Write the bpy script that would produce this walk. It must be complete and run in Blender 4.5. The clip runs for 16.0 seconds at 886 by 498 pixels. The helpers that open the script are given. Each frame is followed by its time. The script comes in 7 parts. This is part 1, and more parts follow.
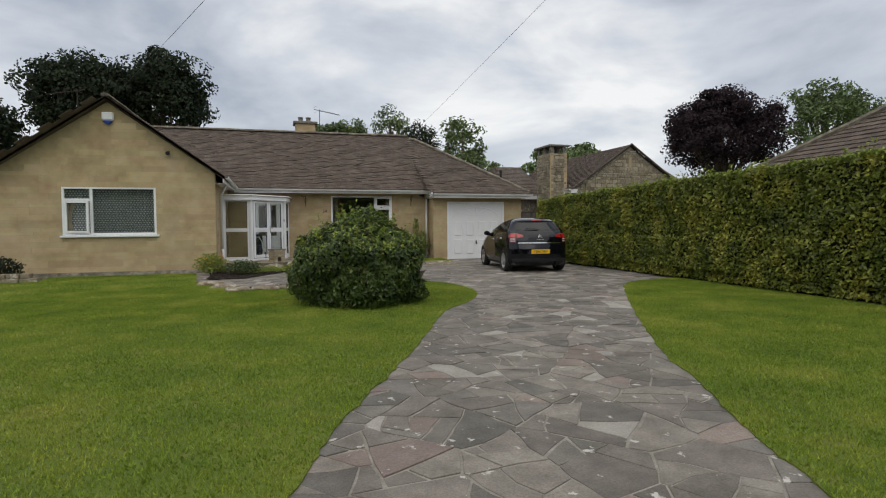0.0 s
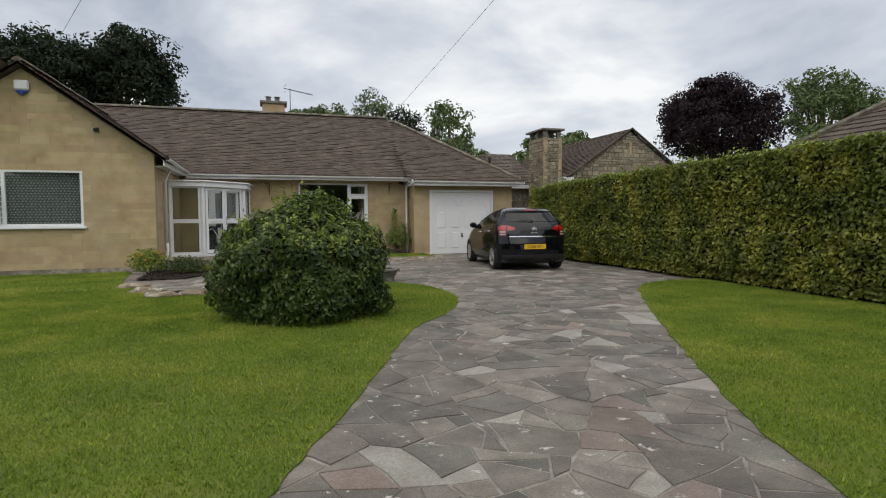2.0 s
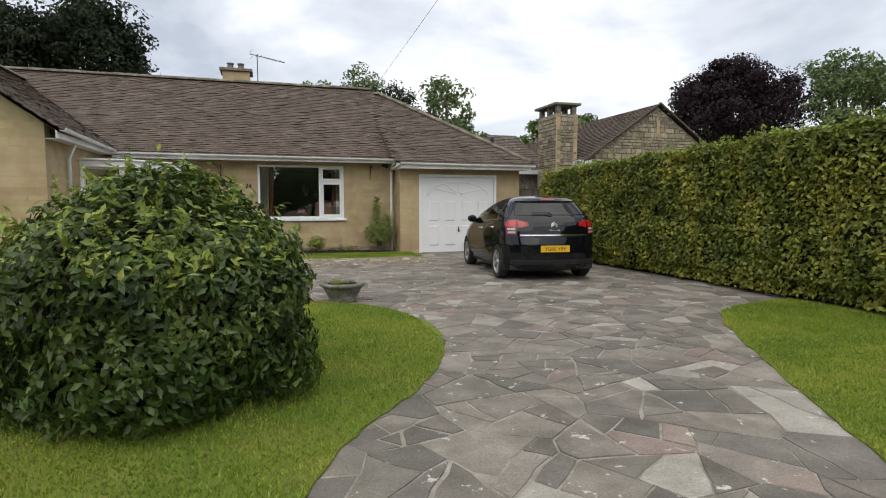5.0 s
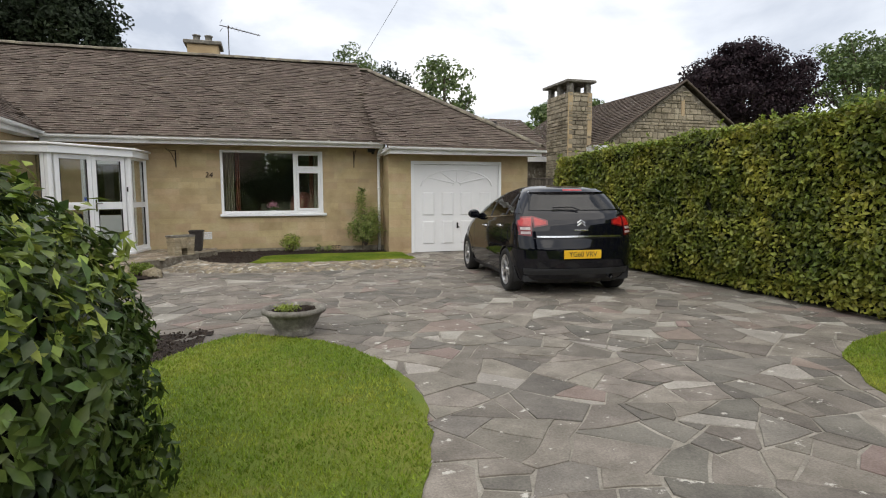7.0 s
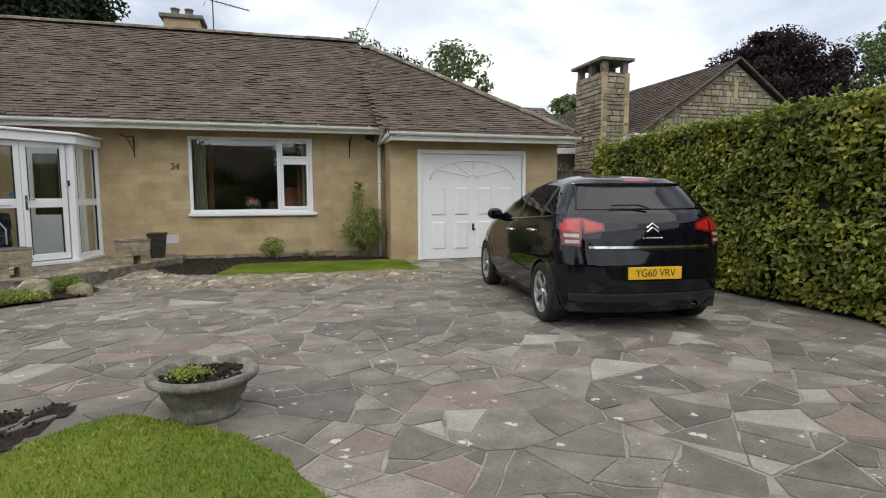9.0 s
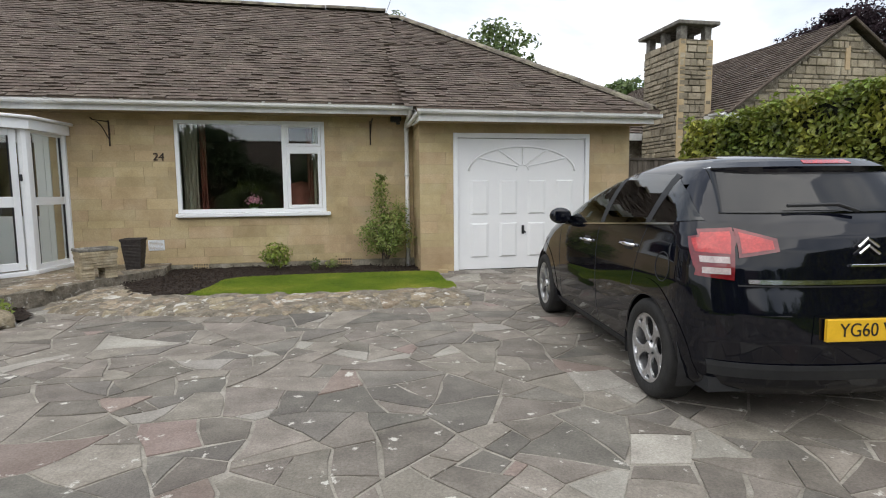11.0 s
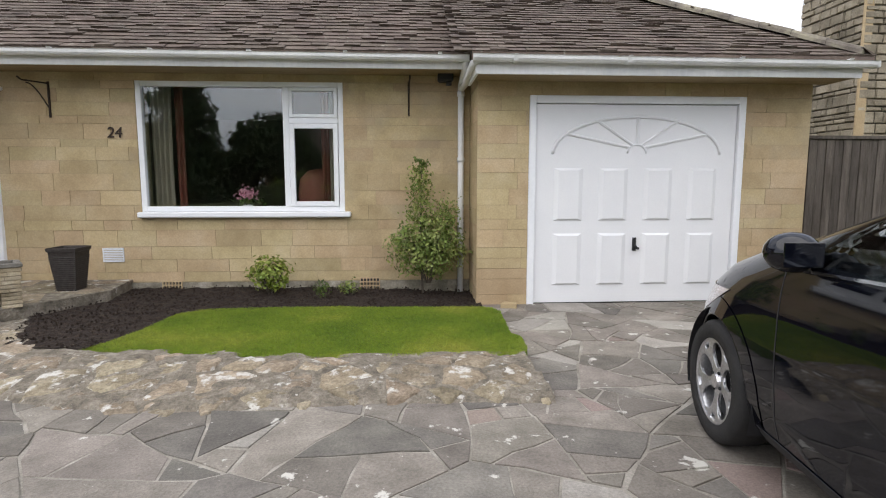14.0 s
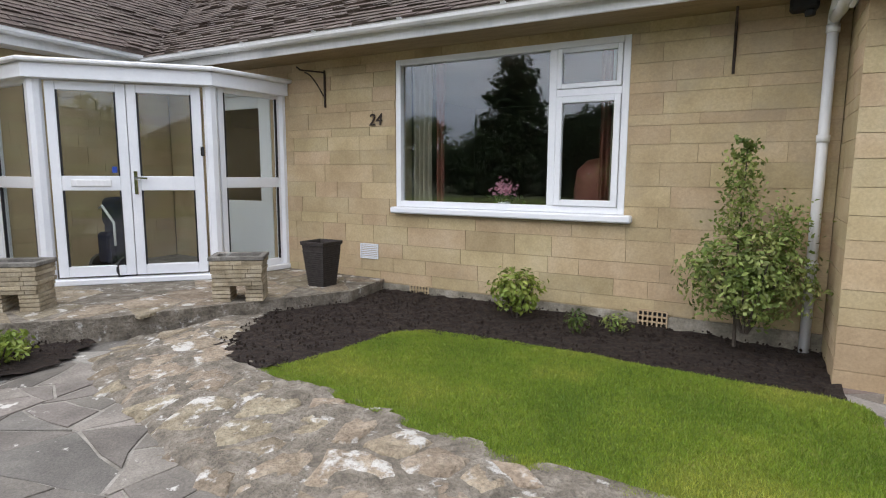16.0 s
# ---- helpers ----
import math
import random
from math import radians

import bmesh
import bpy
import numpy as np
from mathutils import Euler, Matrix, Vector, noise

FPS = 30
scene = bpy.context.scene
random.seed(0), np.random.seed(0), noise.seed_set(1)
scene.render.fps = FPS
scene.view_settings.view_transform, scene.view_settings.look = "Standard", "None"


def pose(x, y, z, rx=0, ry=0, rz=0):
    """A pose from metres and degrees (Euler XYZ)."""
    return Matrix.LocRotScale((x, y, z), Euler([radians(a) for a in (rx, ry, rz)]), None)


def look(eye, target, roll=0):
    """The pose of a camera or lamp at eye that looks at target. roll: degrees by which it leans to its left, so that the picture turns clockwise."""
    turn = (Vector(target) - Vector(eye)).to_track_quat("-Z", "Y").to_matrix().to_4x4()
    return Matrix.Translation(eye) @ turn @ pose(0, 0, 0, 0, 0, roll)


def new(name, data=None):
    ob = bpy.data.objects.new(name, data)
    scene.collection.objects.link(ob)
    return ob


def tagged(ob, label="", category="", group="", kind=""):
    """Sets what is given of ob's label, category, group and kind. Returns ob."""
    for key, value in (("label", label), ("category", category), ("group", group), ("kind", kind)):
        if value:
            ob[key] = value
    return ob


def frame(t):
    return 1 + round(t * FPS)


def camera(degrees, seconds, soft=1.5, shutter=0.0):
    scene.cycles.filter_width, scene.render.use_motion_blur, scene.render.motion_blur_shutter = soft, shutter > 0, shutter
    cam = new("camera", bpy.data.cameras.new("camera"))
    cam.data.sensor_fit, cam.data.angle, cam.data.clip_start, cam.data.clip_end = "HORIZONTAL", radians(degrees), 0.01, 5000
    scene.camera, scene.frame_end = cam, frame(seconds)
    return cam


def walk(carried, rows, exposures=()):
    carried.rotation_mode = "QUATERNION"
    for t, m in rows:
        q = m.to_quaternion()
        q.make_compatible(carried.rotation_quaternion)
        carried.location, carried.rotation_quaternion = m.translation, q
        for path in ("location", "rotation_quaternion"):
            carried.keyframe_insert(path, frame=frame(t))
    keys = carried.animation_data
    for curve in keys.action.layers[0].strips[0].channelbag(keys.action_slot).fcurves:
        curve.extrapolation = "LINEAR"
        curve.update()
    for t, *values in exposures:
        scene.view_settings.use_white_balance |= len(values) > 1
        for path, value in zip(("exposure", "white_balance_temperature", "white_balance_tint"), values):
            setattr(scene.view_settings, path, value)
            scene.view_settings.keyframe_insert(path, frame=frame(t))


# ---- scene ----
cam = camera(76.4, 16.0, soft=1.1)
PATH = [
    (0, (0.1, -1.27, 1.316), (0.647, 0.651, 1.228), -0.4),
    (0.5, (0.283, -0.819, 1.295), (0.839, 1.1, 1.209), -0.3),
    (1, (0.503, -0.315, 1.297), (1.075, 1.599, 1.203), -0.3),
    (1.5, (0.704, 0.219, 1.276), (1.28, 2.132, 1.174), -0.2),
    (2, (0.934, 0.752, 1.274), (1.517, 2.661, 1.158), -0.3),
    (2.5, (1.11, 1.241, 1.269), (1.697, 3.149, 1.14), -0.2),
    (3, (1.336, 1.803, 1.293), (1.92, 3.71, 1.142), -0.3),
    (3.5, (1.566, 2.378, 1.316), (2.154, 4.283, 1.158), -0.4),
    (4, (1.72, 2.911, 1.332), (2.308, 4.816, 1.174), -0.3),
    (4.2, (1.791, 3.122, 1.331), (2.378, 5.027, 1.175), -0.2),
    (6.3, (2.635, 5.309, 1.286), (3.213, 7.216, 1.12), -0.0),
    (6.5, (2.692, 5.552, 1.31), (3.274, 7.457, 1.136), -0.2),
    (7, (2.847, 6.029, 1.336), (3.43, 7.933, 1.148), -0.2),
    (7.5, (3.01, 6.542, 1.337), (3.593, 8.446, 1.15), -0.2),
    (8, (3.21, 7.091, 1.331), (3.776, 9.0, 1.141), -0.3),
    (8.5, (3.398, 7.625, 1.313), (3.955, 9.536, 1.12), -0.3),
    (9, (3.537, 8.137, 1.283), (4.069, 10.055, 1.09), -0.2),
    (9.2, (3.594, 8.351, 1.306), (4.113, 10.272, 1.108), -0.3),
    (11.3, (4.19, 10.521, 1.256), (4.555, 12.476, 1.047), -0.3),
    (11.5, (4.234, 10.707, 1.232), (4.585, 12.665, 1.022), -0.1),
    (12, (4.345, 11.227, 1.25), (4.664, 13.189, 1.026), -0.1),
    (12.5, (4.49, 11.737, 1.266), (4.786, 13.701, 1.032), -0.3),
    (13, (4.587, 12.202, 1.251), (4.85, 14.171, 1.018), -0.1),
    (13.5, (4.67, 12.643, 1.267), (4.875, 14.619, 1.035), 0.0),
    (14, (4.777, 13.094, 1.288), (4.896, 15.076, 1.049), -0.0),
    (14.5, (4.833, 13.55, 1.263), (4.801, 15.535, 1.017), 0.2),
    (15, (4.885, 13.969, 1.279), (4.654, 15.938, 1.015), 0.1),
    (15.5, (4.972, 14.396, 1.301), (4.415, 16.298, 1.033), -0.0),
    (16, (5.013, 14.814, 1.27), (4.044, 16.543, 1.008), 0.3),
]
walk(cam, [(t, look(eye, target, roll)) for t, eye, target, roll in PATH], [(0.0, 0.04, 6750, 10), (3.5, 0.27, 6750, 10), (6.5, 0.58, 6850, 11), (9.0, 0.53, 6650, 10), (11.5, 0.80, 6500, 11), (12.5, 0.92, 6450, 13), (14.0, 0.93, 6450, 14), (15.0, 0.87, 6350, 14), (16.0, 0.99, 6250, 15)])

# ---------------------------------------------------------------- light
SUN_EL, SUN_AZ = 62.0, 205.0
world = bpy.data.worlds.new("overcast_sky")
scene.world = world
world.use_nodes = True
wn, wl = world.node_tree.nodes, world.node_tree.links
wn.clear()
w_out = wn.new("ShaderNodeOutputWorld")
w_bg = wn.new("ShaderNodeBackground")
w_bg.inputs["Strength"].default_value = 1.0
sky = wn.new("ShaderNodeTexSky")
sky.sky_type, sky.sun_disc = 'NISHITA', False
sky.sun_elevation, sky.sun_rotation = radians(SUN_EL), radians(SUN_AZ)
sky_dim = wn.new("ShaderNodeMix")
sky_dim.data_type, sky_dim.blend_type = 'RGBA', 'MULTIPLY'
sky_dim.inputs[0].default_value = 1.0
sky_dim.inputs[7].default_value = (0.10, 0.10, 0.10, 1)
wl.new(sky.outputs[0], sky_dim.inputs[6])
w_tc = wn.new("ShaderNodeTexCoord")
w_map = wn.new("ShaderNodeMapping")
w_map.inputs["Scale"].default_value = (1.0, 1.0, 2.4)
w_map.inputs["Location"].default_value = (0.35, 0.1, 0.2)
wl.new(w_tc.outputs["Generated"], w_map.inputs[0])
cl1 = wn.new("ShaderNodeTexNoise")
cl1.inputs["Scale"].default_value, cl1.inputs["Detail"].default_value = 2.6, 7.0
cl1.inputs["Roughness"].default_value, cl1.inputs["Distortion"].default_value = 0.52, 0.25
wl.new(w_map.outputs[0], cl1.inputs["Vector"])
cl_ramp = wn.new("ShaderNodeValToRGB")
cl_ramp.color_ramp.elements[0].position, cl_ramp.color_ramp.elements[0].color = 0.36, (0.42, 0.47, 0.56, 1)
cl_ramp.color_ramp.elements[1].position, cl_ramp.color_ramp.elements[1].color = 0.63, (0.95, 0.97, 0.99, 1)
e = cl_ramp.color_ramp.elements.new(0.5)
e.color = (0.64, 0.69, 0.77, 1)
wl.new(cl1.outputs["Fac"], cl_ramp.inputs[0])
cl_mix = wn.new("ShaderNodeMix")
cl_mix.data_type = 'RGBA'
cl_mix.inputs[0].default_value = 0.86
wl.new(sky_dim.outputs[2], cl_mix.inputs[6])
wl.new(cl_ramp.outputs[0], cl_mix.inputs[7])
wl.new(cl_mix.outputs[2], w_bg.inputs["Color"])
wl.new(w_bg.outputs[0], w_out.inputs[0])

sun_data = bpy.data.lights.new("sun", 'SUN')
sun_data.energy, sun_data.angle, sun_data.color = 1.4, radians(95), (1.0, 0.96, 0.88)
sun_ob = new("sun", sun_data)
az = radians(SUN_AZ)
sun_ob.matrix_world = look((30 * math.sin(az), 30 * math.cos(az), 30 * math.tan(radians(SUN_EL))), (0, 0, 0))


# ---------------------------------------------------------------- materials
def mat(name, cols, rough=0.8, scale=8.0, fine=60.0, bump=0.3, metal=0.0, spec=0.4, rand=0.0, island=False, stops=None, coat=0.0, stretch=None, fine_amt=0.25, depth=0.01, patch=None, hue=0.0):
    """A procedural surface: colours spread by coarse noise, fine grain over it, relief, piece-to-piece variation."""
    m = bpy.data.materials.new(name)
    m.use_nodes = True
    n, l = m.node_tree.nodes, m.node_tree.links
    b = n["Principled BSDF"]
    tc = n.new("ShaderNodeTexCoord")
    vec = tc.outputs["Object"]
    geo = n.new("ShaderNodeNewGeometry")
    vec = geo.outputs["Position"]
    if stretch:
        mp = n.new("ShaderNodeMapping")
        mp.inputs["Scale"].default_value = stretch
        l.new(vec, mp.inputs[0])
        vec = mp.outputs[0]
    n1 = n.new("ShaderNodeTexNoise")
    n1.inputs["Scale"].default_value, n1.inputs["Detail"].default_value, n1.inputs["Roughness"].default_value = scale, 5.0, 0.6
    l.new(vec, n1.inputs["Vector"])
    ramp = n.new("ShaderNodeValToRGB")
    els = ramp.color_ramp.elements
    k = len(cols)
    pos = stops or [0.3 + 0.4 * i / max(1, k - 1) for i in range(k)]
    els[0].position, els[0].color = pos[0], (*cols[0], 1)
    els[1].position, els[1].color = pos[-1], (*cols[-1], 1)
    for i in range(1, k - 1):
        els.new(pos[i]).color = (*cols[i], 1)
    l.new(n1.outputs["Fac"], ramp.inputs[0])
    col = ramp.outputs[0]
    n2 = n.new("ShaderNodeTexNoise")
    n2.inputs["Scale"].default_value, n2.inputs["Detail"].default_value, n2.inputs["Roughness"].default_value = fine, 3.0, 0.7
    l.new(vec, n2.inputs["Vector"])
    mr = n.new("ShaderNodeMapRange")
    mr.inputs[1].default_value, mr.inputs[2].default_value = 0.25, 0.75
    mr.inputs[3].default_value, mr.inputs[4].default_value = 1 - fine_amt, 1 + fine_amt
    l.new(n2.outputs["Fac"], mr.inputs[0])
    mul = n.new("ShaderNodeMix")
    mul.data_type, mul.blend_type = 'RGBA', 'MULTIPLY'
    mul.inputs[0].default_value = 1.0
    l.new(col, mul.inputs[6])
    l.new(mr.outputs[0], mul.inputs[7])
    col = mul.outputs[2]
    if rand:
        if island:
            rv = geo.outputs["Random Per Island"]
        else:
            rv = n.new("ShaderNodeObjectInfo").outputs["Random"]
        r2 = n.new("ShaderNodeMapRange")
        r2.inputs[3].default_value, r2.inputs[4].default_value = 1 - rand, 1 + rand
        l.new(rv, r2.inputs[0])
        hs = n.new("ShaderNodeHueSaturation")
        l.new(r2.outputs[0], hs.inputs["Value"])
        if hue:
            wn2 = n.new("ShaderNodeTexWhiteNoise")
            wn2.noise_dimensions = '1D'
            l.new(rv, wn2.inputs["W"])
            r3 = n.new("ShaderNodeMapRange")
            r3.inputs[3].default_value, r3.inputs[4].default_value = 0.5 - hue, 0.5 + hue
            l.new(wn2.outputs["Value"], r3.inputs[0])
            l.new(r3.outputs[0], hs.inputs["Hue"])
        l.new(col, hs.inputs["Color"])
        col = hs.outputs[0]
    if patch:
        pcol, pscale, plo, phi = patch
        n3 = n.new("ShaderNodeTexNoise")
        n3.inputs["Scale"].default_value, n3.inputs["Detail"].default_value, n3.inputs["Roughness"].default_value = pscale, 6.0, 0.65
        l.new(geo.outputs["Position"], n3.inputs["Vector"])
        r4 = n.new("ShaderNodeMapRange")
        r4.inputs[1].default_value, r4.inputs[2].default_value = plo, phi
        l.new(n3.outputs["Fac"], r4.inputs[0])
        mx = n.new("ShaderNodeMix")
        mx.data_type = 'RGBA'
        l.new(r4.outputs[0], mx.inputs[0])
        l.new(col, mx.inputs[6])
        mx.inputs[7].default_value = (*pcol, 1)
        col = mx.outputs[2]
    l.new(col, b.inputs["Base Color"])
    b.inputs["Roughness"].default_value, b.inputs["Metallic"].default_value = rough, metal
    b.inputs["Specular IOR Level"].default_value = spec
    if coat:
        b.inputs["Coat Weight"].default_value, b.inputs["Coat Roughness"].default_value = coat, 0.04
    if bump:
        add = n.new("ShaderNodeMath")
        add.operation = 'ADD'
        l.new(n1.outputs["Fac"], add.inputs[0])
        l.new(n2.outputs["Fac"], add.inputs[1])
        bp = n.new("ShaderNodeBump")
        bp.inputs["Strength"].default_value, bp.inputs["Distance"].default_value = bump, depth
        l.new(add.outputs[0], bp.inputs["Height"])
        l.new(bp.outputs[0], b.inputs["Normal"])
    return m


def glass(name, tint=(0.9, 0.92, 0.92), ior=1.5, gloss=1.0):
    m = bpy.data.materials.new(name)
    m.use_nodes = True
    n, l = m.node_tree.nodes, m.node_tree.links
    n.clear()
    out = n.new("ShaderNodeOutputMaterial")
    tr = n.new("ShaderNodeBsdfTransparent")
    tr.inputs[0].default_value = (*tint, 1)
    gl = n.new("ShaderNodeBsdfGlossy")
    gl.inputs["Roughness"].default_value = 0.01
    gl.inputs["Color"].default_value = (gloss, gloss, gloss, 1)
    lw = n.new("ShaderNodeLayerWeight")
    lw.inputs["Blend"].default_value = 0.5
    pw = n.new("ShaderNodeMath")
    pw.operation = 'POWER'
    pw.inputs[1].default_value = 5.0
    l.new(lw.outputs["Facing"], pw.inputs[0])
    f0 = ((ior - 1) / (ior + 1)) ** 2
    fr = n.new("ShaderNodeMath")
    fr.operation = 'MULTIPLY_ADD'
    fr.inputs[1].default_value, fr.inputs[2].default_value = 1 - f0, f0
    l.new(pw.outputs[0], fr.inputs[0])
    mx = n.new("ShaderNodeMixShader")
    l.new(fr.outputs[0], mx.inputs[0])
    l.new(tr.outputs[0], mx.inputs[1])
    l.new(gl.outputs[0], mx.inputs[2])
    l.new(mx.outputs[0], out.inputs[0])
    return m


def leaf_mat(name, dark, mid, light, rough=0.45, scale=1.5, rand=0.35):
    m = mat(name, [dark, mid, light], rough=rough, scale=scale, fine=25.0, bump=0.0, spec=0.35, rand=rand, island=True, stops=[0.3, 0.5, 0.72], hue=0.015)
    n, l = m.node_tree.nodes, m.node_tree.links
    b = n["Principled BSDF"]
    src = b.inputs["Base Color"].links[0].from_socket
    tl = n.new("ShaderNodeBsdfTranslucent")
    l.new(src, tl.inputs[0])
    mx = n.new("ShaderNodeMixShader")
    mx.inputs[0].default_value = 0.25
    out = n["Material Output"]
    l.new(b.outputs[0], mx.inputs[1])
    l.new(tl.outputs[0], mx.inputs[2])
    l.new(mx.outputs[0], out.inputs[0])
    return m


M_STONE = mat("bath_stone_block", [(0.365, 0.275, 0.152), (0.445, 0.345, 0.200), (0.49, 0.395, 0.248)], rough=0.9, scale=2.2, fine=55, bump=0.4, rand=0.09, hue=0.010, depth=0.006, fine_amt=0.14, patch=((0.34, 0.285, 0.20), 1.3, 0.55, 0.85))
M_MORTAR = mat("stone_mortar", [(0.33, 0.26, 0.15), (0.41, 0.33, 0.20)], rough=0.95, scale=6, fine=90, bump=0.3)
M_PLINTH = mat("plinth_render", [(0.12, 0.11, 0.08), (0.24, 0.215, 0.165), (0.40, 0.365, 0.30)], rough=0.95, scale=6, fine=60, bump=0.8)
M_UPVC = mat("white_upvc", [(0.76, 0.78, 0.80), (0.82, 0.83, 0.84)], rough=0.35, scale=3, fine=40, bump=0.03, fine_amt=0.03)
M_GUTTER = mat("white_plastic_gutter", [(0.62, 0.63, 0.63), (0.75, 0.75, 0.74), (0.8, 0.8, 0.79)], rough=0.4, scale=2.5, fine=30, bump=0.05, fine_amt=0.06, stretch=(1, 1, 0.3))
# The soffit's brown is the shade under the eaves, put into its colour.
M_SOFFIT_SHADE = mat("shade_brown_soffit", [(0.23, 0.165, 0.085), (0.32, 0.24, 0.13)], rough=0.8, scale=3, fine=40, bump=0.2, stretch=(1, 6, 6))
M_TILE = mat("plain_roof_tile", [(0.074, 0.056, 0.045), (0.105, 0.080, 0.064), (0.150, 0.118, 0.096)], rough=0.92, scale=2.6, fine=45, bump=0.5, rand=0.15, island=True, hue=0.012, fine_amt=0.3, patch=((0.27, 0.255, 0.21), 16.0, 0.60, 0.70))
M_TILE_ONE = mat("plain_roof_tile_single", [(0.074, 0.056, 0.045), (0.105, 0.080, 0.064), (0.150, 0.118, 0.096)], rough=0.92, scale=2.6, fine=45, bump=0.5, rand=0.15, island=False, hue=0.012, fine_amt=0.3, patch=((0.27, 0.255, 0.21), 16.0, 0.60, 0.70))
M_RIDGE = mat("lichen_ridge_tile", [(0.09, 0.075, 0.065), (0.16, 0.14, 0.11), (0.26, 0.24, 0.17)], rough=0.95, scale=6, fine=50, bump=0.6, rand=0.2)
M_PAVE = mat("crazy_paving_slab", [(0.124, 0.110, 0.091), (0.181, 0.161, 0.136), (0.246, 0.221, 0.188)], rough=0.8, scale=3.5, fine=75, bump=0.6, rand=0.26, island=False, depth=0.010, fine_amt=0.3, hue=0.012, patch=((0.52, 0.50, 0.45), 6.5, 0.625, 0.665))
M_PAVE_DK = mat("dark_paving_slab", [(0.104, 0.095, 0.082), (0.144, 0.132, 0.114), (0.192, 0.178, 0.152)], rough=0.8, scale=3.5, fine=75, bump=0.6, rand=0.22, island=False, depth=0.010, fine_amt=0.3, hue=0.012, patch=((0.52, 0.50, 0.45), 6.5, 0.625, 0.665))
M_PAVE_PK = mat("pink_paving_slab", [(0.168, 0.128, 0.108), (0.212, 0.166, 0.142), (0.25, 0.204, 0.177)], rough=0.8, scale=3.5, fine=75, bump=0.6, rand=0.2, island=False, depth=0.010, fine_amt=0.3, hue=0.012, patch=((0.52, 0.50, 0.45), 6.5, 0.625, 0.665))
M_PAVE_LT = mat("pale_paving_slab", [(0.24, 0.222, 0.192), (0.30, 0.28, 0.245), (0.36, 0.34, 0.30)], rough=0.8, scale=3.5, fine=75, bump=0.6, rand=0.15, island=False, depth=0.010, fine_amt=0.3, hue=0.012, patch=((0.52, 0.50, 0.45), 6.5, 0.625, 0.665))
M_PAVE_J = mat("paving_rest", [(0.124, 0.110, 0.091), (0.181, 0.161, 0.136), (0.246, 0.221, 0.188)], rough=0.8, scale=3.5, fine=75, bump=0.6, rand=0.26, island=True, depth=0.010, fine_amt=0.3, hue=0.012, patch=((0.52, 0.50, 0.45), 6.5, 0.625, 0.665))
M_PAVE_DKJ = mat("dark_paving_rest", [(0.104, 0.095, 0.082), (0.144, 0.132, 0.114), (0.192, 0.178, 0.152)], rough=0.8, scale=3.5, fine=75, bump=0.6, rand=0.22, island=True, depth=0.010, fine_amt=0.3, hue=0.012, patch=((0.52, 0.50, 0.45), 6.5, 0.625, 0.665))
M_PAVE_PKJ = mat("pink_paving_rest", [(0.168, 0.128, 0.108), (0.212, 0.166, 0.142), (0.25, 0.204, 0.177)], rough=0.8, scale=3.5, fine=75, bump=0.6, rand=0.2, island=True, depth=0.010, fine_amt=0.3, hue=0.012, patch=((0.52, 0.50, 0.45), 6.5, 0.625, 0.665))
M_PAVE_LTJ = mat("pale_paving_rest", [(0.24, 0.222, 0.192), (0.30, 0.28, 0.245), (0.36, 0.34, 0.30)], rough=0.8, scale=3.5, fine=75, bump=0.6, rand=0.15, island=True, depth=0.010, fine_amt=0.3, hue=0.012, patch=((0.52, 0.50, 0.45), 6.5, 0.625, 0.665))
M_JOINT = mat("paving_mortar", [(0.17, 0.155, 0.128), (0.27, 0.25, 0.212), (0.37, 0.345, 0.30)], rough=0.95, scale=5, fine=90, bump=0.7)
M_RUBBLE = mat("rubble_stone", [(0.175, 0.140, 0.095), (0.27, 0.222, 0.152), (0.37, 0.315, 0.23)], rough=0.95, scale=7, fine=45, bump=1.0, rand=0.2, depth=0.025, fine_amt=0.4, hue=0.012, patch=((0.58, 0.56, 0.51), 6.5, 0.56, 0.64))
M_RUBBLE_BED = mat("rubble_mortar", [(0.115, 0.098, 0.074), (0.205, 0.178, 0.138), (0.30, 0.268, 0.215)], rough=0.95, scale=9, fine=45, bump=1.0, depth=0.03, fine_amt=0.4, patch=((0.56, 0.54, 0.49), 8.0, 0.60, 0.67))
M_LAWN = mat("lawn_turf", [(0.088, 0.140, 0.014), (0.135, 0.190, 0.020), (0.215, 0.232, 0.034)], rough=0.9, scale=0.8, fine=140, bump=0.8, depth=0.02, fine_amt=0.4, stops=[0.34, 0.5, 0.68], patch=((0.21, 0.205, 0.05), 2.6, 0.54, 0.72))
M_GRASS = leaf_mat("grass_blades", (0.125, 0.20, 0.018), (0.20, 0.278, 0.027), (0.36, 0.37, 0.062), rough=0.6, scale=1.1, rand=0.3)
M_SOIL = mat("dark_soil", [(0.016, 0.010, 0.007), (0.034, 0.022, 0.015), (0.066, 0.044, 0.030)], rough=0.95, scale=30, fine=140, bump=1.0, depth=0.03, fine_amt=0.6)
M_GROUND = mat("outlying_ground", [(0.07, 0.09, 0.03), (0.11, 0.12, 0.05)], rough=0.95, scale=0.4, fine=20, bump=0.4)
M_DOOR = mat("white_garage_door", [(0.73, 0.74, 0.75), (0.78, 0.785, 0.79)], rough=0.45, scale=1.5, fine=70, bump=0.04, fine_amt=0.02)
M_BLACK = mat("black_plastic", [(0.012, 0.012, 0.013), (0.022, 0.022, 0.024)], rough=0.5, scale=20, fine=120, bump=0.15)
M_IRON = mat("dark_iron", [(0.02, 0.014, 0.011), (0.05, 0.03, 0.02)], rough=0.7, scale=30, fine=90, bump=0.3)
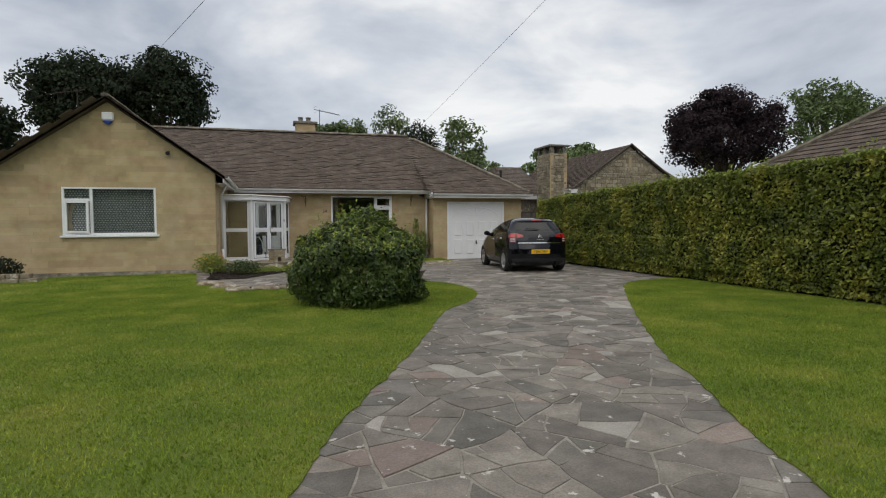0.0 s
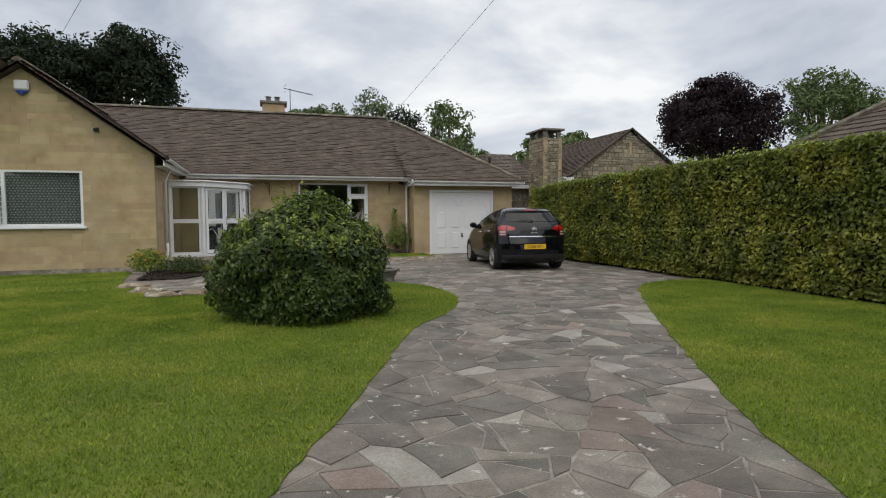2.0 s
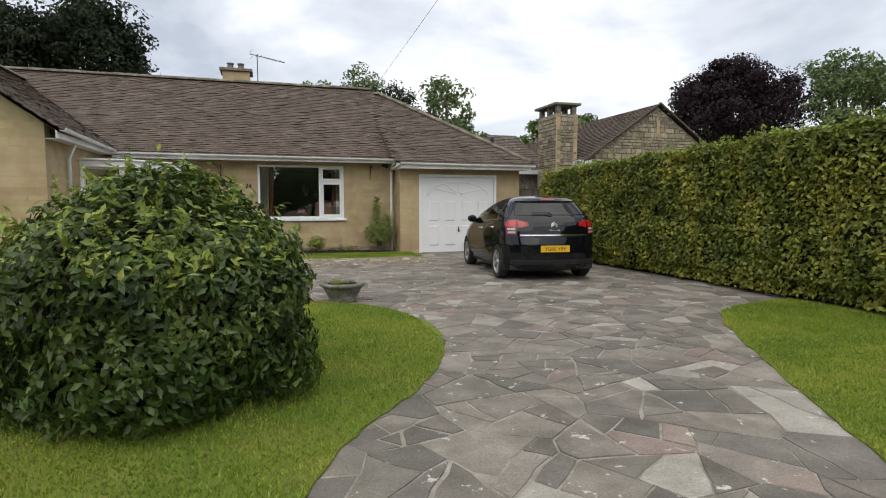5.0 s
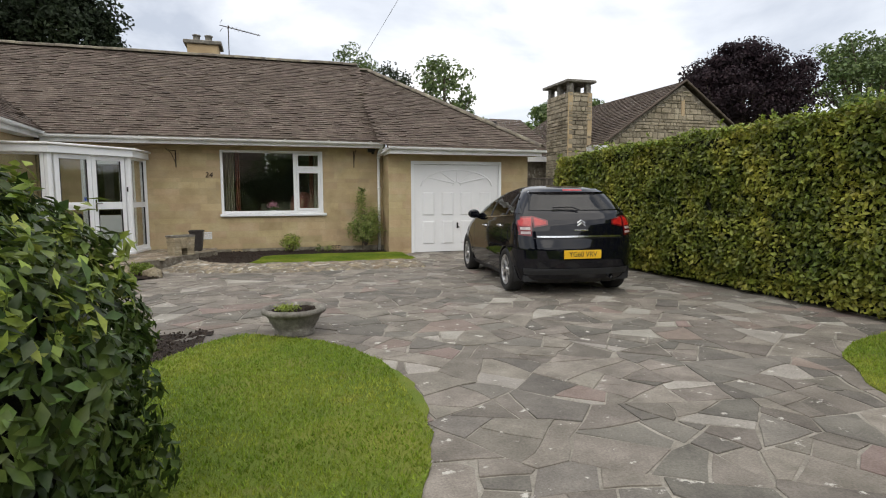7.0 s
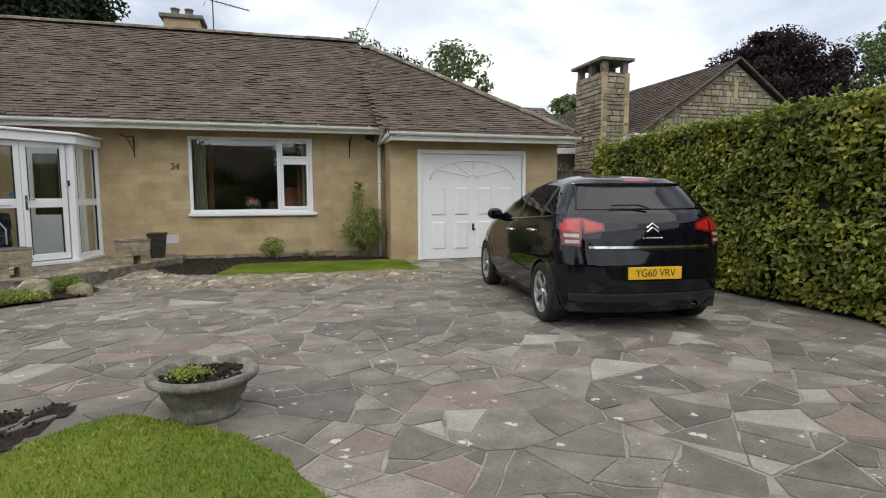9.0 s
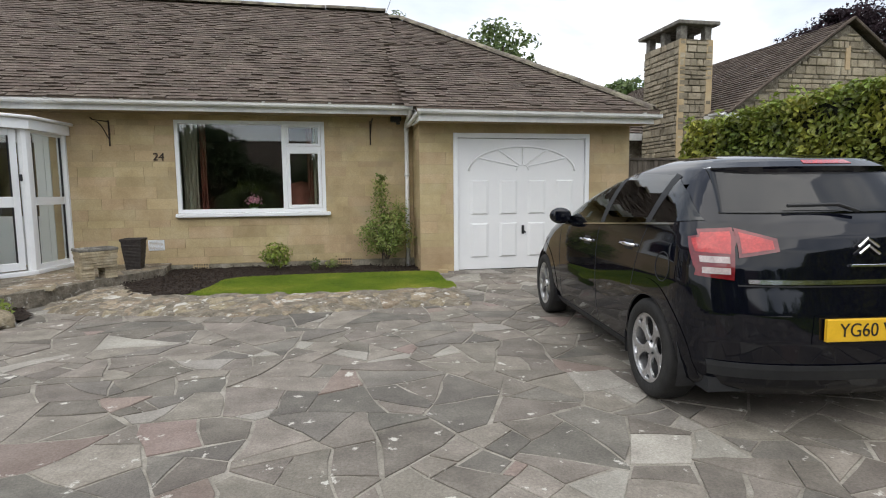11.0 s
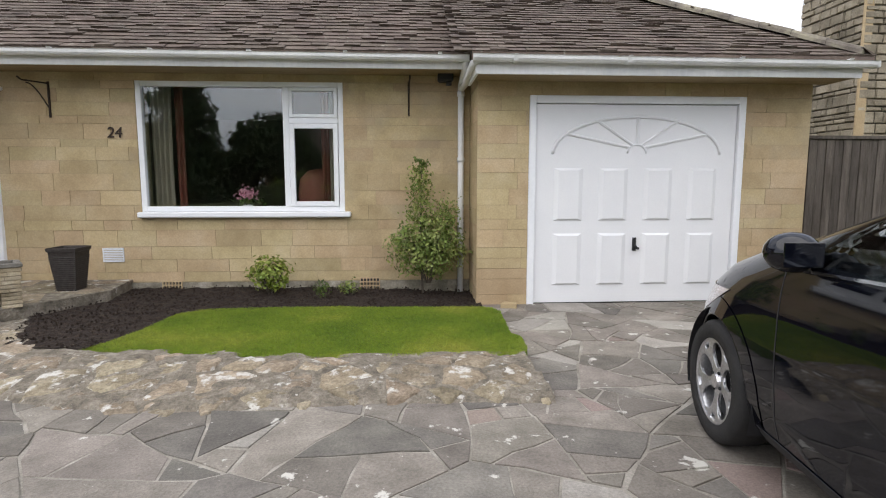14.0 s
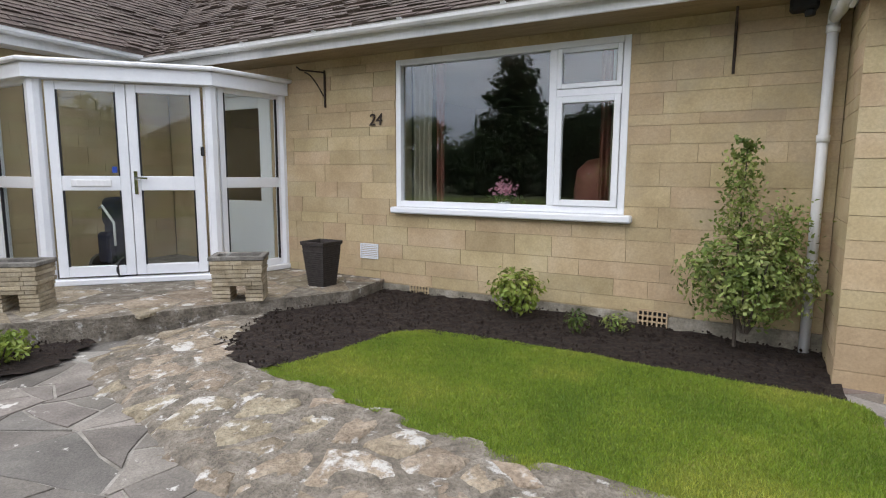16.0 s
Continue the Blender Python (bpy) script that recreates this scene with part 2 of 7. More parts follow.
M_CARPAINT = mat("black_car_paint", [(0.0022, 0.0026, 0.005), (0.0035, 0.004, 0.008)], rough=0.5, scale=1.2, fine=8, bump=0.0, coat=1.0, spec=0.0)
M_CARTRIM = mat("grey_car_plastic", [(0.015, 0.016, 0.018), (0.024, 0.025, 0.027)], rough=0.6, scale=10, fine=200, bump=0.1)
M_CHROME = mat("chrome", [(0.75, 0.76, 0.78), (0.85, 0.85, 0.86)], rough=0.12, metal=1.0, scale=5, fine=30, bump=0.0)
M_ALLOY = mat("silver_alloy", [(0.50, 0.50, 0.51), (0.62, 0.62, 0.63)], rough=0.32, metal=0.85, scale=9, fine=60, bump=0.03)
M_TYRE = mat("tyre_rubber", [(0.012, 0.012, 0.012), (0.025, 0.024, 0.023)], rough=0.8, scale=15, fine=150, bump=0.3)
M_LAMP_RED = mat("red_lamp_lens", [(0.34, 0.010, 0.010), (0.48, 0.020, 0.016)], rough=0.1, scale=20, fine=80, bump=0.05, coat=1.0)
M_LAMP_DRK = mat("dark_red_lamp_lens", [(0.11, 0.005, 0.008), (0.17, 0.008, 0.011)], rough=0.1, scale=20, fine=80, bump=0.05, coat=1.0)
M_LAMP_CLR = mat("clear_lamp_lens", [(0.34, 0.28, 0.27), (0.52, 0.45, 0.44)], rough=0.08, scale=40, fine=140, bump=0.2, coat=1.0)
M_PLATE = mat("yellow_plate", [(0.72, 0.42, 0.02), (0.78, 0.47, 0.03)], rough=0.4, scale=10, fine=80, bump=0.0, fine_amt=0.05)
M_CARGLASS = glass("tinted_car_glass", (0.66, 0.72, 0.70), ior=1.7)
M_REARSIDE = glass("smoked_side_glass", (0.22, 0.25, 0.24), ior=1.7)
M_PRIVACY = glass("dark_rear_glass", (0.05, 0.055, 0.055), ior=1.6)
M_GLASS = glass("window_glass", (0.90, 0.92, 0.91), ior=1.8)
M_PORCHGLASS = glass("porch_glass", (0.93, 0.95, 0.94), ior=1.5)
# Room surfaces toned dark: the dimness indoors is put into the colour.
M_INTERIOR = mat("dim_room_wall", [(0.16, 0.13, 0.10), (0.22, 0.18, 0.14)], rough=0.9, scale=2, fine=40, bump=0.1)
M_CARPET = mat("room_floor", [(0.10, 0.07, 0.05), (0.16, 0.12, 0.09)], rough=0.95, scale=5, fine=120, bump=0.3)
M_CURTAIN = mat("cream_curtain", [(0.52, 0.47, 0.36), (0.66, 0.60, 0.48)], rough=0.9, scale=8, fine=120, bump=0.2)
M_CURTAIN_R = mat("red_curtain_lining", [(0.30, 0.10, 0.07), (0.40, 0.15, 0.11)], rough=0.9, scale=8, fine=120, bump=0.2)
M_NET = mat("patterned_net_curtain", [(0.20, 0.24, 0.25), (0.30, 0.35, 0.36)], rough=0.9, scale=10, fine=120, bump=0.2)
M_NETDOT = mat("net_curtain_motif", [(0.62, 0.65, 0.65), (0.72, 0.74, 0.74)], rough=0.9, scale=10, fine=120, bump=0.2)
M_CONC = mat("weathered_concrete", [(0.10, 0.092, 0.078), (0.18, 0.168, 0.145), (0.28, 0.265, 0.23)], rough=0.95, scale=9, fine=60, bump=0.8, depth=0.015, patch=((0.42, 0.41, 0.37), 9.0, 0.62, 0.70))
M_PLANTER = mat("layered_stone_planter", [(0.27, 0.22, 0.14), (0.37, 0.31, 0.21), (0.44, 0.38, 0.28)], rough=0.95, scale=8, fine=60, bump=0.7, rand=0.2, depth=0.01)
M_WICKER = mat("dark_woven_pot", [(0.020, 0.016, 0.014), (0.045, 0.037, 0.033)], rough=0.6, scale=30, fine=120, bump=0.4)
M_RUBSTONE = mat("cotswold_rubble", [(0.20, 0.17, 0.12), (0.29, 0.25, 0.18), (0.38, 0.335, 0.25)], rough=0.95, scale=3, fine=40, bump=0.8, rand=0.28, island=True, depth=0.02)
M_FENCE = mat("weathered_fence_board", [(0.06, 0.05, 0.04), (0.10, 0.085, 0.07), (0.14, 0.12, 0.10)], rough=0.9, scale=4, fine=60, bump=0.5, rand=0.2, stretch=(6, 6, 0.6))
M_BARK = mat("tree_bark", [(0.05, 0.04, 0.03), (0.10, 0.08, 0.06), (0.15, 0.125, 0.1)], rough=0.95, scale=6, fine=40, bump=0.9, stretch=(3, 3, 0.6), depth=0.03)
L_HEDGE = leaf_mat("hedge_leaves", (0.068, 0.100, 0.016), (0.168, 0.195, 0.031), (0.36, 0.34, 0.057), scale=1.6, rand=0.5)
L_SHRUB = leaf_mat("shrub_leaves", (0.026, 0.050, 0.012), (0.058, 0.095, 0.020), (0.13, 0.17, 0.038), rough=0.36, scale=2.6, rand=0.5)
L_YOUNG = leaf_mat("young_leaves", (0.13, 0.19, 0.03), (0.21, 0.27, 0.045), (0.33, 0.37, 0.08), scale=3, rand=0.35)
L_VARIEG = leaf_mat("variegated_leaves", (0.105, 0.155, 0.032), (0.195, 0.25, 0.06), (0.37, 0.39, 0.14), scale=7, rand=0.4)
L_DARKTREE = leaf_mat("dark_tree_leaves", (0.012, 0.020, 0.010), (0.020, 0.032, 0.014), (0.035, 0.05, 0.02), rough=0.8, scale=0.7, rand=0.4)
L_GREENTREE = leaf_mat("green_tree_leaves", (0.065, 0.10, 0.035), (0.11, 0.16, 0.055), (0.18, 0.23, 0.085), scale=0.8, rand=0.35)
L_CONIFER = leaf_mat("conifer_leaves", (0.030, 0.050, 0.022), (0.055, 0.085, 0.035), (0.085, 0.12, 0.05), rough=0.7, scale=1.2, rand=0.5)
L_COPPER = leaf_mat("copper_beech_leaves", (0.012, 0.007, 0.010), (0.024, 0.013, 0.018), (0.042, 0.024, 0.028), rough=0.8, scale=0.8, rand=0.4)
M_PINK = mat("pink_petals", [(0.60, 0.22, 0.32), (0.75, 0.40, 0.48)], rough=0.6, scale=30, fine=90, bump=0.0)
M_ORANGE = mat("orange_petals", [(0.75, 0.22, 0.02), (0.85, 0.35, 0.04)], rough=0.6, scale=30, fine=90, bump=0.0)
M_BLUE = mat("blue_trim", [(0.02, 0.05, 0.30), (0.03, 0.08, 0.4)], rough=0.4, scale=10, fine=40, bump=0.0)
M_NAVY = mat("navy_fabric", [(0.006, 0.008, 0.02), (0.014, 0.018, 0.04)], rough=0.8, scale=12, fine=140, bump=0.3)


# ---------------------------------------------------------------- mesh helpers
def part(name, bm, material, parent=None, label="", smooth=False):
    """Links a bmesh as one mesh object, under a thing or a part where a parent is given."""
    me = bpy.data.meshes.new(name)
    bm.to_mesh(me)
    bm.free()
    mats = material if isinstance(material, (list, tuple)) else [material]
    for m in mats:
        me.materials.append(m)
    if smooth:
        me.polygons.foreach_set("use_smooth", [True] * len(me.polygons))
    ob = new(name, me)
    if parent is not None:
        ob.parent = parent
        ob.matrix_parent_inverse = parent.matrix_world.inverted()
    if label:
        ob["label"] = label
    return ob


def raw(name, verts, faces, material, parent=None, label="", smooth=False):
    me = bpy.data.meshes.new(name)
    me.from_pydata(verts, [], faces)
    me.materials.append(material)
    if smooth:
        me.polygons.foreach_set("use_smooth", [True] * len(me.polygons))
    me.update()
    ob = new(name, me)
    if parent is not None:
        ob.parent = parent
        ob.matrix_parent_inverse = parent.matrix_world.inverted()
    if label:
        ob["label"] = label
    return ob


def empty(name, m=None):
    ob = new(name)
    ob.empty_display_size = 0.1
    if m is not None:
        ob.matrix_world = m
        bpy.context.view_layer.update()
    return ob


def box(bm, x0, x1, y0, y1, z0, z1, bevel=0.0):
    r = bmesh.ops.create_cube(bm, size=1.0, matrix=Matrix.LocRotScale(((x0 + x1) / 2, (y0 + y1) / 2, (z0 + z1) / 2), None, (x1 - x0, y1 - y0, z1 - z0)))
    if bevel:
        es = list({e for v in r["verts"] for e in v.link_edges})
        bmesh.ops.bevel(bm, geom=es, offset=bevel, segments=1, affect='EDGES')
    return r["verts"]


def boxes(*specs, bevel=0.0):
    bm = bmesh.new()
    for s in specs:
        box(bm, *s, bevel=bevel)
    return bm


def tube(points, radius, segs=8, cap=True):
    """A swept round bar along points; radius a number or one per point."""
    bm = bmesh.new()
    pts = [Vector(p) for p in points]
    rings = []
    up = Vector((0.13, 0.21, 0.97))
    for i, p in enumerate(pts):
        d = (pts[min(i + 1, len(pts) - 1)] - pts[max(i - 1, 0)]).normalized()
        a = d.cross(up)
        if a.length < 0.05:
            a = d.cross(Vector((1, 0, 0)))
        a.normalize()
        b = d.cross(a).normalized()
        r = radius[i] if isinstance(radius, (list, tuple)) else radius
        rings.append([bm.verts.new(p + a * r * math.cos(2 * math.pi * k / segs) + b * r * math.sin(2 * math.pi * k / segs)) for k in range(segs)])
    for r0, r1 in zip(rings, rings[1:]):
        for k in range(segs):
            bm.faces.new((r0[k], r0[(k + 1) % segs], r1[(k + 1) % segs], r1[k]))
    if cap:
        bm.faces.new(rings[0][::-1])
        bm.faces.new(rings[-1])
    return bm


def lathe(profile, segs=32, cx=0, cy=0, square=False):
    """Turned shape from (radius, z) pairs, closed at both ends where radius is zero."""
    bm = bmesh.new()
    rings = []
    for r, z in profile:
        ring = []
        for k in range(segs):
            a = 2 * math.pi * (k + (0.5 if square else 0)) / segs
            ring.append(bm.verts.new((cx + r * math.cos(a), cy + r * math.sin(a), z)))
        rings.append(ring)
    for r0, r1 in zip(rings, rings[1:]):
        for k in range(segs):
            bm.faces.new((r0[k], r0[(k + 1) % segs], r1[(k + 1) % segs], r1[k]))
    bm.faces.new(rings[0][::-1])
    bm.faces.new(rings[-1])
    return bm


def prism(poly, z0, z1):
    """An upright slab over a plan outline."""
    bm = bmesh.new()
    lo = [bm.verts.new((x, y, z0)) for x, y in poly]
    hi = [bm.verts.new((x, y, z1)) for x, y in poly]
    bm.faces.new(hi)
    bm.faces.new(lo[::-1])
    k = len(poly)
    for i in range(k):
        bm.faces.new((lo[i], lo[(i + 1) % k], hi[(i + 1) % k], hi[i]))
    bmesh.ops.recalc_face_normals(bm, faces=bm.faces)
    return bm


def inside(x, y, poly):
    hit, j = False, len(poly) - 1
    for i in range(len(poly)):
        (xi, yi), (xj, yj) = poly[i], poly[j]
        if (yi > y) != (yj > y) and x < (xj - xi) * (y - yi) / (yj - yi) + xi:
            hit = not hit
        j = i
    return hit


def smooth_line(pts, per=5):
    """A rounded plan line through points."""
    out = []
    p = [Vector((*q, 0)) for q in pts]
    for i in range(len(p) - 1):
        a, b, c, d = p[max(i - 1, 0)], p[i], p[i + 1], p[min(i + 2, len(p) - 1)]
        for k in range(per):
            t = k / per
            v = 0.5 * ((2 * b) + (c - a) * t + (2 * a - 5 * b + 4 * c - d) * t * t + (3 * b - a - 3 * c + d) * t ** 3)
            out.append((v.x, v.y))
    out.append((p[-1].x, p[-1].y))
    return out


def cells(sites, reach, poly_of=None):
    """Plan cells round each site (straight-sided, as broken slabs lie)."""
    pts = np.array(sites)
    out = []
    for i, (x, y) in enumerate(sites):
        poly = [(x - reach, y - reach), (x + reach, y - reach), (x + reach, y + reach), (x - reach, y + reach)]
        d = np.hypot(pts[:, 0] - x, pts[:, 1] - y)
        for j in np.argsort(d)[1:26]:
            if d[j] > 2 * reach:
                break
            mx, my = (x + pts[j, 0]) / 2, (y + pts[j, 1]) / 2
            nx, ny = pts[j, 0] - x, pts[j, 1] - y
            res = []
            for k in range(len(poly)):
                a, b = poly[k], poly[(k + 1) % len(poly)]
                da = (a[0] - mx) * nx + (a[1] - my) * ny
                db = (b[0] - mx) * nx + (b[1] - my) * ny
                if da <= 0:
                    res.append(a)
                if (da < 0 < db) or (db < 0 < da):
                    t = da / (da - db)
                    res.append((a[0] + t * (b[0] - a[0]), a[1] + t * (b[1] - a[1])))
            poly = res
            if len(poly) < 3:
                break
        out.append(poly)
    return out


def shrink(poly, gap):
    """The outline drawn in by a joint's half width, corners a little knocked off."""
    cx, cy = sum(p[0] for p in poly) / len(poly), sum(p[1] for p in poly) / len(poly)
    out = []
    for x, y in poly:
        d = math.hypot(x - cx, y - cy)
        k = max(0.2, 1 - gap / max(d, 0.03) * 1.35)
        out.append((cx + (x - cx) * k, cy + (y - cy) * k))
    clean = [out[0]]
    for p in out[1:]:
        if math.hypot(p[0] - clean[-1][0], p[1] - clean[-1][1]) > 0.03:
            clean.append(p)
    if len(clean) > 3 and math.hypot(clean[0][0] - clean[-1][0], clean[0][1] - clean[-1][1]) < 0.03:
        clean.pop()
    return clean


def slab_geo(poly, z0, z1, edge=0.012, lift=0.0):
    """Verts and faces of a slab with a chamfered rim."""
    k = len(poly)
    cx, cy = sum(p[0] for p in poly) / k, sum(p[1] for p in poly) / k
    tilt = (random.uniform(-1, 1) * 0.012, random.uniform(-1, 1) * 0.012)
    vs, fs = [], []
    for x, y in poly:
        vs.append((x, y, z0))
    for x, y in poly:
        vs.append((x, y, z1 - edge * 0.6 + tilt[0] * (x - cx) + tilt[1] * (y - cy)))
    for x, y in poly:
        d = max(math.hypot(x - cx, y - cy), 0.02)
        f = max(0.3, 1 - edge * 1.4 / d)
        vs.append((cx + (x - cx) * f, cy + (y - cy) * f, z1 + tilt[0] * (x - cx) + tilt[1] * (y - cy)))
    for i in range(k):
        j = (i + 1) % k
        fs.append((i, j, k + j, k + i))
        fs.append((k + i, k + j, 2 * k + j, 2 * k + i))
    if lift:
        vs.append((cx, cy, z1 + lift))
        for i in range(k):
            fs.append((2 * k + i, 2 * k + (i + 1) % k, 3 * k))
    else:
        fs.append(tuple(range(2 * k, 3 * k)))
    return vs, fs


def leaves(name, centres, normals, length, width, material, parent=None, label="", jitter=0.9, seed=1, droop=0.3, smooth=False):
    """Many small folded leaves, one mesh: four corners and a midrib each."""
    rng = np.random.default_rng(seed)
    c, nrm = np.asarray(centres, float), np.asarray(normals, float)
    k = len(c)
    nrm = nrm + rng.normal(0, jitter, (k, 3)) * 0.6
    nrm /= np.linalg.norm(nrm, axis=1)[:, None] + 1e-9
    d = rng.normal(0, 1, (k, 3))
    d[:, 2] -= droop
    d -= (d * nrm).sum(1)[:, None] * nrm
    d /= np.linalg.norm(d, axis=1)[:, None] + 1e-9
    s = np.cross(nrm, d)
    ln = length * rng.uniform(0.6, 1.25, k)[:, None]
    wd = width * rng.uniform(0.7, 1.2, k)[:, None]
    base = c - d * ln * 0.5
    tip = c + d * ln * 0.5 - nrm * ln * 0.12
    mid = c - nrm * wd * 0.12
    left, right = c + s * wd * 0.5 + nrm * wd * 0.1, c - s * wd * 0.5 + nrm * wd * 0.1
    v = np.stack([base, left, tip, right, mid], 1).reshape(-1, 3)
    i = np.arange(k)[:, None] * 5
    f = np.concatenate([i + [0, 4, 1], i + [1, 4, 2], i + [2, 4, 3], i + [3, 4, 0]], 1).reshape(-1, 3)
    me = bpy.data.meshes.new(name)
    me.vertices.add(len(v))
    me.vertices.foreach_set("co", v.ravel())
    me.loops.add(f.size)
    me.loops.foreach_set("vertex_index", f.ravel())
    me.polygons.add(len(f))
    me.polygons.foreach_set("loop_start", np.arange(len(f)) * 3)
    me.polygons.foreach_set("loop_total", np.full(len(f), 3))
    me.materials.append(material)
    me.update(calc_edges=True)
    ob = new(name, me)
    if parent is not None:
        ob.parent = parent
        ob.matrix_parent_inverse = parent.matrix_world.inverted()
    if label:
        ob["label"] = label
    return ob


def text_mesh(name, body, size, depth, m, material, parent=None, label="", align='CENTER', shear=0.0):
    cu = bpy.data.curves.new(name, 'FONT')
    cu.body, cu.size, cu.extrude, cu.align_x, cu.align_y, cu.shear = body, size, depth, align, 'CENTER', shear
    tmp = new(name + "_curve", cu)
    bpy.context.view_layer.update()
    me = bpy.data.meshes.new_from_object(tmp.evaluated_get(bpy.context.evaluated_depsgraph_get()))
    bpy.data.objects.remove(tmp)
    bpy.data.curves.remove(cu)
    me.materials.clear()
    me.materials.append(material)
    ob = new(name, me)
    ob.matrix_world = m
    if parent is not None:
        bpy.context.view_layer.update()
        ob.parent = parent
        ob.matrix_parent_inverse = parent.matrix_world.inverted()
    if label:
        ob["label"] = label
    return ob


def structure(ob, label="", category=""):
    return tagged(ob, label, category, kind="structure")


# ---------------------------------------------------------------- ground
ground = structure(part("ground", boxes((-400, 400, -400, 400, -0.5, -0.06)), M_GROUND), "grassy ground reaching to the horizon", "ground")

LEFT_EDGE = smooth_line([(-1.64, -3.47), (-0.77, -1.02), (0.14, 1.59), (0.4, 2.36), (0.77, 3.15), (1.06, 3.7), (1.73, 5.19), (2.46, 6.87), (3.12, 7.75), (3.59, 8.66), (3.78, 9.67), (3.62, 10.55), (3.26, 11.21), (2.85, 11.51), (2.54, 11.68), (2.24, 11.45)], 14)
RIGHT_EDGE = smooth_line([(1.26, -3.44), (2.14, -0.35), (2.6, 0.76), (2.87, 1.51), (3.36, 2.52), (3.73, 3.44), (4.5, 4.88), (5.24, 6.19), (6.13, 7.67), (6.93, 8.93), (7.72, 9.65), (8.99, 9.94)], 14)
LAWN_L_REST = [(1.9, 10.9), (0.6, 10.75), (-0.9, 10.6), (-1.9, 13.2), (-2.2, 15.45), (-5.6, 15.45), (-5.8, 14.0), (-9.5, 13.6), (-12, 8), (-12, -3.0)]
LAWN_F0 = [(2.4, 17.13), (2.98, 17.09), (3.61, 16.94), (4.35, 16.87), (5.08, 16.87), (5.59, 16.91), (5.59, 17.63), (5.55, 18.32), (4.73, 18.4), (3.9, 18.46), (3.2, 18.45), (2.74, 18.35), (2.61, 17.87), (2.54, 17.46)]


def worn(line, amt=0.035):
    return [(x + amt * noise.noise((x * 4, y * 4, 2.0)) + 0.5 * amt * noise.noise((x * 13, y * 13, 5.0)), y + amt * noise.noise((x * 4, y * 4, 7.0))) for x, y in line]


LAWN_F = worn(smooth_line(LAWN_F0 + LAWN_F0[:1], 8)[:-1], 0.04)
LEFT_EDGE, RIGHT_EDGE = worn(LEFT_EDGE), worn(RIGHT_EDGE)
LAWN_L = LEFT_EDGE + LAWN_L_REST
LAWN_R = RIGHT_EDGE + [(9.35, 9.95), (9.35, -3.0)]


def turf(name, poly, z0, z1, label):
    ob = part(name, prism(poly, z0, z1), M_LAWN)
    return structure(ob, label, "lawn")


lawn_left = turf("lawn", LAWN_L, -0.06, 0.014, "mown green lawn with yellowing patches beside the drive")
lawn_right = turf("lawn", LAWN_R, -0.06, 0.014, "mown green lawn in front of the tall hedge")
lawn_front = turf("lawn", LAWN_F, -0.06, 0.085, "small raised lawn below the front window")

drive = structure(part("driveway", boxes((-4, 10.4, -3.6, 18.9, -0.058, -0.003)), M_JOINT), "crazy-paved stone driveway with pale mortar joints", "driveway")

TERRACE = [(-1.69, 15.95), (-1.0, 16.25), (0.32, 16.7), (0.78, 17.15), (1.2, 17.93), (1.42, 18.3), (1.75, 18.9), (1.66, 19.55), (0.3, 19.55), (-1.69, 19.55)]
terrace = structure(part("terrace", prism(TERRACE, -0.06, 0.19), M_RUBBLE_BED), "raised stone terrace in front of the porch", "terrace")

BED_F = [(1.38, 18.28), (1.73, 17.40), (2.44, 17.10), (2.59, 17.57), (2.71, 18.38), (3.9, 18.46), (5.46, 18.33), (5.47, 19.55), (1.66, 19.55), (1.78, 18.9)]


def soil_bed(name, poly, z, hump, label, step=0.06, fall=0.0):
    """Loose earth: a lumpy sheet over a plan outline."""
    xs, ys = [p[0] for p in poly], [p[1] for p in poly]
    nx, ny = int((max(xs) - min(xs)) / step) + 2, int((max(ys) - min(ys)) / step) + 2
    bm = bmesh.new()
    grid = {}
    for i in range(nx):
        for j in range(ny):
            x, y = min(xs) + i * step, min(ys) + j * step
            near = any(inside(x + dx, y + dy, poly) for dx, dy in ((0, 0), (step, 0), (-step, 0), (0, step), (0, -step)))
            if near:
                h = z - fall * min(1.0, max(0.0, (x - 3.6) / 1.7)) + hump * noise.noise((x * 1.3, y * 1.3, 3.0)) + 0.022 * noise.noise((x * 9, y * 9, 0)) + 0.012 * noise.noise((x * 23, y * 23, 0))
                grid[i, j] = bm.verts.new((x, y, h))
    for (i, j), v in grid.items():
        q = [(i, j), (i + 1, j), (i + 1, j + 1), (i, j + 1)]
        if all(k in grid for k in q):
            bm.faces.new([grid[k] for k in q])
    rng = random.Random(4)
    for _ in range(int(len(grid) * 1.6)):
        x, y = rng.uniform(min(xs), max(xs)), rng.uniform(min(ys), max(ys))
        if inside(x, y, poly):
            s = rng.uniform(0.006, 0.016)
            bmesh.ops.create_icosphere(bm, subdivisions=1, radius=s, matrix=Matrix.LocRotScale((x, y, z - fall * min(1.0, max(0.0, (x - 3.6) / 1.7)) + 0.018 + 0.02 * noise.noise((x * 9, y * 9, 0))), Euler((rng.random() * 6, rng.random() * 6, 0)), (1, 0.7, 0.5)))
    ob = part(name, bm, M_SOIL)
    return structure(ob, label, "flower bed")


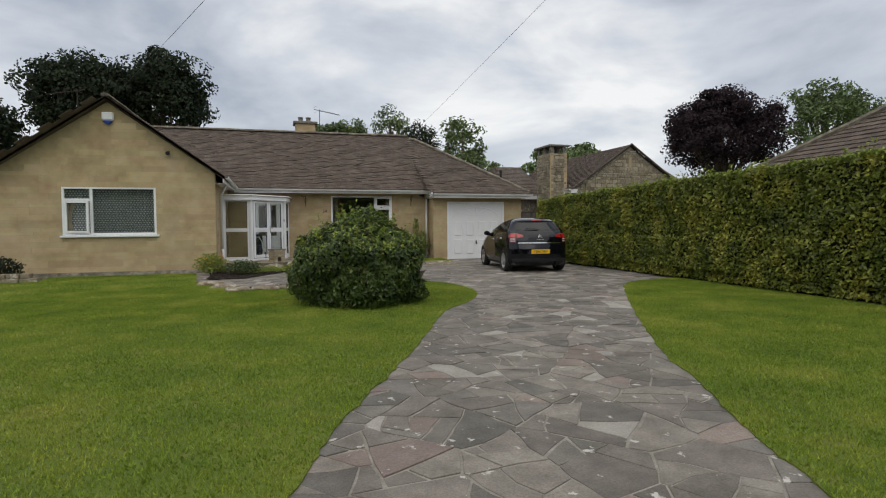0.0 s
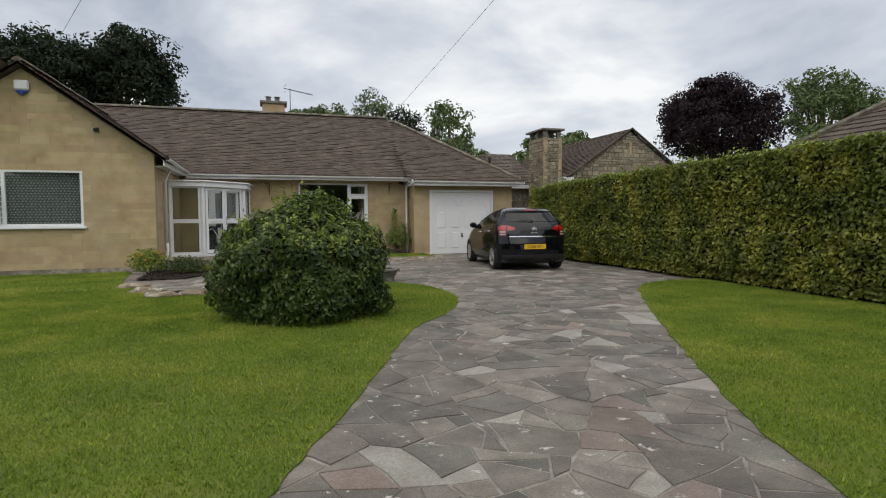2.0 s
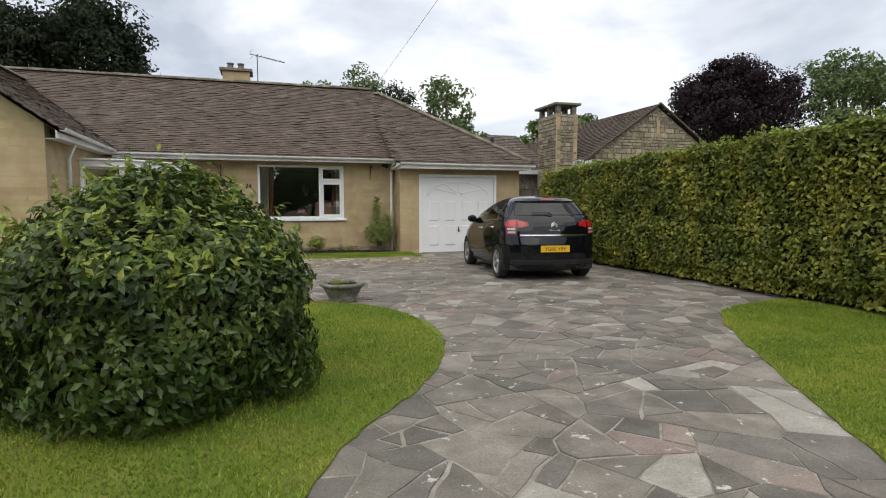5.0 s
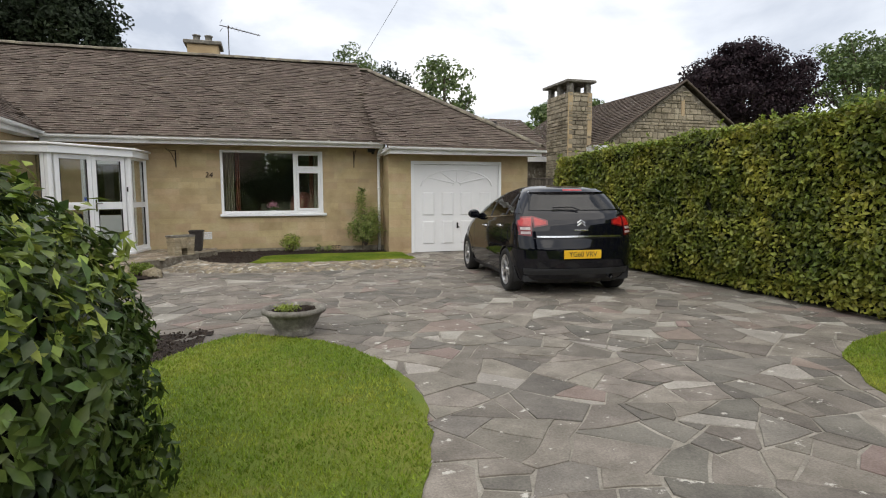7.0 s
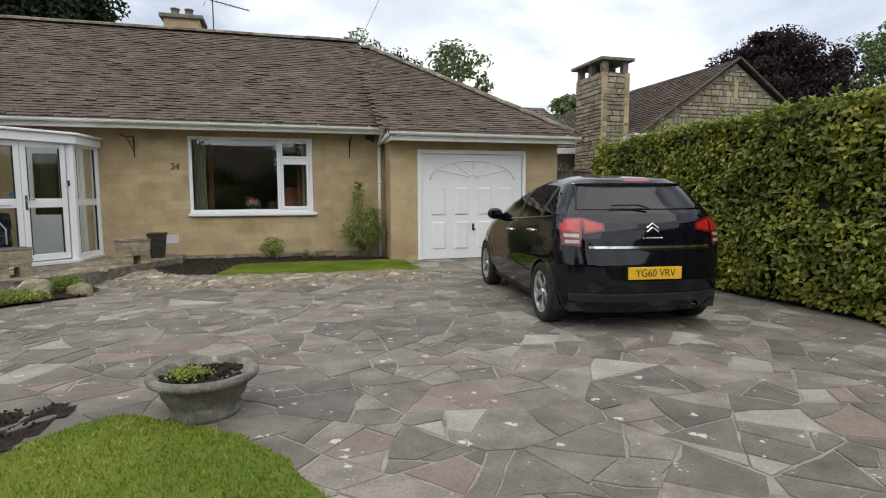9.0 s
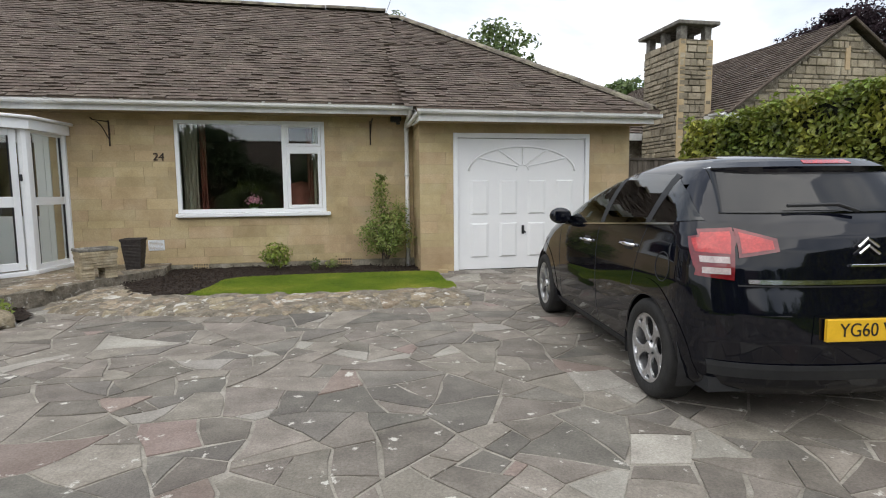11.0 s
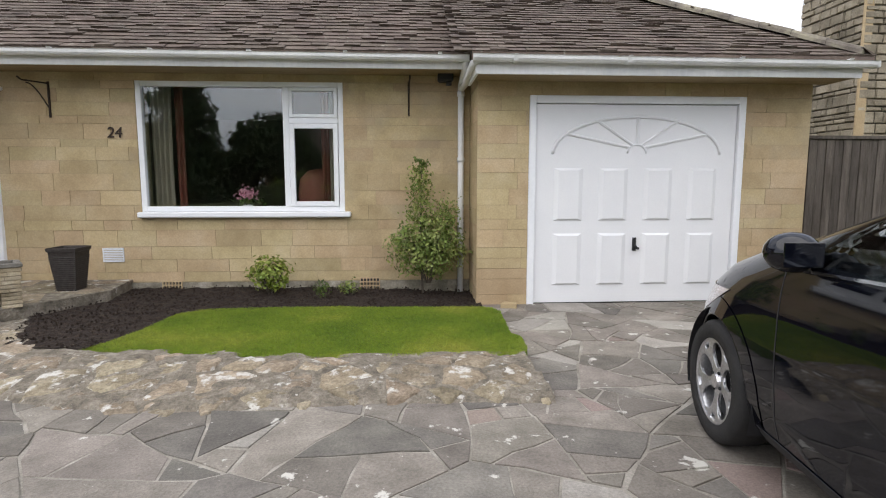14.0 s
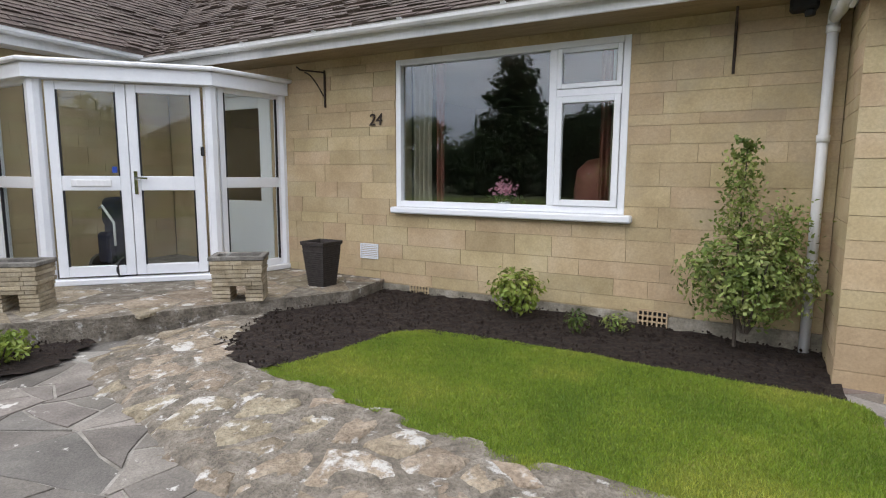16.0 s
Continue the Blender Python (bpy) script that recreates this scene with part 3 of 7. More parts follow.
soil_bed("flower_bed", BED_F, 0.085, 0.02, "dark mulched flower bed under the front window", fall=0.06)
soil_bed("flower_bed", [(2.2, 11.55), (2.25, 11.95), (1.4, 11.85), (0.3, 11.6), (-0.7, 11.2), (-0.9, 10.55), (0.6, 10.7), (1.9, 10.85)], 0.012, 0.015, "narrow bare soil bed edging the lawn")
ROCKERY = [(-1.7, 13.3), (-0.8, 13.4), (-0.1, 14.6), (0.35, 15.6), (1.05, 16.15), (1.0, 16.75), (0.78, 17.1), (0.3, 16.72), (-1.0, 16.3), (-1.69, 16.0)]
soil_bed("flower_bed", ROCKERY, 0.03, 0.03, "planted rockery bed beside the terrace")


# ---------------------------------------------------------------- walls of the bungalow
block_mesh = None


def unit_block():
    bm = bmesh.new()
    box(bm, -0.5, 0.5, -0.5, 0.5, -0.5, 0.5)
    me = bpy.data.meshes.new("stone_block")
    bm.to_mesh(me)
    bm.free()
    me.materials.append(M_STONE)
    return me


block_mesh = unit_block()
BLOCKS = []


def course(parent, axis, fixed, out, lo, hi, z0, z1, holes=(), seed=0, top=None, mean=0.46):
    """Notes where coursed blocks lie on a wall face: axis 'x' or 'y' runs along it, out is the way it faces."""
    rng = random.Random(seed)
    z = z0
    while z < z1 - 0.03:
        h = rng.choice((0.145, 0.145, 0.165, 0.11, 0.185, 0.085))
        if z + h > z1 - 0.06:
            h = z1 - z
        a = lo
        while a < hi - 0.02:
            w = rng.uniform(0.6, 1.45) * mean
            if a + w > hi - 0.16:
                w = hi - a
            segs = [(a, a + w)]
            for h0, h1, b0, b1 in holes:
                if z + h > b0 + 0.03 and z < b1 - 0.03:
                    nxt = []
                    for s0, s1 in segs:
                        if s1 <= h0 or s0 >= h1:
                            nxt.append((s0, s1))
                        else:
                            if s0 < h0:
                                nxt.append((s0, h0))
                            if s1 > h1:
                                nxt.append((h1, s1))
                    segs = nxt
            for s0, s1 in segs:
                if s1 - s0 < 0.04:
                    continue
                if top is not None:
                    zt = min(top(s0), top(s1))
                    if z + h > zt:
                        if z + h * 0.4 > max(top(s0), top(s1)) or zt - z < 0.04:
                            continue
                        BLOCKS.append((parent, axis, fixed, out, s0, s1, z, zt, rng.random()))
                        continue
                BLOCKS.append((parent, axis, fixed, out, s0, s1, z, z + h, rng.random()))
            a += w
        z += h


def wall_with_holes(name, axis, f0, f1, lo, hi, z0, z1, holes, label):
    """A thick wall with openings through it; f0..f1 its thickness."""
    bm = bmesh.new()
    cuts = sorted({lo, hi, *[h[0] for h in holes], *[h[1] for h in holes]})
    for a, b in zip(cuts, cuts[1:]):
        spans = [(z0, z1)]
        for h0, h1, b0, b1 in holes:
            if h0 <= a + 1e-6 and h1 >= b - 1e-6:
                spans = [s for s in ((z0, b0), (b1, z1)) if s[1] - s[0] > 0.005]
        for s0, s1 in spans:
            if axis == 'x':
                box(bm, a, b, f0, f1, s0, s1)
            else:
                box(bm, f0, f1, a, b, s0, s1)
    return structure(part(name, bm, M_MORTAR), label, "wall")


WIN = (1.81, 4.05, 0.92, 2.376)
GAR = (6.0, 8.26, -0.05, 2.15)
LWIN = (-5.45, -3.2, 1.06, 2.375)
wall_front = wall_with_holes("wall_front", 'x', 19.558, 19.85, -1.69, 5.47, -0.05, 2.52, [WIN, (-0.9, 0.1, 0.22, 2.25)], "buff coursed stone front wall of the bungalow")
wall_garage = wall_with_holes("wall_garage", 'x', 18.858, 19.1, 5.478, 8.97, -0.05, 2.36, [GAR], "buff coursed stone garage front wall")
wall_garage_side = wall_with_holes("wall_garage_side", 'y', 5.478, 5.7, 19.1, 19.85, -0.05, 2.36, [], "buff stone return of the garage")
wall_garage_far = wall_with_holes("wall_garage_far", 'y', 8.75, 8.965, 19.1, 26.5, -0.05, 2.4, [], "buff stone side wall of the garage")
wall_back = wall_with_holes("wall_back", 'x', 26.5, 26.8, -6.97, 8.97, -0.05, 2.5, [], "plain back wall of the bungalow")
GX0, GX1, GAP = -6.97, -1.69, -4.31
GEAVE, GTOP = 2.78, 4.62


def gable_top(x):
    return GTOP - (GTOP - GEAVE) * abs(x - GAP) / (GX1 - GAP)


def gable_wall():
    bm = bmesh.new()
    box(bm, GX0, LWIN[0], 15.678, 15.95, -0.05, GEAVE)
    box(bm, LWIN[1], GX1, 15.678, 15.95, -0.05, GEAVE)
    box(bm, LWIN[0], LWIN[1], 15.678, 15.95, -0.05, LWIN[2])
    box(bm, LWIN[0], LWIN[1], 15.678, 15.95, LWIN[3], GEAVE)
    f = [bm.verts.new((x, 15.678, z)) for x, z in ((GX0, GEAVE), (GX1, GEAVE), (GAP, GTOP))]
    g = [bm.verts.new((x, 15.95, z)) for x, z in ((GX0, GEAVE), (GX1, GEAVE), (GAP, GTOP))]
    bm.faces.new(f)
    bm.faces.new(g[::-1])
    for i in range(3):
        bm.faces.new((f[i], g[i], g[(i + 1) % 3], f[(i + 1) % 3]))
    bmesh.ops.recalc_face_normals(bm, faces=bm.faces)
    return structure(part("wall_gable", bm, M_MORTAR), "buff coursed stone gable wall of the projecting wing", "wall")


wall_gable = gable_wall()
wall_wing = wall_with_holes("wall_wing", 'y', -1.95, -1.698, 15.95, 19.55, -0.05, 2.60, [], "buff stone side wall of the wing")
wall_wing_far = wall_with_holes("wall_wing_far", 'y', -6.97, -6.7, 15.95, 26.5, -0.05, 2.52, [], "plain far side wall of the wing")
course(wall_front, 'x', 19.55, -1, -1.69, 5.47, 0.16, 2.52, [(*WIN[:2], 0.92, 2.376), (-0.9, 0.1, 0.16, 2.25), (2.0, 2.21, 0.03, 0.17), (4.2, 4.43, 0.03, 0.19)], 11)
course(wall_garage, 'x', 18.85, -1, 5.47, 8.97, 0.0, 2.36, [GAR], 12, mean=0.40)
course(wall_garage_side, 'y', 5.47, -1, 18.86, 19.54, 0.0, 2.36, [], 13, mean=0.4)
course(wall_gable, 'x', 15.67, -1, GX0, GX1, 0.1, GTOP, [LWIN], 14, top=gable_top, mean=0.62)
course(wall_wing, 'y', -1.69, 1, 15.68, 19.54, 0.1, 2.58, [], 15)

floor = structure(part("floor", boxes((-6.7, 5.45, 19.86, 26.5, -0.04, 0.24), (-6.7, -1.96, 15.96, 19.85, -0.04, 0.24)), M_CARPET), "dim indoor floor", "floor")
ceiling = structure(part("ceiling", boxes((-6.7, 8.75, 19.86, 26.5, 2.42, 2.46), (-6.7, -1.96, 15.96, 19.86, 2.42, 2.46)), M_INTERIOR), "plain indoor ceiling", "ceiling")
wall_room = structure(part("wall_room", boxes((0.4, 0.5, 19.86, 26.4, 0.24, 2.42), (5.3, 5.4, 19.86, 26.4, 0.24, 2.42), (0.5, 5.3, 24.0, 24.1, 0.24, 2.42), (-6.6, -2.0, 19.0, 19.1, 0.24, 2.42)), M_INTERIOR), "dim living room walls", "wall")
plinth = structure(part("plinth", boxes((1.66, 5.47, 19.53, 19.556, -0.05, 0.15), (-6.97, -1.68, 15.62, 15.676, -0.05, 0.10)), M_PLINTH), "rough grey plinth along the wall's foot", "plinth")


# ---------------------------------------------------------------- roof
roof = empty("roof")
structure(roof, "brown plain-tiled roof with lichen specks", "roof")
TILES_FAR = ([], [])
TILES_NEAR = []


def tile_geo(o, u, v, n, w, ln, th, lift):
    """One plain tile: a thin wedge, tail raised over the course below."""
    a, b = o + n * lift, o + u * w + n * lift
    c, d = o + u * w + v * ln, o + v * ln
    lo = [o + v * 0.012, o + u * w + v * 0.012]
    return [tuple(q) for q in (a, b, c, d, lo[0], lo[1])], [(0, 1, 2, 3), (4, 5, 1, 0), (4, 0, 3), (5, 2, 1)]


def tiled(origin, u, v, wide, long, keep, seed, near=None, gauge=0.105, tw=0.168):
    """Courses of tiles over a slope: u along the eaves, v up the slope; keep(a, b) says whether a tile lies on it."""
    rng = random.Random(seed)
    u, v = Vector(u).normalized(), Vector(v).normalized()
    n = u.cross(v).normalized()
    rows = int(long / gauge)
    for r in range(rows):
        off = (r % 2) * tw / 2
        for k in range(-1, int(wide / tw) + 1):
            a = k * tw + off + rng.uniform(-0.004, 0.004)
            b = r * gauge + rng.uniform(-0.006, 0.006)
            if not keep(a + tw / 2, b + gauge / 2):
                continue
            o = Vector(origin) + u * a + v * b
            vs, fs = tile_geo(o, u, v, n, tw - 0.005, gauge + 0.05, 0.012, 0.015 + rng.random() ** 4 * 0.022)
            if near and near(a, b) and len(TILES_NEAR) < 300:
                TILES_NEAR.append((vs, fs))
                continue
            base = len(TILES_FAR[0])
            TILES_FAR[0].extend(vs)
            TILES_FAR[1].extend([tuple(i + base for i in f) for f in fs])


# main slope: eaves at y 19.05, ridge at y 23
EY, EZ, RY, RZ = 19.05, 2.60, 23.0, 5.14
MS = math.hypot(RY - EY, RZ - EZ)
MV = ((0, (RY - EY) / MS, (RZ - EZ) / MS))
# wing slope, right side
WE, WEZ = -1.42, 2.68
WS = math.hypot(WE - GAP, GTOP + 0.12 - WEZ)
WV = ((GAP - WE) / WS, 0, (GTOP + 0.12 - WEZ) / WS)


def main_keep(a, b):
    x, y, z = -5.2 + a, EY + MV[1] * b, EZ + MV[2] * b
    if x > 5.42:
        return False
    # hidden under the wing's slope
    zw = WEZ + (WE - x) * WV[2] / -WV[0]
    return not (x < WE and zw > z + 0.03 and x > GAP)


tiled((-5.2, EY, EZ), (1, 0, 0), MV, 10.7, MS, main_keep, 21, near=lambda a, b: 6.0 < a < 10.5 and b < 1.25)
# garage slope, hipped towards its far corner
GEY, GEZ, GRZ = 18.36, 2.46, 5.0
GSL = math.hypot(RY - GEY, GRZ - GEZ)
GV = (0, (RY - GEY) / GSL, (GRZ - GEZ) / GSL)
HX1, HXT = 9.2, 5.75


def gar_keep(a, b):
    y = GEY + GV[1] * b
    x = 5.36 + a
    return x < HX1 - (HX1 - HXT) * (y - GEY) / (RY - GEY)


tiled((5.36, GEY, GEZ), (1, 0, 0), GV, 3.9, GSL, gar_keep, 22)
# far side of the hip
HS = math.hypot(HX1 - HXT, GRZ - GEZ)
tiled((HX1, GEY, GEZ), (0, 1, 0), ((HXT - HX1) / HS, 0, (GRZ - GEZ) / HS), 8.5, HS, lambda a, b: b / HS < min(1, a / (RY - GEY)), 25)


def wing_keep(a, b):
    y = 15.5 + a
    x, z = WE + WV[0] * b, WEZ + WV[2] * b
    zm = EZ + (y - EY) * MV[2] / MV[1]
    return z > zm - 0.02


tiled((WE, 15.5, WEZ), (0, 1, 0), WV, 7.4, WS, wing_keep, 23)
tiled((2 * GAP - WE, 15.5, WEZ), (0, 1, 0), (-WV[0], 0, WV[2]), 7.4, WS, lambda a, b: True, 24, gauge=0.3, tw=0.5)


def roof_deck():
    bm = bmesh.new()

    def sheet(pts):
        top = [bm.verts.new(p) for p in pts]
        low = [bm.verts.new((p[0], p[1], p[2] - 0.08)) for p in pts]
        bm.faces.new(top)
        bm.faces.new(low[::-1])
        k = len(pts)
        for i in range(k):
            bm.faces.new((low[i], low[(i + 1) % k], top[(i + 1) % k], top[i]))
    sheet([(WE - 0.25, EY, EZ), (5.44, EY, EZ), (5.44, RY, RZ), (-5.2, RY, RZ), (-3.2, EY + 2.0, EZ + 1.3)])
    sheet([(5.36, GEY, GEZ), (HX1, GEY, GEZ), (HXT, RY, GRZ), (5.36, RY, GRZ)])
    sheet([(HX1, GEY, GEZ), (HX1, 27, GEZ), (HXT, 27, GRZ), (HXT, RY, GRZ)])
    sheet([(WE, 15.5, WEZ), (WE, 19.2, WEZ), (GAP, 22.9, GTOP + 0.12), (GAP, 15.5, GTOP + 0.12)])
    sheet([(2 * GAP - WE, 15.5, WEZ), (GAP, 15.5, GTOP + 0.12), (GAP, 23.0, GTOP + 0.12), (2 * GAP - WE, 23.0, WEZ)])
    sheet([(-7.2, RY, RZ), (5.44, RY, RZ), (5.44, 27.0, 2.6), (-7.2, 27.0, 2.6)])
    bmesh.ops.recalc_face_normals(bm, faces=bm.faces)
    return part("roof_deck", bm, M_TILE, roof)


roof_deck()


def ridge_run(p0, p1, piece=0.42, r=0.10, far=0):
    p0, p1 = Vector(p0), Vector(p1)
    d = p1 - p0
    k = max(1, int(d.length / piece))
    for i in range(k):
        a, b = p0 + d * (i / k), p0 + d * ((i + 0.985) / k)
        bm = bmesh.new()
        side = d.normalized().cross(Vector((0, 0, 1))).normalized()
        rows = []
        rng = random.Random(i * 7 + int(p0.x * 10))
        dz = rng.uniform(-0.006, 0.008)
        for q in (a, b):
            rows.append([bm.verts.new(q + side * r * 1.15 * math.cos(t) + Vector((0, 0, r * 0.85 * math.sin(t) - 0.02 + dz))) for t in [math.pi * j / 6 for j in range(7)]])
        for j in range(6):
            bm.faces.new((rows[0][j], rows[0][j + 1], rows[1][j + 1], rows[1][j]))
        bm.faces.new(rows[0])
        bm.faces.new(rows[1][::-1])
        part("ridge_tile", bm, M_RIDGE, roof)


ridge_run((-5.2, RY, RZ + 0.02), (5.42, RY, RZ + 0.02))
ridge_run((HX1 - 0.05, GEY + 0.06, GEZ + 0.05), (HXT, RY, GRZ + 0.04), 0.33, 0.09)
ridge_run((5.44, RY, GRZ + 0.03), (HXT, RY, GRZ + 0.03), 0.33, 0.09)
ridge_run((GAP, 15.5, GTOP + 0.15), (GAP, 22.6, GTOP + 0.15))
# dark barge course along the gable's edges
for sx in (1, -1):
    bm = bmesh.new()
    e0, e1 = Vector((GAP + sx * (WE - GAP), 15.5, WEZ + 0.02)), Vector((GAP, 15.5, GTOP + 0.14))
    dd = (e1 - e0)
    nn = Vector((-dd.z, 0, dd.x)).normalized() * sx
    quad = [e0, e1, e1 - Vector((0, 0, 0.09)), e0 - Vector((0, 0, 0.09))]
    f = [bm.verts.new(q) for q in quad]
    g = [bm.verts.new(q + Vector((0, 0.17, 0))) for q in quad]
    bm.faces.new(f)
    bm.faces.new(g[::-1])
    for i in range(4):
        bm.faces.new((f[i], g[i], g[(i + 1) % 4], f[(i + 1) % 4]))
    bmesh.ops.recalc_face_normals(bm, faces=bm.faces)
    part("verge", bm, M_TILE_ONE, roof)


# ---------------------------------------------------------------- gutters, fascia, pipe
def half_gutter(p0, p1, out, r=0.056):
    """A half-round gutter run with a rolled lip."""
    p0, p1, out = Vector(p0), Vector(p1), Vector(out).normalized()
    bm = bmesh.new()
    prof = [(-r, 0.0), (-r * 0.92, -r * 0.5), (-r * 0.6, -r * 0.85), (0, -r), (r * 0.6, -r * 0.85), (r * 0.92, -r * 0.5), (r, 0.0), (r + 0.008, 0.006), (r - 0.006, 0.004), (r * 0.85, -r * 0.45), (0, -r * 0.9), (-r * 0.85, -r * 0.45)]
    rows = [[bm.verts.new(p + out * a + Vector((0, 0, b))) for a, b in prof] for p in (p0, p1)]
    k = len(prof)
    for j in range(k):
        bm.faces.new((rows[0][j], rows[0][(j + 1) % k], rows[1][(j + 1) % k], rows[1][j]))
    bm.faces.new(rows[0])
    bm.faces.new(rows[1][::-1])
    bmesh.ops.recalc_face_normals(bm, faces=bm.faces)
    return bm


def clip_bm(p, out, along, r=0.062):
    bm = bmesh.new()
    p, out, along = Vector(p), Vector(out).normalized(), Vector(along).normalized() * 0.02
    prof = [(-r, 0.0), (-r * 0.7, -r * 0.75), (0, -r), (r * 0.7, -r * 0.75), (r, 0.0), (r + 0.012, 0.012), (r - 0.004, 0.01)]
    rows = [[bm.verts.new(q + out * a + Vector((0, 0, b))) for a, b in prof] for q in (p - along, p + along)]
    for j in range(len(prof) - 1):
        bm.faces.new((rows[0][j], rows[0][j + 1], rows[1][j + 1], rows[1][j]))
    bm.faces.new(rows[0])
    bm.faces.new(rows[1][::-1])
    return bm


gutter = empty("gutter")
tagged(gutter, "white plastic half-round gutter with white fascia along the eaves", "gutter")
part("channel", half_gutter((-1.45, 19.02, 2.575), (5.40, 19.02, 2.555), (0, -1, 0)), M_GUTTER, gutter)
part("fascia", boxes((-1.45, 5.46, 19.085, 19.11, 2.44, 2.62), bevel=0.003), M_GUTTER, gutter, "white fascia board")
part("soffit", boxes((-1.45, 5.46, 19.111, 19.548, 2.452, 2.464)), M_SOFFIT_SHADE, gutter, "soffit board coloured brown for the shade under the eaves")
for i in range(7):
    part("bracket", clip_bm((-0.6 + i * 0.95, 19.02, 2.572), (0, -1, 0), (1, 0, 0)), M_GUTTER, gutter)
gutter2 = empty("gutter")
tagged(gutter2, "white plastic gutter and fascia over the garage door", "gutter")
part("channel", half_gutter((5.36, 18.33, 2.42), (9.18, 18.33, 2.40), (0, -1, 0)), M_GUTTER, gutter2)
part("fascia", boxes((5.40, 9.12, 18.395, 18.42, 2.27, 2.44), (5.40, 5.425, 18.42, 19.08, 2.27, 2.44), bevel=0.003), M_GUTTER, gutter2, "white fascia board")
part("soffit", boxes((5.426, 9.12, 18.421, 18.848, 2.282, 2.294)), M_SOFFIT_SHADE, gutter2, "soffit board coloured brown for the shade under the eaves")
part("end_cap", boxes((9.18, 9.2, 18.27, 18.39, 2.345, 2.41), bevel=0.01), M_GUTTER, gutter2)
for i in range(4):
    part("bracket", clip_bm((5.75 + i * 1.05, 18.33, 2.412), (0, -1, 0), (1, 0, 0)), M_GUTTER, gutter2)
gutter3 = empty("gutter")
tagged(gutter3, "white plastic gutter along the wing's eaves", "gutter")
part("channel", half_gutter((-1.38, 15.55, 2.68), (-1.38, 19.0, 2.61), (1, 0, 0)), M_GUTTER, gutter3)
part("fascia", boxes((-1.47, -1.445, 15.5, 19.06, 2.50, 2.68), (-1.69, -1.47, 15.68, 19.0, 2.50, 2.512), bevel=0.003), M_GUTTER, gutter3, "white fascia board")

pipe = empty("downpipe")
tagged(pipe, "white plastic downpipe in the corner by the garage", "downpipe")
part("pipe", tube([(5.36, 19.48, 0.0), (5.36, 19.48, 2.28)], 0.034, 12), M_GUTTER, pipe, smooth=True)
part("offset_bend", tube([(5.36, 19.48, 2.28), (5.36, 19.47, 2.33), (5.37, 19.1, 2.46), (5.37, 19.02, 2.52)], 0.036, 12), M_GUTTER, pipe, smooth=True)
part("swan_neck", tube([(5.36, 19.40, 2.30), (5.38, 19.2, 2.31), (5.38, 18.45, 2.37), (5.42, 18.35, 2.40)], 0.036, 12), M_GUTTER, pipe, smooth=True)
for z in (0.62, 1.5, 2.22):
    part("collar", tube([(5.36, 19.48, z), (5.36, 19.48, z + 0.05)], 0.041, 12), M_GUTTER, pipe, smooth=True)


# ---------------------------------------------------------------- windows and doors
def frame_bm(x0, x1, z0, z1, y, w, d):
    """A rectangular frame of bars of width w, from y to y + d."""
    return boxes((x0, x0 + w, y, y + d, z0, z1), (x1 - w, x1, y, y + d, z0, z1), (x0 + w, x1 - w, y + 0.001, y + d - 0.001, z0, z0 + w), (x0 + w, x1 - w, y + 0.001, y + d - 0.001, z1 - w, z1), bevel=0.004)


def pane(name, x0, x1, z0, z1, y, parent, material):
    ob = part(name, boxes((x0, x1, y, y + 0.006, z0, z1)), material, parent)
    ob.visible_shadow = False
    return ob


window_1 = empty("window_1")
structure(window_1, "white plastic front window with large fixed pane and side lights", "window")
x0, x1, z0, z1 = 1.812, 4.05, 0.95, 2.376
part("window_frame", frame_bm(x0, x1, z0, z1, 19.555, 0.058, 0.07), M_UPVC, window_1)
part("mullion", boxes((3.385, 3.452, 19.556, 19.624, z0 + 0.058, z1 - 0.058), bevel=0.004), M_UPVC, window_1)
part("transom", boxes((3.452, x1 - 0.058, 19.556, 19.624, 1.925, 1.985), bevel=0.004), M_UPVC, window_1)
part("sash", frame_bm(3.455, 3.988, 1.01, 1.922, 19.540, 0.052, 0.05), M_UPVC, window_1, "opening side light")
part("sash", frame_bm(3.455, 3.988, 1.988, 2.316, 19.545, 0.040, 0.045), M_UPVC, window_1, "opening top light")
pane("pane", 1.87, 3.385, 1.008, 2.318, 19.60, window_1, M_GLASS)
pane("pane", 3.507, 3.936, 1.062, 1.87, 19.57, window_1, M_GLASS)
pane("pane", 3.495, 3.948, 2.028, 2.276, 19.57, window_1, M_GLASS)
part("window_sill", boxes((1.785, 4.12, 19.475, 19.60, 0.885, 0.948), bevel=0.012), M_UPVC, window_1, "projecting white sill")

window_2 = empty("window_2")
structure(window_2, "white plastic wing window with an open side light", "window")
x0, x1, z0, z1 = -5.45, -3.2, 1.09, 2.375
part("window_frame", frame_bm(x0, x1, z0, z1, 15.675, 0.058, 0.07), M_UPVC, window_2)
part("mullion", boxes((-4.80, -4.73, 15.676, 15.744, z0 + 0.058, z1 - 0.058), bevel=0.004), M_UPVC, window_2)
part("transom", boxes((-5.392, -4.80, 15.676, 15.744, 2.0, 2.06), bevel=0.004), M_UPVC, window_2)
sash2 = part("sash", frame_bm(0, 0.585, 1.15, 1.995, 0, 0.055, 0.05), M_UPVC, window_2, "side light standing ajar")
sash2.matrix_world = pose(-5.39, 15.66, 0, 0, 0, -9)
pane("pane", -4.73, -3.258, 1.148, 2.317, 15.715, window_2, M_GLASS)
pane("pane", -5.392, -4.80, 2.06, 2.317, 15.715, window_2, M_GLASS)
part("window_sill", boxes((-5.5, -3.13, 15.60, 15.72, 1.03, 1.088), bevel=0.012), M_UPVC, window_2, "projecting white sill")


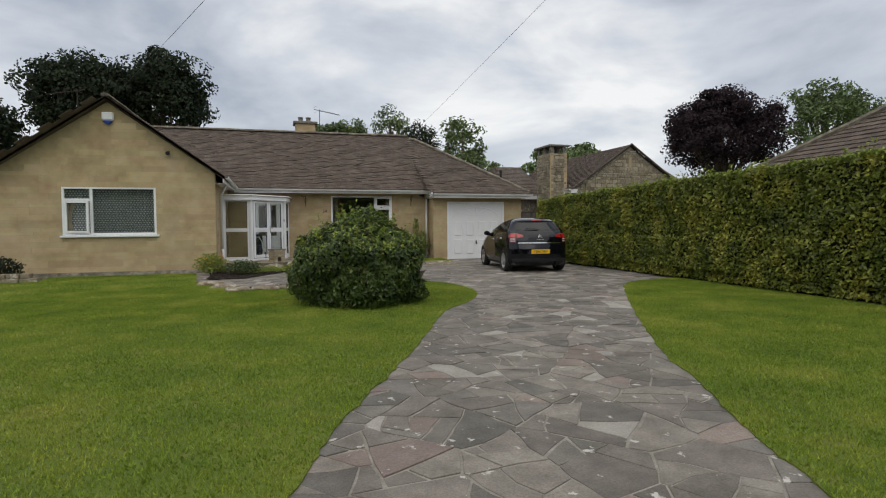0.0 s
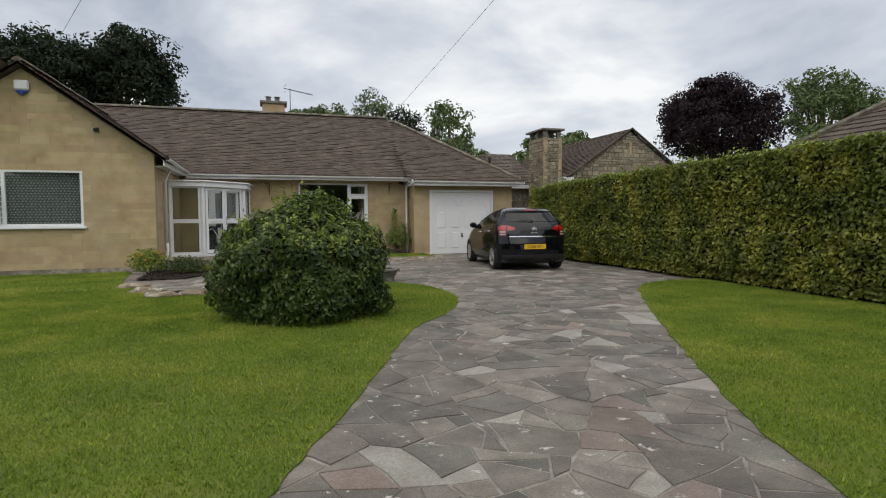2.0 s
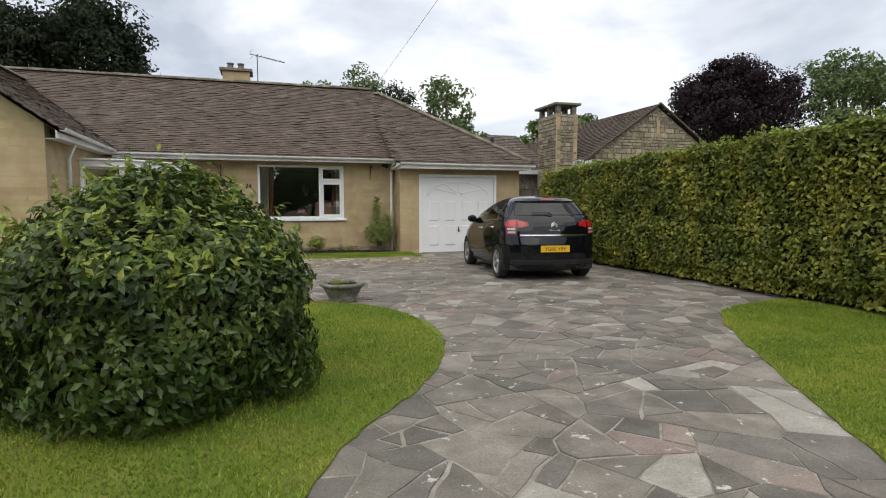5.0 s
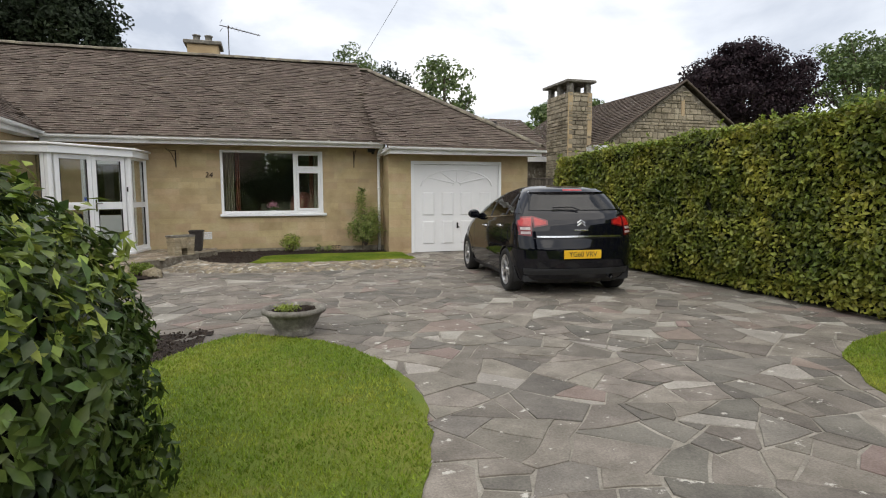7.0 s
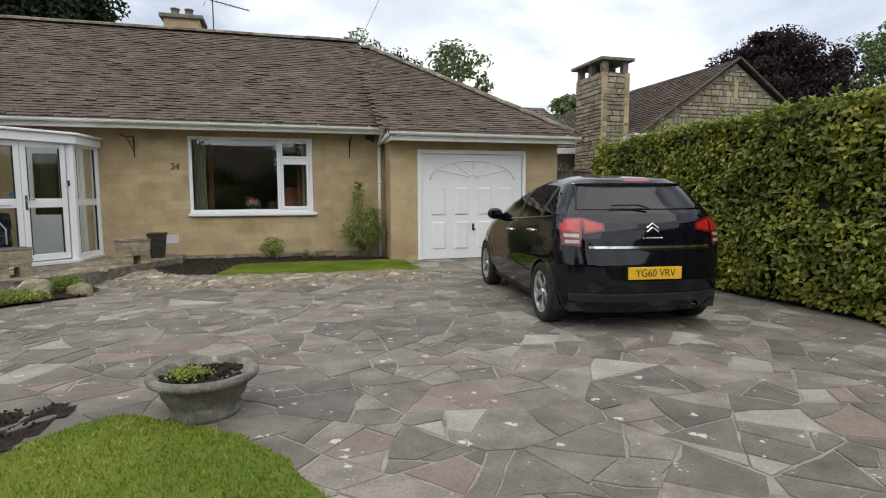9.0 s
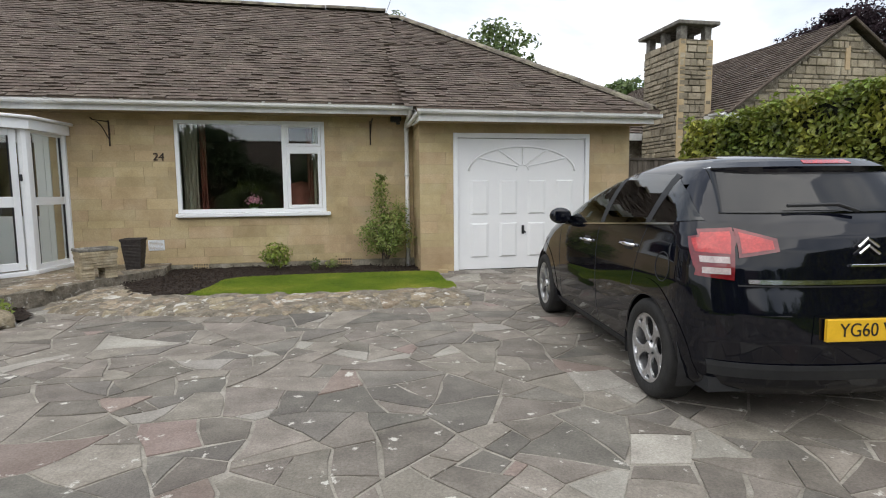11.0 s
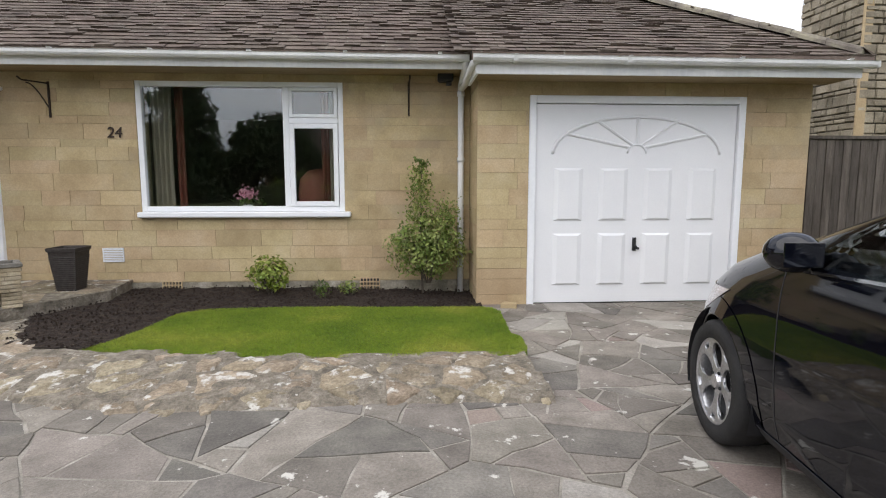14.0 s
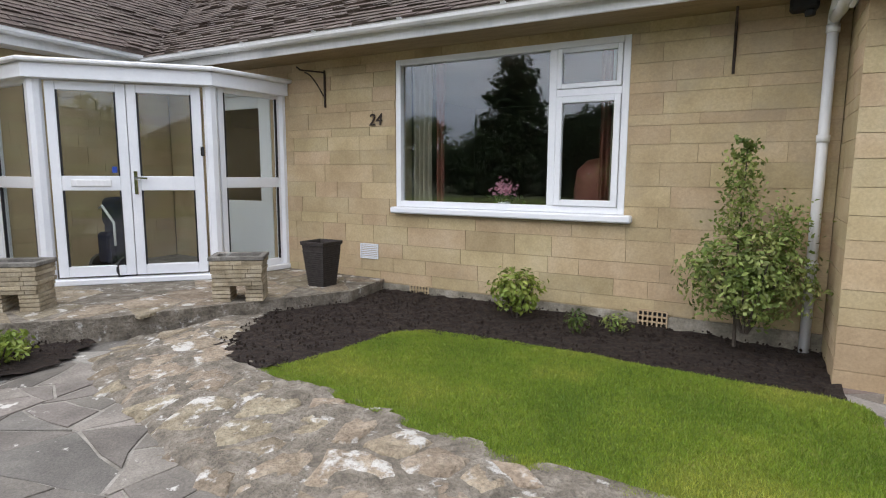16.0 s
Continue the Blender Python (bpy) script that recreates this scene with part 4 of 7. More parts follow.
def curtain(name, x0, x1, z0, z1, y, folds, amp, material, label, gather=0.0):
    bm = bmesh.new()
    k, rows = folds * 8, 14
    grid = []
    for r in range(rows + 1):
        z = z1 + (z0 - z1) * r / rows
        t = r / rows
        pull = gather * math.sin(math.pi * min(1, t * 0.9)) if gather else 0
        grid.append([bm.verts.new((x0 + (x1 - x0) * (1 - pull) * i / k, y + amp * math.sin(2 * math.pi * folds * i / k + 0.6 * t), z)) for i in range(k + 1)])
    for a, b in zip(grid, grid[1:]):
        for i in range(k):
            bm.faces.new((a[i], a[i + 1], b[i + 1], b[i]))
    bmesh.ops.solidify(bm, geom=list(bm.faces), thickness=0.006)
    return tagged(part(name, bm, material, smooth=True), label, "curtain")


curtain("curtain", 1.86, 2.10, 0.62, 2.36, 19.80, 4, 0.035, M_CURTAIN, "cream curtain drawn to the side of the front window", 0.1)
curtain("curtain", 2.11, 2.21, 0.62, 2.36, 19.84, 2, 0.03, M_CURTAIN_R, "red curtain lining showing beside the cream curtain", 0.1)
curtain("curtain", 3.86, 4.02, 0.62, 2.36, 19.80, 3, 0.03, M_CURTAIN, "cream curtain at the window's far side", 0.0)
curtain("curtain", 3.76, 3.85, 0.62, 2.36, 19.84, 2, 0.03, M_CURTAIN_R, "red curtain lining showing beside the cream curtain", 0.0)
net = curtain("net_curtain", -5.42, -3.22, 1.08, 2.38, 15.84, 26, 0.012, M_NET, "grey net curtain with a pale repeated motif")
# Sheet added behind the net, coloured for the dim room it hides.
part("backing", boxes((-5.45, -3.2, 15.945, 15.955, 1.06, 2.375)), M_INTERIOR, net, "dark sheet standing in for the dim room behind the net")
dots = bmesh.new()
for i in range(31):
    for j in range(21):
        xx, zz = -5.39 + i * 0.07 + (j % 2) * 0.035, 1.12 + j * 0.06
        box(dots, xx - 0.017, xx + 0.017, 15.805, 15.815, zz - 0.012, zz + 0.012)
tagged(part("motif", dots, M_NETDOT, net), kind="stuff")
curtain("curtain", -5.40, -5.12, 1.1, 2.0, 15.78, 5, 0.015, M_CURTAIN, "cream gathered curtain behind the open side light", 0.5)

# armchair and pink flowers inside the front window
chair = empty("armchair")
tagged(chair, "pale upholstered armchair back seen inside the window", "armchair")
part("backrest", lathe([(0.02, 0.75), (0.27, 0.76), (0.29, 1.1), (0.26, 1.32), (0.16, 1.42), (0.02, 1.45)], 16, 3.62, 20.6), M_CURTAIN_R, chair, smooth=True)
part("seat", boxes((3.32, 3.92, 20.3, 20.9, 0.24, 0.72), bevel=0.05), M_CURTAIN_R, chair)
sill_in = structure(part("inner_sill", boxes((1.815, 4.045, 19.63, 19.86, 0.90, 0.93), bevel=0.004), M_UPVC), "white inner window board", "sill")
flower = empty("flower_pot")
tagged(flower, "pink cyclamen in a white pot on the window board", "pot plant")
part("pot", lathe([(0.035, 0.93), (0.045, 0.94), (0.06, 1.02), (0.055, 1.02), (0.05, 0.99)], 16, 2.92, 19.72), M_UPVC, flower, smooth=True)
rng = np.random.default_rng(5)
pc = np.array([2.92, 19.72, 1.14]) + rng.normal(0, 1, (90, 3)) * (0.06, 0.035, 0.04)
leaves("petals", pc, rng.normal(0, 1, (90, 3)), 0.05, 0.035, M_PINK, flower, "pink petals", seed=6)
pc = np.array([2.93, 19.72, 1.06]) + rng.normal(0, 1, (60, 3)) * (0.06, 0.035, 0.02)
leaves("foliage", pc, rng.normal(0, 1, (60, 3)) + (0, 0, 1), 0.06, 0.05, L_SHRUB, flower, seed=7)


def garage_door():
    """Up-and-over door: frame, skin with raised panels and a sunburst of glazing bars."""
    d = empty("door_garage")
    structure(d, "white up-and-over garage door with sunburst panel", "garage door")
    gx0, gx1, gz = 6.0, 8.26, 2.15
    part("door_frame", boxes((gx0, gx0 + 0.07, 18.835, 18.93, 0.0, gz), (gx1 - 0.07, gx1, 18.835, 18.93, 0.0, gz), (gx0 + 0.07, gx1 - 0.07, 18.836, 18.93, gz - 0.075, gz), bevel=0.004), M_UPVC, d)
    part("door_skin", boxes((gx0 + 0.076, gx1 - 0.076, 18.875, 18.91, 0.012, gz - 0.082), bevel=0.003), M_DOOR, d)
    part("edge_seal", boxes((gx0 + 0.0765, gx1 - 0.0765, 18.88, 18.91, 0.0, 0.0115)), M_BLACK, d)
    cols = [6.27 + i * 0.475 for i in range(4)]
    for c in cols:
        for a, b in ((0.20, 0.745), (0.88, 1.42)):
            bm = bmesh.new()
            w = 0.305
            rim = [(c, a), (c + w, a), (c + w, b), (c, b)]
            ins = [(c + 0.045, a + 0.022), (c + w - 0.045, a + 0.022), (c + w - 0.045, b - 0.022), (c + 0.045, b - 0.022)]
            o = [bm.verts.new((p, 18.8745, q)) for p, q in rim]
            i2 = [bm.verts.new((p, 18.852, q)) for p, q in ins]
            for k in range(4):
                bm.faces.new((o[k], o[(k + 1) % 4], i2[(k + 1) % 4], i2[k]))
            bm.faces.new(i2)
            part("raised_panel", bm, M_DOOR, d)
    cx, cz = 7.135, 1.565
    rx, rz = 0.885, 0.38
    def bar(p, q, r=0.016):
        return tube([(p[0], 18.872, p[1]), (q[0], 18.872, q[1])], r, 6)
    arc = [(cx + rx * math.cos(t), 18.872, cz + rz * math.sin(t)) for t in [math.radians(180 * i / 30) for i in range(31)]]
    part("sunburst_arc", tube(arc, 0.018, 6), M_DOOR, d, smooth=True)
    for ang in (33, 62, 90, 118, 147):
        t = math.radians(ang)
        part("sunburst_ray", bar((cx + 0.10 * math.cos(t), cz + 0.04 + 0.06 * math.sin(t)), (cx + rx * math.cos(t), cz + rz * math.sin(t))), M_DOOR, d)
    part("sunburst_hub", tube([(cx + 0.10 * math.cos(t), 18.872, cz + 0.01 + 0.09 * math.sin(t)) for t in [math.pi * i / 10 for i in range(11)]], 0.012, 6), M_DOOR, d, smooth=True)
    hb = part("handle", boxes((7.122, 7.162, 18.855, 18.875, 0.56, 0.70), bevel=0.005), M_BLACK, d, "black T handle")
    part("lever", tube([(7.142, 18.84, 0.62), (7.155, 18.835, 0.595), (7.18, 18.835, 0.585)], 0.014, 8), M_BLACK, hb, smooth=True)


garage_door()


# ---------------------------------------------------------------- porch
PORCH = [(-1.69, 17.60), (-0.86, 17.60), (0.16, 18.70), (0.27, 19.55)]


def porch_side(p0, p1, parent, divs, zmid=1.12, z0=0.25, z1=2.13):
    """One glazed face of the porch between two plan points, in its own posts, rails and panes."""
    a, b = Vector((*p0, 0)), Vector((*p1, 0))
    d = (b - a)
    ln = d.length
    m = Matrix.Translation(a) @ Matrix.Rotation(math.atan2(d.y, d.x), 4, 'Z')
    def add(name, bm, material, par, label=""):
        bm.transform(m)
        return part(name, bm, material, par, label)
    for i, (u0, u1, leaf) in enumerate(divs):
        u0, u1 = u0 * ln, u1 * ln
        if leaf:
            lf = add("door_leaf", boxes((u0, u0 + 0.085, -0.03, 0.03, z0 + 0.02, z1 - 0.02), (u1 - 0.085, u1, -0.03, 0.03, z0 + 0.02, z1 - 0.02), (u0 + 0.085, u1 - 0.085, -0.029, 0.029, z0 + 0.02, z0 + 0.12), (u0 + 0.085, u1 - 0.085, -0.029, 0.029, z1 - 0.10, z1 - 0.02), (u0 + 0.085, u1 - 0.085, -0.029, 0.029, zmid - 0.02, zmid + 0.12), bevel=0.005), M_UPVC, parent, "white glazed door leaf")
            g1 = add("pane", boxes((u0 + 0.085, u1 - 0.085, -0.004, 0.004, z0 + 0.12, zmid - 0.02)), M_PORCHGLASS, lf)
            g2 = add("pane", boxes((u0 + 0.085, u1 - 0.085, -0.004, 0.004, zmid + 0.12, z1 - 0.10)), M_PORCHGLASS, lf)
            for q in (u0 + 0.085, u1 - 0.098):
                add("gasket", boxes((q, q + 0.013, -0.031, -0.005, z0 + 0.12, zmid - 0.02), (q, q + 0.013, -0.031, -0.005, zmid + 0.12, z1 - 0.10)), M_BLACK, lf)
            if leaf == "letter":
                lb = add("letter_box", boxes((u0 + 0.16, u1 - 0.16, -0.045, -0.03, zmid + 0.02, zmid + 0.085), bevel=0.006), M_GUTTER, lf, "white letter box")
                add("notice", boxes((u1 - 0.155, u1 - 0.11, -0.010, -0.006, zmid + 0.15, zmid + 0.21), bevel=0.002), M_BLUE, lf, "small blue sticker")
            if leaf == "handle":
                add("handle", boxes((u0 + 0.025, u0 + 0.06, -0.045, -0.03, zmid - 0.06, zmid + 0.17), (u0 + 0.03, u0 + 0.15, -0.075, -0.055, zmid + 0.09, zmid + 0.11), (u0 + 0.03, u0 + 0.055, -0.07, -0.04, zmid + 0.09, zmid + 0.11), bevel=0.004), M_CHROME, lf, "chrome lever handle")
        else:
            fr = add("side_frame", boxes((u0, u0 + 0.06, -0.03, 0.03, z0, z1), (u1 - 0.06, u1, -0.03, 0.03, z0, z1), (u0 + 0.06, u1 - 0.06, -0.029, 0.029, z0, z0 + 0.07), (u0 + 0.06, u1 - 0.06, -0.029, 0.029, z1 - 0.05, z1), (u0 + 0.06, u1 - 0.06, -0.029, 0.029, zmid, zmid + 0.11), bevel=0.005), M_UPVC, parent)
            g1 = add("pane", boxes((u0 + 0.06, u1 - 0.06, -0.004, 0.004, z0 + 0.07, zmid)), M_PORCHGLASS, fr)
            g2 = add("pane", boxes((u0 + 0.06, u1 - 0.06, -0.004, 0.004, zmid + 0.11, z1 - 0.05)), M_PORCHGLASS, fr)
            for q in (u0 + 0.06, u1 - 0.072):
                add("gasket", boxes((q, q + 0.012, -0.031, -0.005, z0 + 0.07, zmid), (q, q + 0.012, -0.031, -0.005, zmid + 0.11, z1 - 0.05)), M_BLACK, fr)
        g1.visible_shadow = g2.visible_shadow = False
    add("threshold", boxes((-0.02, ln + 0.02, -0.075, 0.045, 0.192, 0.25), bevel=0.008), M_UPVC, parent)


porch = empty("porch")
tagged(porch, "white plastic glazed porch with double doors and flat roof", "porch")
porch_side(PORCH[0], PORCH[1], porch, [(0.04, 0.94, None)])
porch_side(PORCH[1], PORCH[2], porch, [(0.06, 0.5, "letter"), (0.505, 0.94, "handle")])
porch_side(PORCH[2], PORCH[3], porch, [(0.08, 0.97, None)])
for i, (px, py) in enumerate(PORCH):
    part("post", tube([(px, py, 0.19), (px, py, 2.16)], 0.065, 8), M_UPVC, porch)
ROOF_P = [(-1.69, 17.48), (-0.81, 17.48), (0.27, 18.64), (0.39, 19.545), (-1.69, 19.545)]
for (ax, ay), (bx, by) in zip(ROOF_P[:3], ROOF_P[1:4]):
    d = Vector((bx - ax, by - ay, 0))
    m = Matrix.Translation((ax, ay, 0)) @ Matrix.Rotation(math.atan2(d.y, d.x), 4, 'Z')
    q = boxes((0.002, d.length - 0.002, 0.0, 0.16, 2.12, 2.25), bevel=0.004)
    q.transform(m)
    part("roof_fascia", q, M_UPVC, porch, "deep white roof fascia")
    q = boxes((-0.03, d.length + 0.03, -0.05, 0.10, 2.252, 2.295), bevel=0.012)
    q.transform(m)
    part("roof_edge", q, M_GUTTER, porch, "rolled white roof edge")
sheet = part("roof_sheet", prism([(-1.69, 17.60), (-0.86, 17.60), (0.13, 18.70), (0.24, 19.545), (-1.69, 19.545)], 2.16, 2.175), M_PORCHGLASS, porch, "clear roof sheet")
sheet.visible_shadow = False
part("door_bell", boxes((-0.005, 0.03, -0.04, -0.028, 1.44, 1.53), bevel=0.004), M_BLACK, porch, "small black door bell").matrix_world = pose(0.125, 18.60, 0, 0, 0, 47.2)
pw = structure(part("porch_floor", prism([(-1.68, 17.66), (-0.88, 17.66), (0.10, 18.72), (0.21, 19.54), (-1.68, 19.54)], 0.191, 0.205), M_CONC), "grey tiled porch floor", "floor")
# inner front door behind the porch glass
door_1 = empty("door_1")
structure(door_1, "white inner front door with glazed lights", "door")
part("door_frame", boxes((-0.9, -0.83, 19.54, 19.62, 0.22, 2.25), (0.03, 0.1, 19.54, 19.62, 0.22, 2.25), (-0.83, 0.03, 19.541, 19.62, 2.17, 2.25), bevel=0.004), M_UPVC, door_1)
part("door_panel", boxes((-0.82, 0.02, 19.56, 19.60, 0.23, 0.95), (-0.82, -0.70, 19.56, 19.60, 0.95, 2.16), (-0.10, 0.02, 19.56, 19.60, 0.95, 2.16), (-0.70, -0.10, 19.561, 19.599, 2.02, 2.16), bevel=0.004), M_UPVC, door_1)
pane("pane", -0.70, -0.10, 0.95, 2.02, 19.578, door_1, M_GLASS)
# golf bag with trolley standing in the porch
bag = empty("golf_trolley")
tagged(bag, "dark navy golf bag on a trolley inside the porch", "golf bag")
part("bag", lathe([(0.10, 0.28), (0.13, 0.30), (0.14, 0.55), (0.13, 0.75), (0.15, 0.80), (0.14, 0.98), (0.11, 1.02), (0.02, 1.03)], 20, -0.68, 18.2), M_NAVY, bag, smooth=True)
part("pocket", boxes((-0.79, -0.59, 18.02, 18.11, 0.36, 0.68), bevel=0.03), M_NAVY, bag)
part("strap", tube([(-0.75, 18.05, 0.92), (-0.65, 18.02, 0.95), (-0.55, 18.07, 0.78), (-0.55, 18.07, 0.55)], 0.012, 6), M_GUTTER, bag, "pale carrying strap", smooth=True)
for wx in (-0.92, -0.48):
    part("wheel", tube([(wx, 18.12, 0.325), (wx + 0.05, 18.12, 0.325)], 0.12, 18), M_BLACK, bag)


# ---------------------------------------------------------------- car
def make_car():
    """A five-door hatchback built from stacked plan outlines, then dressed with glass, lamps and trim laid on its skin."""
    car = empty("car", pose(6.825, 13.195, 0.0, 0, 0, -6.8) @ Matrix.Scale(0.985, 4))
    tagged(car, "black five-door hatchback parked on the drive before the garage", "car")
    RW, FW = (0.0, 0.31), (2.465, 0.31)

    def lerp(tab, z):
        zs = [p[0] for p in tab]
        return [float(np.interp(z, zs, [p[k] for p in tab])) for k in range(1, len(tab[0]))]
    # z: rear y, front y, half width, corner reach at rear, at front
    TAB = [(0.17, -0.52, 3.05, 0.76, 0.4, 0.5), (0.24, -0.62, 3.15, 0.815, 0.42, 0.6), (0.36, -0.675, 3.2, 0.845, 0.45, 0.75), (0.5, -0.695, 3.23, 0.857, 0.48, 0.85), (0.64, -0.69, 3.21, 0.862, 0.46, 0.9), (0.78, -0.66, 3.12, 0.86, 0.42, 0.95), (0.88, -0.645, 2.98, 0.852, 0.4, 1), (0.97, -0.63, 2.74, 0.838, 0.4, 1), (1.04, -0.61, 2.42, 0.818, 0.4, 0.95), (1.11, -0.57, 2.22, 0.792, 0.4, 0.85), (1.19, -0.5, 1.98, 0.752, 0.4, 0.75), (1.265, -0.43, 1.74, 0.708, 0.4, 0.7), (1.34, -0.36, 1.46, 0.658, 0.4, 0.65), (1.405, -0.31, 1.2, 0.606, 0.42, 0.6), (1.45, -0.22, 0.98, 0.545, 0.45, 0.6), (1.487, 0, 0.75, 0.45, 0.4, 0.4), (1.505, 0.25, 0.55, 0.28, 0.15, 0.15)]

    def half_width(y, z):
        ry, fy, w, cr, cf = lerp(TAB, z)
        if y < ry + cr:
            t = min(1.0, max(0.0, (ry + cr - y) / cr))
            return w * (1 - t ** 2.6) ** (1 / 2.6) if t < 1 else 0.0
        if y > fy - cf:
            t = min(1.0, max(0.0, (y - fy + cf) / cf))
            return w * (1 - t ** 2.4) ** (1 / 2.4) if t < 1 else 0.0
        return w

    def rear_y(x, z):
        ry, fy, w, cr, cf = lerp(TAB, z)
        t = min(0.999, abs(x) / w)
        return ry + cr * (1 - (1 - t ** 2.6) ** (1 / 2.6))

    zs = np.concatenate([np.linspace(0.17, 1.0, 56), np.linspace(1.012, 1.505, 42)])
    bm = bmesh.new()
    rings = []
    N = 96
    for z in zs:
        ry, fy, w, cr, cf = lerp(TAB, z)
        tt = 0.5 - 0.5 * np.cos(np.linspace(0, math.pi, N))
        ys = ry + (fy - ry) * tt
        ring = [bm.verts.new((half_width(y, z), y, z)) for y in ys]
        ring += [bm.verts.new((-half_width(y, z), y, z)) for y in ys[-2:0:-1]]
        rings.append(ring)
    for r0, r1 in zip(rings, rings[1:]):
        k = len(r0)
        for i in range(k):
            j = (i + 1) % k
            cy, cz = (r0[i].co.y + r1[j].co.y) / 2, (r0[i].co.z + r1[j].co.z) / 2
            if any((cy - wy) ** 2 + (cz - wz) ** 2 < 0.345 ** 2 for wy, wz in (RW, FW)) and abs(r0[i].co.x) > 0.5:
                continue
            # openings for glass
            if 0.98 < cz < 1.41 and abs(r0[i].co.x) > 0.45 and side_open(cy, cz):
                continue
            if 1.18 < cz < 1.40 and abs(r0[i].co.x) < 0.50 and cy < 0.0:
                continue
            bm.faces.new((r0[i], r0[j], r1[j], r1[i]))
    bm.faces.new(rings[-1])
    bm.faces.new(rings[0][::-1])
    bmesh.ops.remove_doubles(bm, verts=bm.verts, dist=0.0004)
    bmesh.ops.recalc_face_normals(bm, faces=bm.faces)
    body = part("body", bm, M_CARPAINT, None, "gloss black painted body", smooth=True)
    put(body, car)

    def patch(name, corners, material, side=0, off=0.004, nu=14, nv=8, par=None, label="", thick=0.003):
        """A piece of skin between four (along, up) corners; side -1 or 1: flank, 0: tail, where along is across."""
        (a0, b0), (a1, b1), (a2, b2), (a3, b3) = corners
        q = bmesh.new()
        grid = []
        for v in range(nv + 1):
            row = []
            for u in range(nu + 1):
                s, t = u / nu, v / nv
                a = (1 - t) * ((1 - s) * a0 + s * a1) + t * ((1 - s) * a3 + s * a2)
                b = (1 - t) * ((1 - s) * b0 + s * b1) + t * ((1 - s) * b3 + s * b2)
                if side:
                    row.append(q.verts.new((side * (half_width(a, b) + off), a, b)))
                else:
                    row.append(q.verts.new((a, rear_y(a, b) - off, b)))
            grid.append(row)
        for g, h in zip(grid, grid[1:]):
            for u in range(nu):
                q.faces.new((g[u], g[u + 1], h[u + 1], h[u]))
        bmesh.ops.recalc_face_normals(q, faces=q.faces)
        bmesh.ops.solidify(q, geom=list(q.faces), thickness=thick)
        ob = part(name, q, material, None, label, smooth=False)
        put(ob, par or car)
        return ob

    # glass
    for s in (-1, 1):
        for nm, cs in (("front_side_window", [(0.93, 1.03), (1.86, 0.985), (1.28, 1.365), (0.93, 1.402)]), ("rear_side_window", [(0.17, 1.068), (0.85, 1.036), (0.85, 1.402), (0.13, 1.375)]), ("quarter_window", [(-0.38, 1.118), (0.10, 1.078), (0.05, 1.355), (-0.16, 1.26)])):
            g = patch(nm, cs, M_CARGLASS if nm == "front_side_window" else M_REARSIDE, s, 0.006, label="dark reflecting side glass")
            g.visible_shadow = False
        patch("pillar", [(0.85, 1.03), (0.93, 1.025), (0.93, 1.408), (0.85, 1.408)], M_CARTRIM, s, 0.007, 3, 8)
        patch("pillar", [(0.10, 1.07), (0.17, 1.062), (0.13, 1.385), (0.04, 1.365)], M_CARTRIM, s, 0.007, 3, 8)
        patch("window_strip", [(-0.20, 1.085), (1.92, 0.965), (1.92, 0.976), (-0.20, 1.097)], M_CHROME, s, 0.009, 30, 1, label="chrome strip under the side windows")
        for nm, y0, y1 in (("front_door_seam", 0.925, 0.932), ("rear_door_seam", 1.90, 1.907)):
            patch(nm, [(y0, 0.26), (y1, 0.26), (y1, 1.0), (y0, 1.0)], M_BLACK, s, 0.0015, 1, 20, thick=0.002)
        patch("rear_arch_seam", [(0.33, 0.42), (0.337, 0.42), (0.13, 1.04), (0.123, 1.04)], M_BLACK, s, 0.0015, 1, 20, thick=0.002)
        patch("sill_trim", [(0.40, 0.18), (2.08, 0.18), (2.08, 0.25), (0.40, 0.25)], M_CARTRIM, s, 0.006, 20, 2)
        for hy, hz in ((0.25, 0.925), (1.06, 0.885)):
            xx = half_width(hy, hz) + 0.028
            pts = [(s * (xx - 0.03), hy - 0.02, hz - 0.002), (s * xx, hy + 0.01, hz + 0.002), (s * xx, hy + 0.16, hz + 0.002), (s * (xx - 0.03), hy + 0.19, hz - 0.002)]
            h = part("door_handle", tube(pts, 0.013, 8), M_CHROME, None, "chrome door handle", smooth=True)
            put(h, car)
            r = patch("handle_recess", [(hy + 0.02, hz - 0.035), (hy + 0.15, hz - 0.035), (hy + 0.15, hz + 0.03), (hy + 0.02, hz + 0.03)], M_BLACK, s, 0.002, 4, 3, thick=0.002)
        # fuel flap
        if s < 0:
            ring = [(s * (half_width(-0.17 + 0.085 * math.cos(t), 0.84 + 0.085 * math.sin(t)) + 0.001), -0.17 + 0.085 * math.cos(t), 0.84 + 0.085 * math.sin(t)) for t in [2 * math.pi * i / 24 for i in range(25)]]
            put(part("fuel_flap_seam", tube(ring, 0.003, 5), M_BLACK, None), car)
        # wheel arch lips
        for wy, wz in (RW, FW):
            lip = []
            for i in range(29):
                t = math.radians(-12 + 204 * i / 28)
                yy, zz = wy + 0.338 * math.cos(t), wz + 0.338 * math.sin(t)
                lip.append((s * (half_width(yy, max(zz, 0.18)) - 0.004), yy, max(zz, 0.18)))
            put(part("arch_lip", tube(lip, 0.009, 8), M_CARPAINT, None, smooth=True), car)
            q = bmesh.new()
            rows = []
            for rr in (0.338, 0.36, 0.385, 0.41, 0.435):
                row = []
                for i in range(41):
                    t = math.radians(-22 + 224 * i / 40)
                    yy, zz = wy + rr * math.cos(t), max(wz + rr * math.sin(t), 0.172)
                    row.append(q.verts.new((s * (half_width(yy, zz) + 0.0035), yy, zz)))
